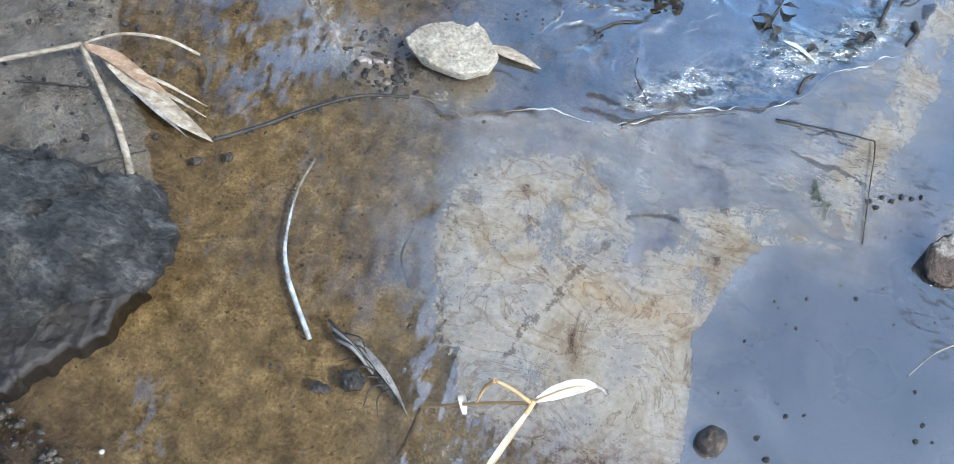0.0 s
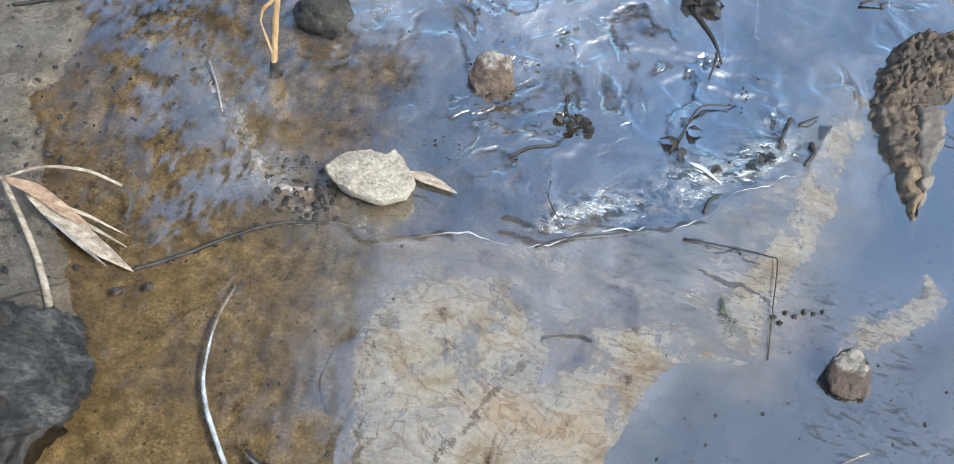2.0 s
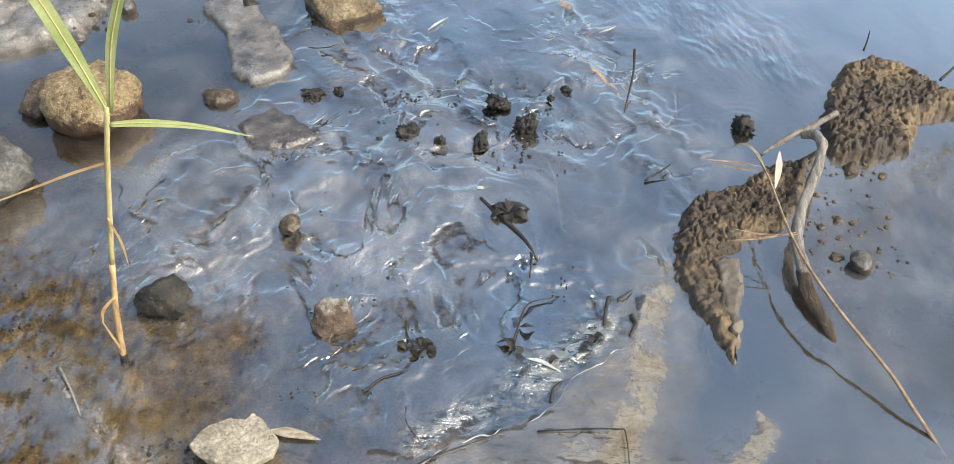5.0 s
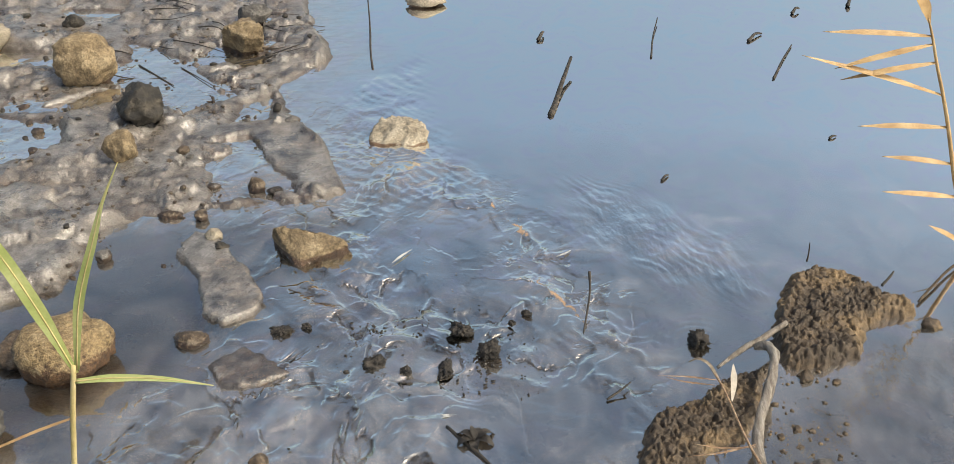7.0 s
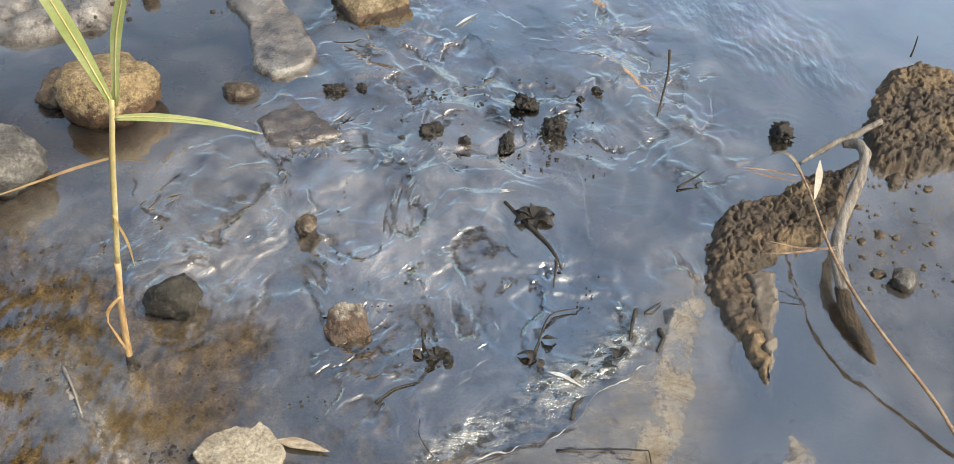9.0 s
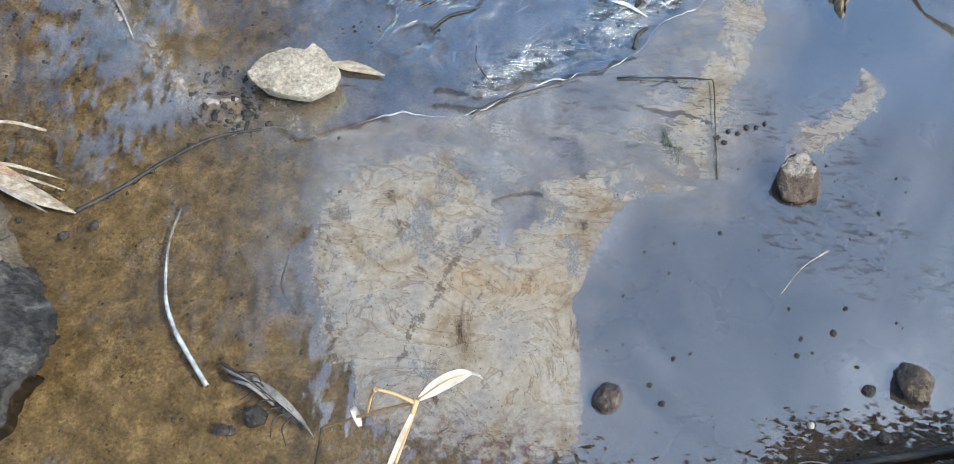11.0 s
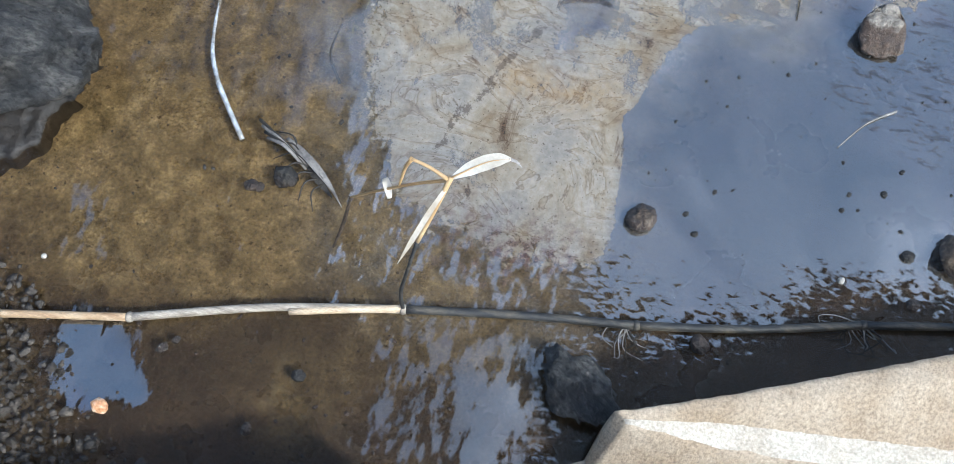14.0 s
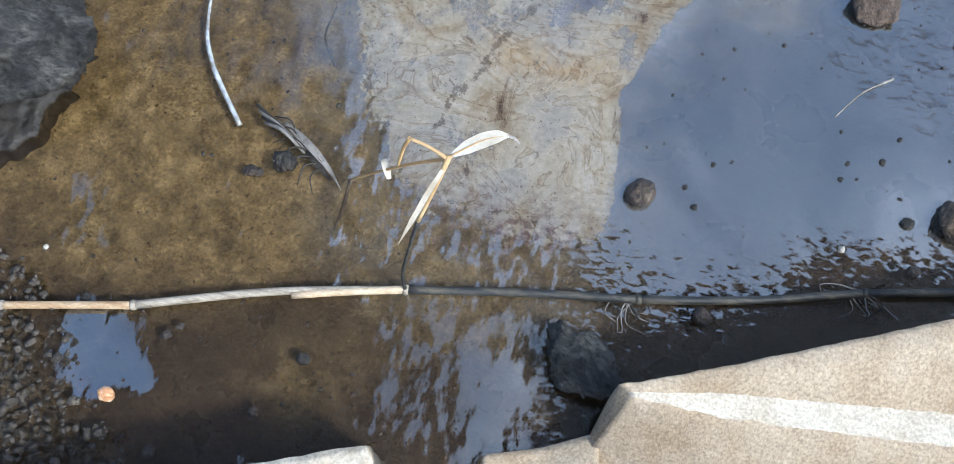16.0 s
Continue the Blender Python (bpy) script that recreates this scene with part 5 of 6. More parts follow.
hull_stone("block_stone", [(-1.261, 6.004, 0.2), (-1.131, 6.031, 0.22), (-1.021, 6.031, 0.2), (-1.022, 6.012, 0.12), (-1.059, 6.083, -0.03), (-1.164, 6.063, -0.03), (-1.335, 6.22, -0.03), (-1.122, 5.93, 0.16),
                           (-1.15, 6.25, 0.18), (-1.08, 6.28, 0.0), (-1.30, 6.10, 0.10)], M_stone_tan, "tan block-shaped stone at a pool's edge", 12, 0.012)
hull_stone("angular_stone", [(-0.338, 2.072, 0.060), (-0.299, 2.090, 0.068), (-0.245, 2.088, 0.068), (-0.232, 2.062, 0.058), (-0.275, 2.048, 0.058), (-0.213, 2.045, -0.02), (-0.222, 2.030, 0.012),
                             (-0.262, 2.012, 0.006), (-0.318, 1.996, 0.004), (-0.352, 2.034, 0.012), (-0.258, 2.02, -0.02), (-0.314, 2.0, -0.02), (-0.350, 2.037, -0.02), (-0.24, 2.12, 0.0), (-0.33, 2.11, 0.0)],
           M_stone_capped, "brown angular stone with a flat pale top", 14, 0.004, 4, 0.0, 14.0, 0.12)
hull_stone("block_stone", [(0.694, 1.428, 0.066), (0.704, 1.448, 0.070), (0.742, 1.456, 0.075), (0.774, 1.444, 0.068), (0.780, 1.424, 0.062), (0.752, 1.412, 0.066), (0.708, 1.414, 0.062),
                           (0.686, 1.395, 0.03), (0.700, 1.362, 0.012), (0.745, 1.352, 0.008), (0.788, 1.376, 0.018), (0.790, 1.44, 0.01), (0.70, 1.46, 0.0), (0.71, 1.385, -0.03), (0.765, 1.385, -0.03), (0.74, 1.44, -0.03)],
           M_stone_capped, "brown angular stone with a pale flat top in still water", 21, 0.005, 5, 0.004)
STONES = [
    ((0.322, 0.848), (0.066, 0.062, 0.05), M_stone_brown, "small smooth brown pebble in still water", 22, 30, 6, 0.3, 0.04, 0.35),
    ((0.955, 0.935), (0.085, 0.11, 0.07), M_stone_brown, "brown rounded stone near the concrete", 23, 0, 7, 0.5, 0.05, 0.3),
    ((-0.405, 0.735), (0.062, 0.05, 0.045), M_stone_dark, "dark wet stone among stream debris", 24, 0, 7, 0.6, 0.05, 0.3),
    ((-0.468, 0.70), (0.035, 0.028, 0.025), M_stone_grey, "small grey pebble in clear water", 25, 0, 6, 0.5, 0.05, 0.3),
    ((0.272, 0.455), (0.19, 0.14, 0.13), M_boulder, "dark rough rock beside the concrete", 26, -35, 12, 1.0, 0.14, 0.35),
    ((-0.475, 2.445), (0.075, 0.085, 0.075), M_stone_brown, "small rounded brown stone in rippled film", 28, 0, 5, 0.3, 0.04, 0.3),
    ((-0.80, 2.10), (0.18, 0.14, 0.17), M_stone_dark, "dark mossy stone beside the reed", 29, 8, 9, 0.7, 0.07, 0.33),
    ((-1.535, 2.60), (0.34, 0.26, 0.30), M_stone_grey, "grey angular stone standing in water", 30, 12, 9, 0.8, 0.07, 0.32),
    ((-1.282, 3.03), (0.37, 0.31, 0.29), M_stone_ochre, "large round tan stone standing in water", 31, 20, 6, 0.35, 0.05, 0.34),
    ((-1.50, 3.10), (0.18, 0.22, 0.12), M_stone_brown, "low wet brown stone beside the round stone", 32, 0, 7, 0.5, 0.06, 0.4),
    ((-0.845, 3.125), (0.16, 0.10, 0.06), M_stone_brown, "flat brown stone at the surface", 33, -15, 7, 0.5, 0.06, 0.4),
    ((-0.905, 3.85, 0.022), (0.085, 0.08, 0.07), M_stone_pale, "small pale stone resting on a mud spit", 34, 0, 7, 0.6, 0.05, 0.2),
    ((-0.855, 3.77, 0.024), (0.08, 0.07, 0.055), M_stone_dark, "small dark stone resting on a mud spit", 35, 0, 7, 0.7, 0.06, 0.2),
    ((-1.364, 3.74), (0.075, 0.08, 0.06), M_stone_grey, "small grey stone in a still pool", 36, 0, 7, 0.5, 0.06, 0.3),
    ((-1.49, 4.56, 0.02), (0.19, 0.17, 0.21), M_stone_tan, "tan pointed stone on the mud flat", 37, 25, 8, 0.75, 0.06, 0.15),
    ((-1.50, 4.98, 0.02), (0.32, 0.26, 0.24), M_stone_dark, "dark muddy stone on the mud flat", 38, -25, 8, 0.6, 0.1, 0.2),
    ((-2.00, 5.68, 0.02), (0.40, 0.36, 0.36), M_stone_tan, "large round tan stone on the mud flat", 39, 0, 6, 0.4, 0.05, 0.15),
    ((-1.19, 6.58, 0.01), (0.26, 0.2, 0.18), M_stone_grey, "grey stone behind a tan block", 41, 0, 8, 0.6, 0.06, 0.2),
    ((-2.42, 6.62), (0.15, 0.13, 0.14), M_stone_dark, "dark small boulder in a pool", 42, 0, 8, 0.7, 0.06, 0.2),
    ((-2.86, 6.30), (0.34, 0.28, 0.24), M_stone_pale, "pale angular stone on the mud flat", 43, 30, 8, 0.85, 0.05, 0.2),
    ((-0.787, 4.31), (0.10, 0.09, 0.09), M_stone_brown, "small dark brown stone in the water", 44, 0, 7, 0.7, 0.06, 0.3),
    ((-0.70, 4.28), (0.08, 0.05, 0.04), M_stone_dark, "flat dark pebble in the water", 45, 10, 6, 0.5, 0.06, 0.35),
    ((-0.02, 6.86), (0.30, 0.2, 0.12), M_stone_pale, "pale low stone in open water", 46, 0, 8, 0.5, 0.06, 0.3),
    ((1.335, 2.33), (0.088, 0.09, 0.065), M_stone_grey, "grey rounded pebble in still water", 47, 0, 6, 0.35, 0.04, 0.3),
    ((-1.15, 4.075, 0.01), (0.13, 0.07, 0.05), M_stone_brown, "flat brown stone at the mud's edge", 48, -8, 7, 0.5, 0.06, 0.3),
    ((-1.01, 4.06, 0.008), (0.07, 0.08, 0.05), M_stone_brown, "small brown stone at the mud's edge", 49, 0, 7, 0.5, 0.06, 0.3),
    ((-0.72, 5.02, 0.02), (0.10, 0.07, 0.06), M_stone_grey, "grey pebble on a mud bar", 50, 0, 7, 0.5, 0.06, 0.3),
    ((-0.85, 6.52), (0.13, 0.09, 0.05), M_stone_grey, "low grey stone in open water", 51, 0, 7, 0.5, 0.06, 0.35),
]
for place, size, material, label, seed, rz, facets, edge, rough, sink in STONES:
    place = (place[0], place[1], max(0.0, lie(place[0], place[1]) - 0.03)) if len(place) > 2 else place
    stone(place, size, material, label, seed, rz, facets + 3, max(edge, 0.55), rough * 1.4, sink * 0.75, detail=4)

# ---------- clods and small litter ----------
for k, (x, y, s) in enumerate([(0.193, 3.13, 0.10), (0.30, 3.01, 0.095), (0.132, 2.905, 0.075), (-0.011, 2.905, 0.06), (-0.131, 2.95, 0.09), (-0.51, 3.17, 0.06),
                               (-0.41, 3.19, 0.05), (1.08, 3.01, 0.10), (0.446, 3.23, 0.04), (0.39, 3.17, 0.035), (-0.09, 2.88, 0.04)]):
    s = s * 0.8
    stone((x, y), (s * (1.0 + 0.3 * (k % 3)), s, s * (0.75 + 0.2 * (k % 2))), M_clod, "black crumbly clod of mud and weed", 70 + k, k * 40, 9, 0.9, 0.48, 0.34, group="black clods in the film", name="mud_clod", category="mud clod", detail=4)
for k, (x, y, s) in enumerate([(1.25, 2.50, 0.05), (1.31, 2.53, 0.045), (1.36, 2.52, 0.03), (1.24, 2.43, 0.04), (1.30, 2.45, 0.035), (1.42, 2.79, 0.07), (1.52, 2.76, 0.05), (1.27, 2.36, 0.05), (1.97, 3.06, 0.08)]):
    s = s * (0.6 + 0.15 * (k % 3))
    stone((x, y), (s * (1 + 0.3 * (k % 2)), s, s * 0.6), M_mound, "small brown clod beside the mud heap", 90 + k, k * 50, 10, 0.9, 0.3, 0.35, group="clods beside the mud heap", name="mud_clod", category="mud clod")
for k, (x, y, s, mat_k, label) in enumerate([
        (0.864, 0.915, 0.03, M_clod, "dark crumb of mud in still water"), (0.885, 0.812, 0.034, M_stone_grey, "small grey pebble at the dark margin"),
        (0.74, 0.828, 0.018, M_shell, "tiny white shell at the dark margin"), (-0.309, 0.227, 0.028, M_stone_grey, "small grey pebble in dark water"),
        (-0.857, 0.379, 0.025, M_stone_grey, "small grey pebble on crumbly mud"), (-0.246, 0.35, 0.03, M_stone_dark, "small dark pebble in dark water"),
        (-0.519, 0.331, 0.026, M_stone_grey, "small grey pebble in dark water"), (-0.498, 0.352, 0.02, M_stone_grey, "small grey pebble in dark water"), (-0.475, 0.108, 0.03, M_stone_grey, "small grey pebble in dark water"),
        (-0.572, 0.124, 0.028, M_stone_grey, "small grey pebble at the water's edge"), (-0.454, 0.702, 0.028, M_stone_grey, "small grey pebble in clear water"), (0.435, 0.846, 0.016, M_clod, "dark crumb in still water"),
        (0.459, 0.949, 0.012, M_clod, "dark crumb in still water"), (-0.817, 0.443, 0.013, M_shell, "tiny white shell on the mud"), (0.491, 0.621, 0.045, M_stone_grey, "pale pebble under the film"),
        (-0.591, 0.192, 0.036, M_shell_orange, "orange and white shell at the water's edge"), (-0.70, 0.36, 0.022, M_stone_dark, "dark pebble at the water's edge"),
        (0.41, 0.885, 0.014, M_clod, "dark crumb in still water"), (0.73, 1.02, 0.012, M_clod, "dark crumb in still water"), (0.80, 1.04, 0.016, M_clod, "dark crumb in still water"),
        (0.72, 0.98, 0.013, M_clod, "dark crumb in still water"), (0.83, 1.10, 0.013, M_clod, "dark crumb in still water"), (-0.94, 1.12, 0.03, M_stone_grey, "small grey pebble in clear water"),
        (-0.875, 1.155, 0.028, M_stone_grey, "small grey pebble in clear water")]):
    stone((x, y), (s, s * 0.85, s * 0.7), mat_k, label, 120 + k, k * 35, 6, 0.4, 0.1, 0.3, name="shell" if "shell" in label else "pebble", category="shell" if "shell" in label else "pebble")
for k, (x, y) in enumerate([(0.559, 1.525), (0.585, 1.544), (0.607, 1.541), (0.629, 1.561), (0.651, 1.564), (0.673, 1.576), (0.575, 1.512)]):
    stone((x, y), (0.016 - 0.003 * (k % 3), 0.014, 0.012), M_clod, "small dark crumb in a row beside a twig", 170 + k, k * 40, 7, 0.6, 0.25, 0.3, group="crumbs beside the twig", name="mud_clod", category="mud clod", detail=2)
# pebbles strewn on the mud flat
rs = random.Random(5)
count = 0
fx, fy = np.array([rs.uniform(-2.9, -0.7) for _ in range(260)]), np.array([rs.uniform(3.45, 7.0) for _ in range(260)])
on = outline(FLAT, fx, fy) < -0.05
for x, y, ok in zip(fx, fy, on):
    if not ok or count >= 50 or (x > -1.5 and count % 3):
        continue
    count += 1
    s = rs.choice((0.03, 0.035, 0.04, 0.05, 0.07))
    i, j = int(np.searchsorted(XS, x)), int(np.searchsorted(YS, y))
    stone((float(x), float(y), float(max(bed[j, i], 0))), (s, s * 0.8, s * 0.6), rs.choice((M_stone_grey, M_stone_dark, M_stone_brown, M_clod)), "small muddy pebble strewn on the flat",
          200 + count, rs.uniform(0, 360), 6, 0.5, 0.1, 0.3, group="pebbles on the mud flat", name="pebble", category="pebble", detail=2)

# ---------- rim of scum ----------
rim = along([(x, y, 0.003) for x, y in RIM[3:]], 130)
for p in rim:
    p.x += 0.008 * noise.noise(Vector((p.x * 25, p.y * 25, 1)))
    p.y += 0.018 * noise.noise(Vector((p.x * 25, p.y * 25, 5)))
    p.z = 0.0015 + 0.004 * noise.noise(Vector((p.x * 14, p.y * 14, 9)))
tagged(part("scum_rim", tube(rim, [0.0004, 0.0024, 0.0006, 0.0026, 0.0003, 0.0032, 0.0012, 0.0003, 0.0030, 0.0008, 0.0032, 0.0004, 0.0024, 0.0003, 0.0028, 0.0006, 0.0020, 0.0003], 300, 6, 0.9, 0.4, 2), M_rim), "thin pale rim where scum meets flowing water", "scum", "", "structure")

# ---------- long cane across the water ----------
cane = holder("fallen_cane", "long jointed cane, tan to blackened, lying over the water", "cane")
JOINTS = [(-1.316, 0.131, 0.03), (-0.845, 0.306, 0.022), (-0.597, 0.369, 0.018), (-0.089, 0.53, 0.012), (0.361, 0.622, 0.012), (0.792, 0.742, 0.016), (1.343, 0.871, 0.03)]
rings = {}
BENDS = [0, 0, 0.006, 0.002, -0.004, 0.002]
for k, (a, b) in enumerate(zip(JOINTS, JOINTS[1:])):
    a, b = Vector(a), Vector(b)
    mid = (a + b) / 2 + Vector((0, 2.0 * BENDS[k], 0))
    mat_k = (M_cane_tan, M_cane_tan, M_cane_grey, M_cane_black, M_cane_black, M_cane_black)[k]
    r = (0.0078, 0.0084, 0.0088, 0.0090, 0.0088, 0.0084)[k]
    part("internode", tube([a, mid, b], [r, r * 0.93, r], 16, 10, 0.06, 1, k), mat_k, cane, "" if mat_k is M_cane_tan else ("grey weathered internode" if mat_k is M_cane_grey else "blackened internode"))
    if k:
        d = (b - a).normalized()
        rings[k] = part("node_ring", tube([a - d * 0.006, a, a + d * 0.006], [r * 1.05, r * 1.3, r * 1.05], 5, 10, 0.1, 1, k), M_cane_grey if k < 4 else M_cane_black, cane)
a, b = Vector(JOINTS[2]).lerp(Vector(JOINTS[3]), 0.58), Vector(JOINTS[3])
part("pale_sheath", tube([a + Vector((0, 0.001, 0.0025)), (a + b) / 2 + Vector((0, 0.002, 0.0025)), b + Vector((0, 0, 0.002))], [0.0074, 0.0078, 0.0082], 8, 10, 0.04), M_cane_cream, cane, "pale peeled sheath")
rs = random.Random(9)
for node, base, n, reach in ((4, Vector(JOINTS[4]) + Vector((-0.02, -0.005, -0.004)), 16, 0.10), (5, Vector(JOINTS[5]), 16, 0.10)):
    for k in range(n):
        ang = rs.uniform(math.pi * 1.0, math.pi * 1.95)
        l = reach * rs.uniform(0.5, 1.0)
        tip = base + Vector((math.cos(ang) * l, math.sin(ang) * l * 0.7, -base.z + 0.003))
        knee = base.lerp(tip, 0.35) + Vector((rs.uniform(-0.03, 0.03), rs.uniform(-0.02, 0.02), 0.004))
        bend = base.lerp(tip, 0.7) + Vector((rs.uniform(-0.03, 0.03), rs.uniform(-0.02, 0.02), 0.0))
        part("rootlet", tube([base, knee, bend, tip], [0.0019, 0.0015, 0.0011, 0.0006], 11, 5, 0.3, 1, k), M_twig if k % 3 else M_root, rings[node], "dark rootlet" if k % 3 else "grey rootlet")

# ---------- dead reed shoot on the cane ----------
shoot = holder("dead_reed_shoot", "broken dry reed shoot with bleached leaves above the water", "reed")
part("blackened_stalk", tube([(-0.089, 0.530, 0.014), (-0.091, 0.538, 0.10), (-0.079, 0.565, 0.19), (-0.070, 0.598, 0.24)], [0.004, 0.0045, 0.0035, 0.004], 20, 7, 0.4, 1, 4), M_cane_black, shoot, "blackened stalk")
part("tan_stalk", tube([(-0.070, 0.598, 0.24), (-0.050, 0.640, 0.30), (-0.038, 0.667, 0.34), (-0.032, 0.686, 0.357)], [0.004, 0.0042, 0.005, 0.0055], 12, 8, 0.1), M_leaf_dry, shoot, "tan stalk")
bleached = part("bleached_leaf", blade([(-0.030, 0.686, 0.357), (-0.005, 0.703, 0.37), (0.02, 0.717, 0.382), (0.042, 0.726, 0.39), (0.060, 0.730, 0.394)], [0.007, 0.024, 0.027, 0.022, 0.006], (0, -0.2, 1), 0.15), M_leaf_pale, shoot, "bleached white leaf")
part("hanging_leaf", blade([(-0.036, 0.670, 0.345), (-0.055, 0.625, 0.32), (-0.073, 0.58, 0.29), (-0.089, 0.542, 0.262)], [0.006, 0.010, 0.009, 0.001], (0.2, 0, 1), 0.3), M_leaf_pale, shoot, "pale hanging leaf")
part("side_stalk", tube([(-0.034, 0.682, 0.352), (-0.095, 0.686, 0.29), (-0.156, 0.688, 0.22), (-0.242, 0.697, 0.10)], [0.0035, 0.003, 0.0028, 0.0022], 20, 7, 0.1), M_leaf_dry, shoot)
part("upper_stalk", tube([(-0.036, 0.682, 0.354), (-0.068, 0.688, 0.37), (-0.102, 0.691, 0.38)], [0.004, 0.0032, 0.003], 10, 7, 0.1), M_leaf_dry, shoot)
part("bent_stalk", tube([(-0.102, 0.691, 0.38), (-0.120, 0.699, 0.31), (-0.131, 0.686, 0.25)], [0.004, 0.0035, 0.002], 10, 7, 0.15), M_stem_orange, shoot, "orange bent stalk")
part("dipping_stalk", tube([(-0.242, 0.697, 0.10), (-0.25, 0.658, 0.05), (-0.266, 0.621, -0.005)], [0.003, 0.0042, 0.0025], 10, 7, 0.15), M_bark, shoot, "dark brown dipping stalk")
part("leaf_scrap", blade([(-0.165, 0.705, 0.225), (-0.155, 0.690, 0.222), (-0.146, 0.672, 0.218)], [0.012, 0.016, 0.008], (0, 0, 1), 0.4, 6), M_leaf_pale, shoot, "pale scrap of leaf")

part("midrib", tube([(-0.030, 0.686, 0.3585), (0.02, 0.717, 0.3835), (0.060, 0.730, 0.3945)], [0.0016, 0.0012, 0.0005], 12, 6), M_leaf_dry, bleached, "tan midrib")
part("curled_tip", blade([(0.057, 0.7295, 0.3935), (0.070, 0.729, 0.391), (0.081, 0.724, 0.384)], [0.006, 0.005, 0.001], (0, -0.2, 1), 0.3, 7), M_root, bleached, "grey curled tip")

# ---------- dead reed on the bank ----------
bank_reed = holder("dead_bank_reed", "bent dead reed with weathered husk leaves on the mud bank", "reed")
J = (-1.275, 1.268, 0.115)
part("stem", tube([(-1.85, 0.99, 0.03), (-1.60, 1.09, 0.075), (-1.42, 1.18, 0.105), J], [0.007, 0.0068, 0.0062, 0.006], 20, 8, 0.08), M_leaf_husk, bank_reed)
part("arching_leaf", blade([J, (-1.21, 1.33, 0.105), (-1.12, 1.365, 0.085), (-1.04, 1.372, 0.05)], [0.006, 0.009, 0.009, 0.008], (0, 0, 1), 0.45), M_leaf_husk, bank_reed)
part("curled_tip", blade([(-1.045, 1.372, 0.052), (-1.016, 1.360, 0.036), (-1.004, 1.335, 0.02), (-1.010, 1.308, 0.012)], [0.008, 0.012, 0.013, 0.006], (0.3, 0, 1), 0.35), M_twig, bank_reed, "dark curled leaf tip")
part("broken_stem", tube([J, (-1.16, 1.16, 0.07), (-1.08, 1.07, 0.045), (-0.99, 0.95, 0.04), (-0.955, 0.90, 0.05)], [0.0065, 0.008, 0.009, 0.011, 0.012], 22, 8, 0.1, 0.7), M_leaf_husk, bank_reed)
for k, (pts, widths, m_k, label) in enumerate([
        ([(-1.22, 1.262, 0.085), (-1.13, 1.240, 0.055), (-1.03, 1.208, 0.030), (-0.925, 1.180, 0.006)], [0.012, 0.040, 0.050, 0.034, 0.003], M_leaf_husk, "torn fibrous pale husk"),
        ([J, (-1.20, 1.272, 0.092), (-1.12, 1.252, 0.070), (-1.05, 1.24, 0.045)], [0.012, 0.034, 0.028, 0.004], M_husk_brown, "orange-brown sheath"),
        ([(-1.16, 1.262, 0.075), (-1.08, 1.268, 0.05), (-0.975, 1.262, 0.014)], [0.006, 0.009, 0.002], M_leaf_husk, ""),
        ([(-1.14, 1.25, 0.07), (-1.05, 1.242, 0.045), (-0.965, 1.232, 0.016)], [0.005, 0.010, 0.002], M_leaf_husk, ""),
        ([(-1.16, 1.23, 0.06), (-1.06, 1.195, 0.035), (-0.985, 1.170, 0.012)], [0.005, 0.012, 0.002], M_root, "grey torn strip")]):
    part("husk_leaf", blade(pts, widths, (0.15 * k - 0.3, -0.2, 1), 0.16, 18, 0.0008, 0.012 * (k - 1)), m_k, bank_reed, label)

# ---------- sunken stick and stream litter ----------
twig([(-0.690, 1.225, -0.012), (-0.692, 1.122, -0.004), (-0.666, 0.998, -0.001), (-0.632, 0.928, 0.0), (-0.594, 0.877, 0.001), (-0.524, 0.795, -0.002)], 0.0034,
     "pale peeled stick lying in clear shallow water", M_sunk_stick, "peeled_stick", 30, "", "stick", 1.9)
tagged(part("dead_leaf", blade([(-0.41, 1.66, 0.012), (-0.34, 1.655, 0.008), (-0.265, 1.64, 0.004)], [0.004, 0.034, 0.026, 0.003], (0, 0, 1), 0.12), M_leaf_husk), "pale tan dead leaf stuck beside the flat stone", "leaf")
sunken = [(-0.206, 1.528, -0.004), (-0.161, 1.461, -0.005), (-0.122, 1.399, -0.004)]
tagged(part("dead_leaf", blade(sunken, [0.004, 0.016, 0.018, 0.006], (0, 0, 1), 0.15), M_husk_brown), "narrow tan dead leaf lying on the scum film", "leaf")
weed = holder("water_weed", "small tuft of green weed at the scum's edge", "weed")
for k in range(9):
    a = 1.2 + 0.35 * k
    part("blade", blade([(0.43 + 0.006 * k, 1.49, 0.002), (0.43 + 0.006 * k + 0.015 * math.cos(a), 1.49 + 0.03 * math.sin(a), 0.008), (0.43 + 0.006 * k + 0.03 * math.cos(a + 0.3), 1.49 + 0.055 * math.sin(a + 0.3), 0.003)], [0.002, 0.004, 0.003, 0.001], (0, 0, 1), 0.2, 8), M_weed, weed)
# the first, a fish-like sliver, is modelled as a leaf
for pts, w, label in (([(0.285, 1.93, 0.006), (0.33, 1.912, 0.012), (0.385, 1.882, 0.006)], 0.014, "silvery narrow leaf floating on the film"),
                      ([(0.10, 2.655, 0.006), (0.135, 2.65, 0.012), (0.175, 2.665, 0.006)], 0.018, "silvery curled leaf beside black litter"),
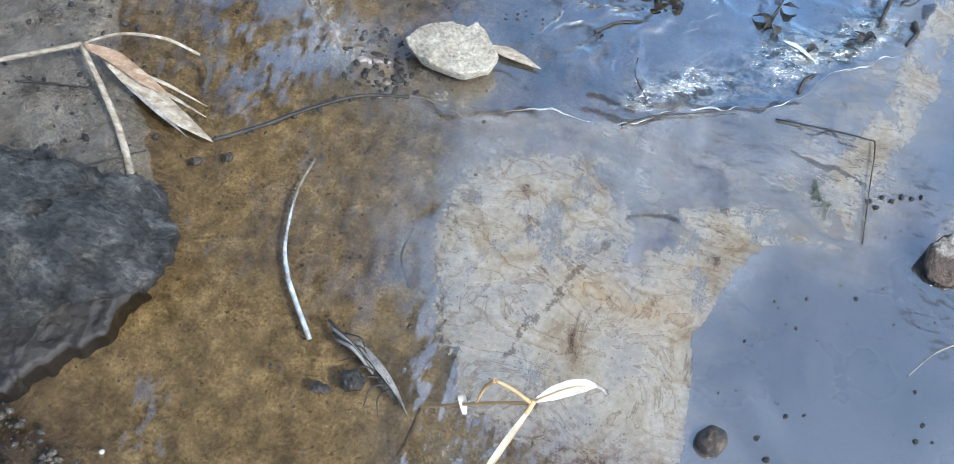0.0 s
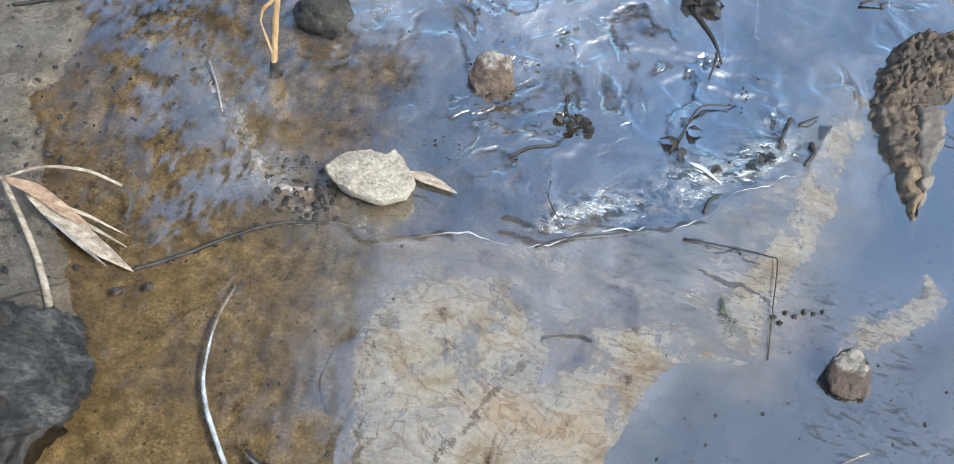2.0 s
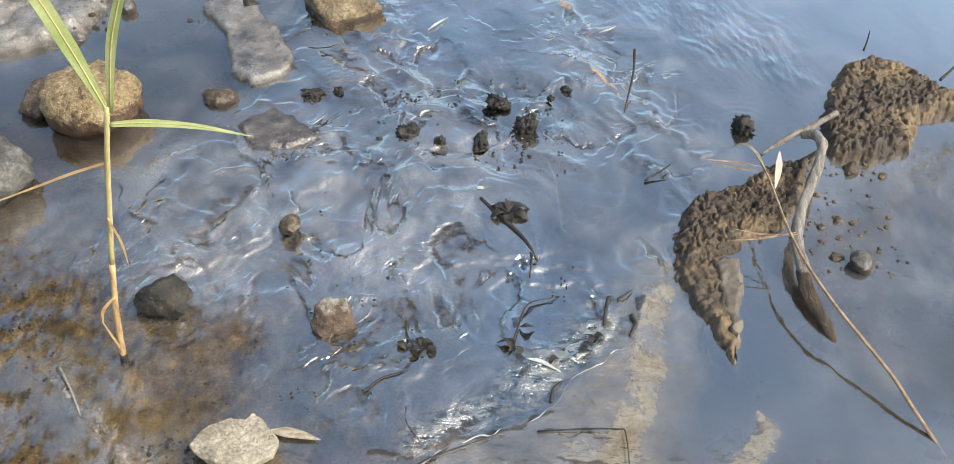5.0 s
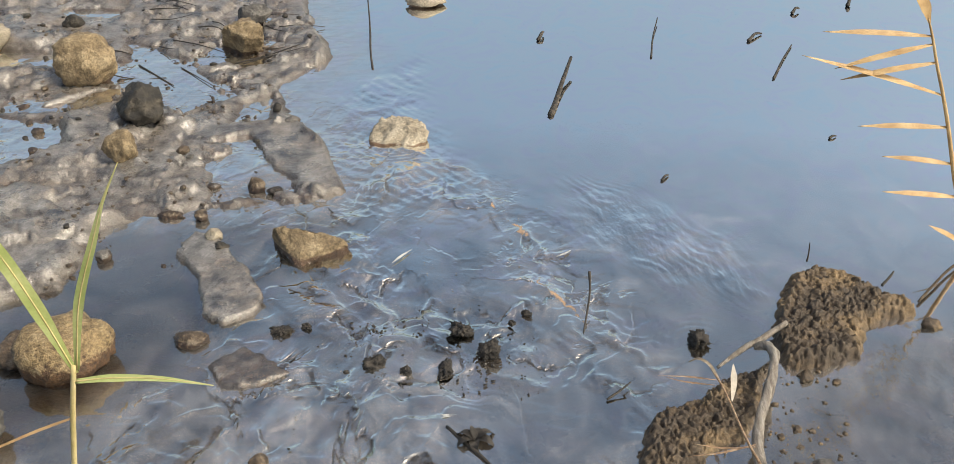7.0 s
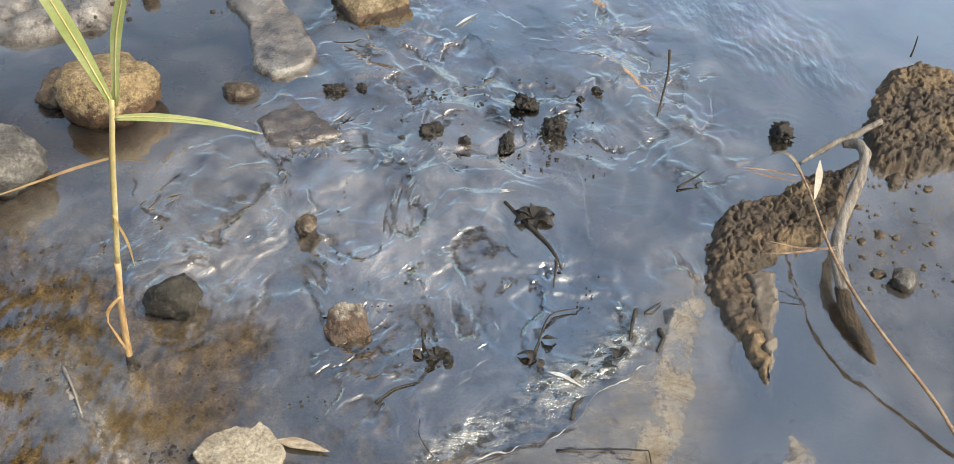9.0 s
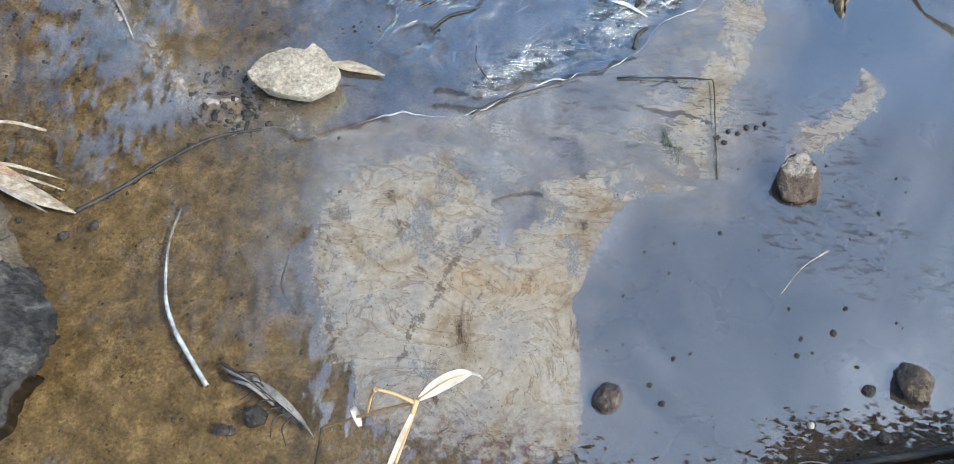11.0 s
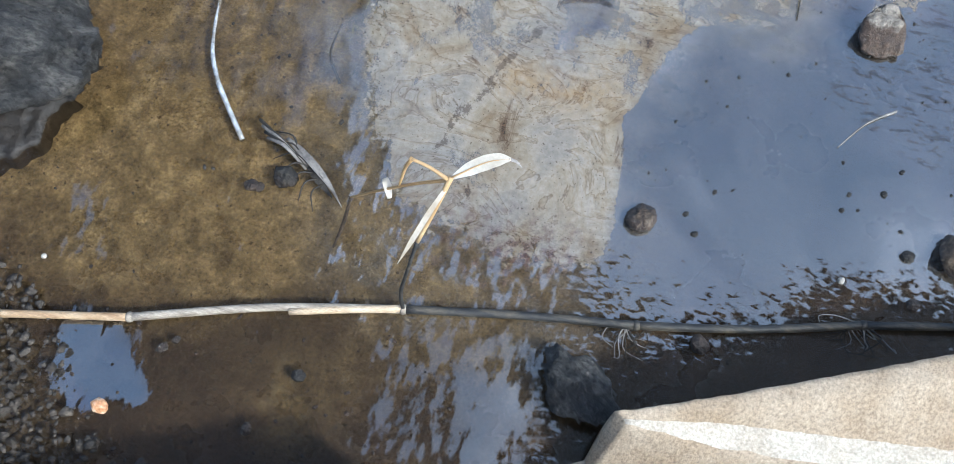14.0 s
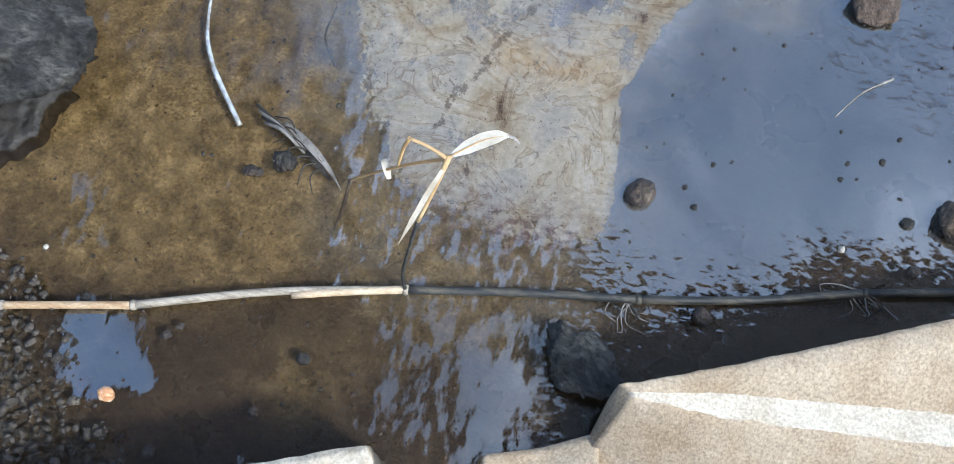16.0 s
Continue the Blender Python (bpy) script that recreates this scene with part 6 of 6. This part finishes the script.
                      ([(0.60, 3.62, 0.004), (0.64, 3.64, 0.006), (0.67, 3.67, 0.004)], 0.012, "silvery narrow leaf floating on the film"),
                      ([(-0.10, 3.62, 0.004), (-0.06, 3.67, 0.006), (-0.02, 3.72, 0.004)], 0.014, "silvery narrow leaf floating on the film")):
    tagged(part("floating_leaf", blade(pts, [0.002, w, w * 0.8, 0.002], (0, 0, 1), 0.3, 10), M_leaf_silver), label, "leaf")
litter = holder("leaf_litter", "black rotting leaf and twig caught in the stream", "leaf litter")
part("twig", tube([(0.14, 2.60, 0.01), (0.22, 2.49, 0.018), (0.29, 2.40, 0.012), (0.325, 2.32, 0.004)], [0.006, 0.007, 0.006, 0.004], 14, 6, 0.3), M_twig, litter)
for k in range(6):
    a = 0.5 + k * 1.05
    part("rotting_leaf", blade([(0.235, 2.53, 0.012), (0.235 + 0.04 * math.cos(a), 2.53 + 0.035 * math.sin(a), 0.028), (0.235 + 0.075 * math.cos(a), 2.53 + 0.06 * math.sin(a), 0.006)], [0.01, 0.04, 0.03, 0.006], (0.3 * math.sin(k), 0.2, 1), 0.4, 9), M_clod, litter)
for label, places in (("black rotten leaves caught in the film", [(-0.051, 1.957), (-0.02, 1.965), (0.015, 1.983), (-0.071, 1.988), (0.0, 1.94)]),
                      ("black and grey scraps at the scum's edge", [(0.38, 1.93), (0.437, 1.967), (0.47, 1.99), (0.514, 2.019)]),
                      ("dark rotten leaves caught in the film", [(0.24, 1.97), (0.255, 2.0), (0.27, 2.05), (0.26, 1.94)])):
    scraps = holder("rotten_leaves", label, "leaf litter")
    for k, (x, y) in enumerate(places):
        a = 1.7 * k + x * 9
        part("rotten_leaf", blade([(x, y, 0.003), (x + 0.018 * math.cos(a), y + 0.018 * math.sin(a), 0.014), (x + 0.042 * math.cos(a + 0.5), y + 0.036 * math.sin(a + 0.5), 0.003)], [0.006, 0.024, 0.018, 0.003], (0.4 * math.sin(a), 0.2, 1), 0.4, 9), M_clod, scraps)
litter = holder("stream_debris", "grey twigs and torn leaf caught by small stones", "debris")
for k in range(4):
    part("twig", tube([(-0.50 + k * 0.01, 0.845 - k * 0.012, 0.012), (-0.44 + k * 0.006, 0.81 - k * 0.006, 0.02 + 0.004 * k), (-0.37, 0.775 - k * 0.004, 0.01)], [0.004, 0.0045, 0.003], 10, 6, 0.2, 1, k), M_root if k % 2 else M_twig, litter)
part("torn_leaf", blade([(-0.43, 0.82, 0.012), (-0.375, 0.785, 0.018), (-0.32, 0.745, 0.012), (-0.275, 0.705, 0.003)], [0.006, 0.017, 0.020, 0.014, 0.002], (0.2, -0.3, 1), 0.45, 14, 0.0008, 0.09), M_root, litter, "torn grey leaf")
part("leaf_scrap", blade([(-0.37, 0.77, 0.008), (-0.34, 0.75, 0.012), (-0.30, 0.72, 0.004)], [0.006, 0.020, 0.004], (-0.3, 0.1, 1), 0.4, 10, 0.0008, -0.05), M_clod, litter, "dark scrap of leaf")
for k in range(7):
    a = 2.2 + 0.35 * k
    part("rootlet", tube([(-0.40 + 0.012 * k, 0.80 - 0.01 * k, 0.01), (-0.40 + 0.012 * k + 0.03 * math.cos(a), 0.80 - 0.01 * k + 0.03 * math.sin(a), 0.022), (-0.40 + 0.012 * k + 0.07 * math.cos(a + 0.4), 0.80 - 0.01 * k + 0.06 * math.sin(a + 0.4), 0.004)], [0.0022, 0.002, 0.001], 9, 5, 0.3, 1, k), M_twig, litter)
for pts, r, label in [
        ([(0.313, 1.682, 0.004), (0.43, 1.690, 0.008), (0.53, 1.690, 0.012), (0.550, 1.675, 0.012), (0.552, 1.55, 0.010), (0.557, 1.405, 0.004)], 0.0024, "thin dark bent twig lying on the scum"),
        ([(-0.036, 1.537, 0.01), (0.029, 1.587, 0.01), (0.131, 1.633, 0.01), (0.22, 1.673, 0.01)], 0.0026, "thin dark stem lying along the scum rim"),
        ([(0.71, 3.36, 0.10), (0.70, 3.26, 0.06), (0.655, 3.08, -0.01)], 0.006, "dark twig standing out of the film"),
        ([(1.60, 3.42, 0.07), (1.602, 3.42, 0.11), (1.60, 3.42, 0.16)], 0.004, "short dark twig stuck in the mud heap"),
        ([(1.83, 3.22, 0.08), (1.87, 3.25, 0.10), (1.89, 3.27, 0.11)], 0.006, "short dark twig stuck in the mud heap"),
        ([(0.70, 2.71, 0.006), (0.75, 2.74, 0.02), (0.79, 2.77, 0.03)], 0.005, "short dark twig at the mud heap's foot"),
        ([(0.69, 5.0, 0.004), (0.78, 5.35, 0.03), (0.86, 5.62, 0.08)], 0.018, "dark stub of a stick in open water"),
        ([(-0.33, 5.75, 0.004), (-0.36, 6.0, 0.006), (-0.40, 6.5, 0.03), (-0.45, 7.0, 0.08)], 0.008, "thin dark stick reaching over open water"),
        ([(1.36, 5.75, 0.004), (1.42, 6.05, 0.01), (1.50, 6.35, 0.03)], 0.007, "thin dark stick in open water"),
        ([(2.0, 5.37, 0.004), (2.11, 5.6, 0.01), (2.24, 5.85, 0.01)], 0.008, "thin dark stick in open water"),
        ([(2.0, 5.95, 0.006), (2.06, 6.03, 0.02), (2.11, 6.06, 0.008)], 0.012, "short dark stick in open water"),
        ([(0.70, 6.1, 0.006), (0.725, 6.15, 0.03), (0.74, 6.2, 0.02)], 0.014, "short dark stick in open water"),
        ([(2.40, 6.40, 0.006), (2.43, 6.43, 0.03), (2.46, 6.45, 0.02)], 0.012, "short dark stick in open water"),
        ([(2.80, 6.5, 0.006), (2.82, 6.53, 0.04), (2.84, 6.56, 0.03)], 0.014, "short dark stick in open water"),
        ([(1.16, 4.24, 0.004), (1.18, 4.27, 0.012), (1.20, 4.29, 0.006)], 0.008, "small dark stick in open water"),
        ([(2.08, 4.61, 0.004), (2.10, 4.62, 0.012), (2.12, 4.63, 0.006)], 0.008, "small dark stick in open water"),
        ([(-1.04, 1.86, 0.01), (-0.98, 1.78, 0.018), (-0.93, 1.70, 0.008)], 0.005, "grey twig lying in shallow water"),
        ([(-1.62, 1.86, 0.03), (-1.50, 1.93, 0.035), (-1.40, 2.02, 0.03)], 0.006, "dark twig lying on the mud bank"),
        ([(-1.42, 1.17, 0.035), (-1.33, 1.19, 0.038), (-1.24, 1.21, 0.036)], 0.003, "thin dark twig lying on the mud bank"),
        ([(-1.16, 1.00, 0.04), (-1.09, 1.05, 0.045), (-1.04, 1.09, 0.04)], 0.003, "thin dark twig lying on the mud bank"),
        ([(0.80, 1.24, 0.002), (0.74, 1.19, 0.004), (0.69, 1.12, 0.002)], 0.003, "thin grey twig in still water"),
        ([(0.236, 1.954, 0.004), (0.26, 2.031, 0.007), (0.292, 2.134, 0.006), (0.371, 2.167, 0.004)], 0.004, "black bent stem lying on the film"),
        ([(0.30, 2.36, 0.004), (0.308, 2.329, 0.012), (0.30, 2.254, 0.004)], 0.006, "black stem lying on the film"),
        ([(0.564, 2.163, 0.003), (0.59, 2.18, 0.012), (0.611, 2.201, 0.008)], 0.004, "short dark twig on the film"),
        ([(0.602, 2.10, 0.004), (0.61, 2.064, 0.010), (0.59, 2.02, 0.004)], 0.009, "short brown stub at the scum's edge"),
        ([(0.539, 2.173, 0.003), (0.525, 2.11, 0.010), (0.516, 2.058, 0.003)], 0.007, "short brown stub at the scum's edge"),
        ([(-0.169, 1.801, 0.002), (-0.122, 1.848, 0.005), (-0.048, 1.88, 0.003)], 0.0035, "thin dark stem lying on the film"),
        ([(-0.046, 1.754, 0.001), (-0.040, 1.70, 0.004), (0.005, 1.637, 0.002)], 0.003, "thin dark stem lying on the film"),
        ([(0.353, 1.78, 0.003), (0.36, 1.82, 0.008), (0.385, 1.851, 0.004)], 0.006, "short brown stub at the scum's edge"),
        ([(-0.07, 2.06, 0.003), (-0.06, 2.0, 0.012), (-0.03, 1.95, 0.004)], 0.004, "short dark twig among rotten leaves"),
        ([(-0.592, 2.69, 0.002), (-0.585, 2.64, 0.03), (-0.58, 2.60, 0.05)], 0.0025, "thin dark twig standing in the film"),
        ([(-0.37, 0.98, -0.004), (-0.41, 1.04, 0.002), (-0.41, 1.12, -0.002)], 0.004, "thin dark stem in clear water"),
        ]:
    twig(pts, r, label, M_twig if "grey" not in label else M_root, "stick" if "stick" in label else "twig", 16, "", "stick" if "stick" in label else "twig")
twig([(-0.93, 1.184, 0.004), (-0.838, 1.256, 0.008), (-0.75, 1.342, 0.006), (-0.65, 1.415, 0.008), (-0.54, 1.452, 0.005)], 0.0055, "dark crusted root lying at the water's edge", M_twig, "root", 40, "", "root", 0.7)
for k, (x, y) in enumerate([(-0.90, 1.21), (-0.86, 1.235), (-0.81, 1.285), (-0.78, 1.31), (-0.73, 1.35), (-0.70, 1.39), (-0.67, 1.40), (-0.62, 1.425), (-0.58, 1.46), (-0.63, 1.50), (-0.60, 1.53), (-0.66, 1.55), (-0.56, 1.49), (-0.53, 1.47)]):
    stone((x, y), (0.016 + 0.009 * (k % 3), 0.012 + 0.004 * (k % 2), 0.012), M_stone_brown if k % 2 else M_clod, "crumb of mud clinging along a thin root", 520 + k, k * 33, 7, 0.6, 0.3, 0.3, group="crumbs along the root", name="mud_clod", category="mud clod", detail=2)
rs = random.Random(21)
for k in range(22):
    x, y = rs.uniform(-2.05, -0.95), rs.uniform(5.6, 7.0)
    a, l = rs.uniform(-0.9, 0.3), rs.uniform(0.15, 0.45)
    ends = [(x + l * u * math.cos(a), y + l * u * math.sin(a)) for u in (0, 0.5, 1)]
    twig([(px, py, lie(px, py) + 0.006) for px, py in ends], rs.uniform(0.003, 0.007),
         "thin dark stem strewn on the mud flat", M_twig, "twig", 8, "stems on the mud flat")
# crumbs strewn over the mud flat
for k in range(45):
    x = rs.uniform(-2.9, -0.75)
    y = rs.uniform(3.6, 6.6)
    size = rs.choice((0.03, 0.035, 0.045, 0.06))
    if x > -1.3 and y < 4.2:
        continue
    ob = stone((x, y, lie(x, y)), (size * rs.uniform(0.8, 1.4), size, size * rs.uniform(0.5, 0.9)), rs.choice((M_stone_grey, M_stone_brown, M_clod, M_clod)),
               "small muddy pebble on the wet mud flat", 300 + k, rs.uniform(0, 180), 7, 0.7, 0.18, 0.35, group="pebbles on the mud flat", name="pebble", category="pebble", detail=2)

# ---------- driftwood and bent cane on the mud heaps ----------
drift = holder("driftwood_branch", "bleached forked branch lying across the mud heaps", "driftwood")
part("limb", tube([(1.25, 2.87, 0.085), (1.285, 2.84, 0.11), (1.288, 2.77, 0.115), (1.235, 2.64, 0.10), (1.17, 2.50, 0.09), (1.13, 2.36, 0.075), (1.135, 2.24, 0.05)],
                  [0.013, 0.017, 0.018, 0.017, 0.017, 0.019, 0.019], 40, 12, 0.45, 1, 3), M_drift, drift)
part("side_limb", tube([(1.10, 2.80, 0.055), (1.20, 2.86, 0.085), (1.29, 2.92, 0.085), (1.40, 3.01, 0.08)], [0.006, 0.010, 0.012, 0.010], 20, 10, 0.4, 1, 6), M_drift, drift)
part("bark_end", tube([(1.135, 2.26, 0.045), (1.14, 2.17, 0.025), (1.17, 2.07, 0.01), (1.20, 1.99, -0.02)], [0.023, 0.025, 0.020, 0.008], 20, 10, 0.35, 0.8, 9), M_bark, drift, "brown bark-covered end")
bent = holder("bent_dry_cane", "thin dry cane leaning from the mud heap into the water", "cane")
part("stem", tube([(1.045, 2.70, 0.145), (1.063, 2.56, 0.155), (1.087, 2.29, 0.15), (1.151, 2.077, 0.13), (1.278, 1.866, 0.07), (1.323, 1.777, 0.04), (1.40, 1.64, -0.02)], [0.0028, 0.0036, 0.0045, 0.005, 0.0055, 0.0055, 0.0055], 34, 8, 0.12), M_husk_brown, bent)
part("top_leaf", blade([(0.985, 2.76, 0.12), (1.015, 2.745, 0.145), (1.045, 2.70, 0.15), (1.06, 2.60, 0.15)], [0.004, 0.010, 0.012, 0.008], (0, -0.4, 1), 0.3), M_leaf_husk, bent)
part("pale_leaf", blade([(1.119, 2.688, 0.165), (1.104, 2.609, 0.15), (1.084, 2.541, 0.13)], [0.003, 0.022, 0.018, 0.004], (-0.3, -0.5, 1), 0.2), M_leaf_pale, bent, "bleached white leaf")
for a, b, c in (((1.06, 2.66, 0.12), (0.97, 2.70, 0.105), (0.875, 2.735, 0.085)), ((1.05, 2.64, 0.115), (0.96, 2.68, 0.10), (0.90, 2.72, 0.09)), ((1.11, 2.33, 0.13), (1.02, 2.36, 0.10), (0.93, 2.40, 0.085)), ((1.11, 2.34, 0.13), (1.0, 2.33, 0.11), (0.90, 2.345, 0.085))):
    part("dry_leaf", blade([a, b, c], [0.003, 0.008, 0.005, 0.001], (0, -0.3, 1), 0.3, 12), M_husk_brown, bent)
twig([(1.98, 3.20, 0.012), (2.08, 3.30, 0.02), (2.22, 3.43, 0.02), (2.5, 3.62, 0.01)], 0.006, "pale brown stick lying past the mud heap", M_bark, "stick", 16, "", "stick", 0.8)

# ---------- green reed ----------
reed = holder("green_reed", "young reed with three green leaves and an orange base", "reed")
part("lower_stem", tube([(-0.870, 1.897, -0.035), (-0.858, 1.897, 0.06), (-0.835, 1.897, 0.22), (-0.800, 1.899, 0.40)], [0.008, 0.010, 0.009, 0.0085], 16, 8, 0.1), M_stem_tan, reed, "orange-brown sheathed lower stem")
part("upper_stem", tube([(-0.800, 1.899, 0.40), (-0.765, 1.90, 0.56), (-0.722, 1.90, 0.75), (-0.682, 1.90, 0.905)], [0.0078, 0.0075, 0.007, 0.0065], 16, 8, 0.05), M_stem_green, reed, "yellow-green upper stem")
part("dark_foot", tube([(-0.872, 1.897, -0.04), (-0.866, 1.897, 0.0), (-0.862, 1.897, 0.03)], [0.011, 0.012, 0.0105], 6, 8, 0.2), M_twig, reed, "blackened foot")
for label, pts, widths, face in (("broad green leaf", [(-0.682, 1.90, 0.88), (-0.718, 1.895, 1.06), (-0.757, 1.89, 1.215), (-0.795, 1.885, 1.32), (-0.85, 1.88, 1.44)], [0.012, 0.036, 0.036, 0.026, 0.003], (0.25, -1, 0.45)),
                                 ("upright green leaf", [(-0.678, 1.90, 0.89), (-0.630, 1.905, 1.075), (-0.56, 1.91, 1.24), (-0.52, 1.91, 1.33), (-0.47, 1.92, 1.42)], [0.012, 0.024, 0.018, 0.007, 0.002], (0.1, -1, 0.45)),
                                 ("narrow green leaf", [(-0.690, 1.90, 0.855), (-0.60, 1.895, 0.865), (-0.48, 1.885, 0.865), (-0.36, 1.875, 0.848)], [0.012, 0.020, 0.013, 0.002], (0, -0.6, 1))):
    leaf = part("leaf", blade(pts, widths, face, 0.12, 24), M_leaf_green, reed, label)
    lift = Vector(face).normalized() * 0.0012
    part("midrib", tube([Vector(p) + lift for p in pts], [0.0022, 0.0018, 0.0012, 0.0005], 20, 6), M_stem_green, leaf, "pale yellow midrib")
part("dry_side_leaf", blade([(-0.715, 1.90, 0.745), (-0.82, 1.895, 0.707), (-0.92, 1.89, 0.665), (-1.08, 1.88, 0.60)], [0.006, 0.008, 0.006, 0.002], (0, -0.6, 1), 0.3), M_leaf_dry, reed, "dry narrow side leaf")
part("sheath_flap", blade([(-0.765, 1.89, 0.57), (-0.748, 1.885, 0.49), (-0.748, 1.88, 0.41)], [0.006, 0.008, 0.002], (0, -1, 0.3), 0.3, 10), M_stem_orange, reed)
part("sheath_flap", blade([(-0.82, 1.89, 0.28), (-0.862, 1.885, 0.23), (-0.875, 1.88, 0.18)], [0.006, 0.010, 0.002], (0, -1, 0.3), 0.3, 10), M_stem_orange, reed)
part("sheath_flap", blade([(-0.875, 1.88, 0.19), (-0.865, 1.885, 0.12), (-0.855, 1.89, 0.05)], [0.003, 0.009, 0.006], (0, -1, 0.3), 0.3, 10), M_stem_orange, reed)

# ---------- dry reed beside the outlet ----------
dry_reed = holder("dry_reed", "tall dry reed with tan leaves pointing one way", "reed")
part("stem", tube([(2.318, 3.5, -0.06), (2.285, 3.5, 0.038), (2.215, 3.5, 0.248), (2.163, 3.5, 0.386), (2.093, 3.5, 0.601), (2.04, 3.5, 0.748), (1.992, 3.5, 0.869), (1.95, 3.5, 0.985), (1.92, 3.5, 1.057)],
                  [0.010, 0.010, 0.009, 0.009, 0.008, 0.007, 0.006, 0.005, 0.003], 44, 8, 0.05), M_leaf_dry, dry_reed)
for a, c in (((1.945, 3.5, 0.986), (1.546, 3.5, 1.02)),
             ((1.957, 3.5, 0.954), (1.612, 3.5, 0.874)),
             ((1.987, 3.5, 0.882), (1.64, 3.5, 0.828)),
             ((2.035, 3.5, 0.749), (1.483, 3.5, 0.932)),
             ((2.085, 3.5, 0.612), (1.738, 3.5, 0.633)),
             ((2.142, 3.5, 0.449), (1.854, 3.5, 0.498)),
             ((2.202, 3.5, 0.296), (1.884, 3.5, 0.337)),
             ((2.274, 3.5, 0.065), (2.105, 3.5, 0.17))):
    mid = ((a[0] + c[0]) / 2, 3.49, (a[2] + c[2]) / 2 + 0.008)
    part("leaf", blade([a, mid, c], [0.010, 0.026, 0.024, 0.002], (0, -0.6, 1), 0.3, 14), M_leaf_dry, dry_reed)
part("leaf", blade([(1.929, 3.5, 1.037), (1.902, 3.5, 1.098), (1.868, 3.5, 1.149), (1.83, 3.5, 1.208)], [0.008, 0.040, 0.036, 0.006], (0, -1, 0.3), 0.2, 14), M_leaf_dry, dry_reed)

# ---------- floating bits and grit ----------
def crumbs(name, label, material, seed, count, box, sizes, flatness, keep, lift=0.0):
    """Many tiny irregular bits strewn over a stretch of the stream, as one object."""
    rs = np.random.RandomState(seed)
    ball = bmesh.new()
    bmesh.ops.create_icosphere(ball, subdivisions=1, radius=1)
    corners, sides = [tuple(v.co) for v in ball.verts], [tuple(v.index for v in f.verts) for f in ball.faces]
    ball.free()
    verts, faces, done = [], [], 0
    while done < count:
        x, y = rs.uniform(box[0], box[2]), rs.uniform(box[1], box[3])
        if not keep(x, y):
            continue
        done += 1
        z, size, turn = lie(x, y) + lift, sizes[0] + (sizes[1] - sizes[0]) * rs.uniform(0, 1) ** 2, rs.uniform(0, math.pi)
        long = rs.uniform(0.7, 1.7)
        n = len(verts)
        for ax, ay, az in corners:
            j = rs.uniform(0.65, 1.25)
            px, py = ax * long * size * j, ay * size * j
            verts.append((x + px * math.cos(turn) - py * math.sin(turn), y + px * math.sin(turn) + py * math.cos(turn), z + az * size * flatness * j))
        faces += [tuple(n + k for k in f) for f in sides]
    me = bpy.data.meshes.new(name)
    me.from_pydata(verts, [], faces)
    me.polygons.foreach_set("use_smooth", np.ones(len(faces), bool))
    me.materials.append(material)
    return tagged(new(name, me), label, "litter", "", "stuff")


def on_shoal(x, y):
    return float(noise.noise(Vector((x * 3, y * 3, 4)))) > 0.05


def on_shore(x, y):
    return float(outline(CRUMBS, np.array([x]), np.array([y]))[0]) < 0.03


def anywhere(x, y):
    return True


crumbs("heap_crumbs", "brown crumbs of mud strewn beside the mud heap", M_mound, 19, 90, (1.16, 2.25, 1.50, 2.85), (0.003, 0.012), 0.6, anywhere)
crumbs("clod_bits", "black bits of weed strewn round the clods", M_clod, 20, 120, (-0.25, 2.75, 0.5, 3.3), (0.002, 0.009), 0.6, on_shoal)
crumbs("ridge_bits", "black bits caught between the mud ridge and the flat stone", M_clod, 22, 90, (-0.74, 1.44, -0.54, 1.64), (0.003, 0.012), 0.6, anywhere)
crumbs("floating_specks", "dark specks and rotten bits floating on the film", M_clod, 11, 110, (-0.4, 1.8, 0.45, 3.3), (0.002, 0.006), 0.6, on_shoal)
crumbs("floating_flecks", "pale flecks floating on the film", M_root, 12, 90, (-0.5, 2.0, 0.6, 4.2), (0.0015, 0.004), 0.4, on_shoal)
crumbs("water_specks", "dark specks on the still water", M_clod, 13, 60, (0.3, 0.80, 1.0, 1.5), (0.0015, 0.005), 0.6, anywhere)
crumbs("bank_grit", "dark grit and bits on the mud bank", M_clod, 14, 220, (-1.9, 1.0, -1.05, 2.2), (0.003, 0.010), 0.6, anywhere)
crumbs("bed_litter", "small dark bits scattered in the clear shallows", M_twig, 15, 150, (-1.25, 0.55, -0.3, 1.9), (0.002, 0.006), 0.5, anywhere)
crumbs("flat_grit", "dark grit and crumbs on the mud flat", M_stone_brown, 16, 500, (-2.9, 3.5, -0.9, 6.6), (0.004, 0.014), 0.7, on_shoal)
crumbs("shore_gravel", "dark wet gravel and crumbs of mud at the water's edge", M_crumbs, 17, 900, (-1.1, -0.1, -0.5, 0.5), (0.002, 0.010), 0.6, on_shore, 0.018)
crumbs("shore_bits", "dark brown bits scattered in the dark water", M_stone_brown, 18, 70, (-0.75, 0.12, 0.1, 0.48), (0.002, 0.006), 0.6, anywhere)
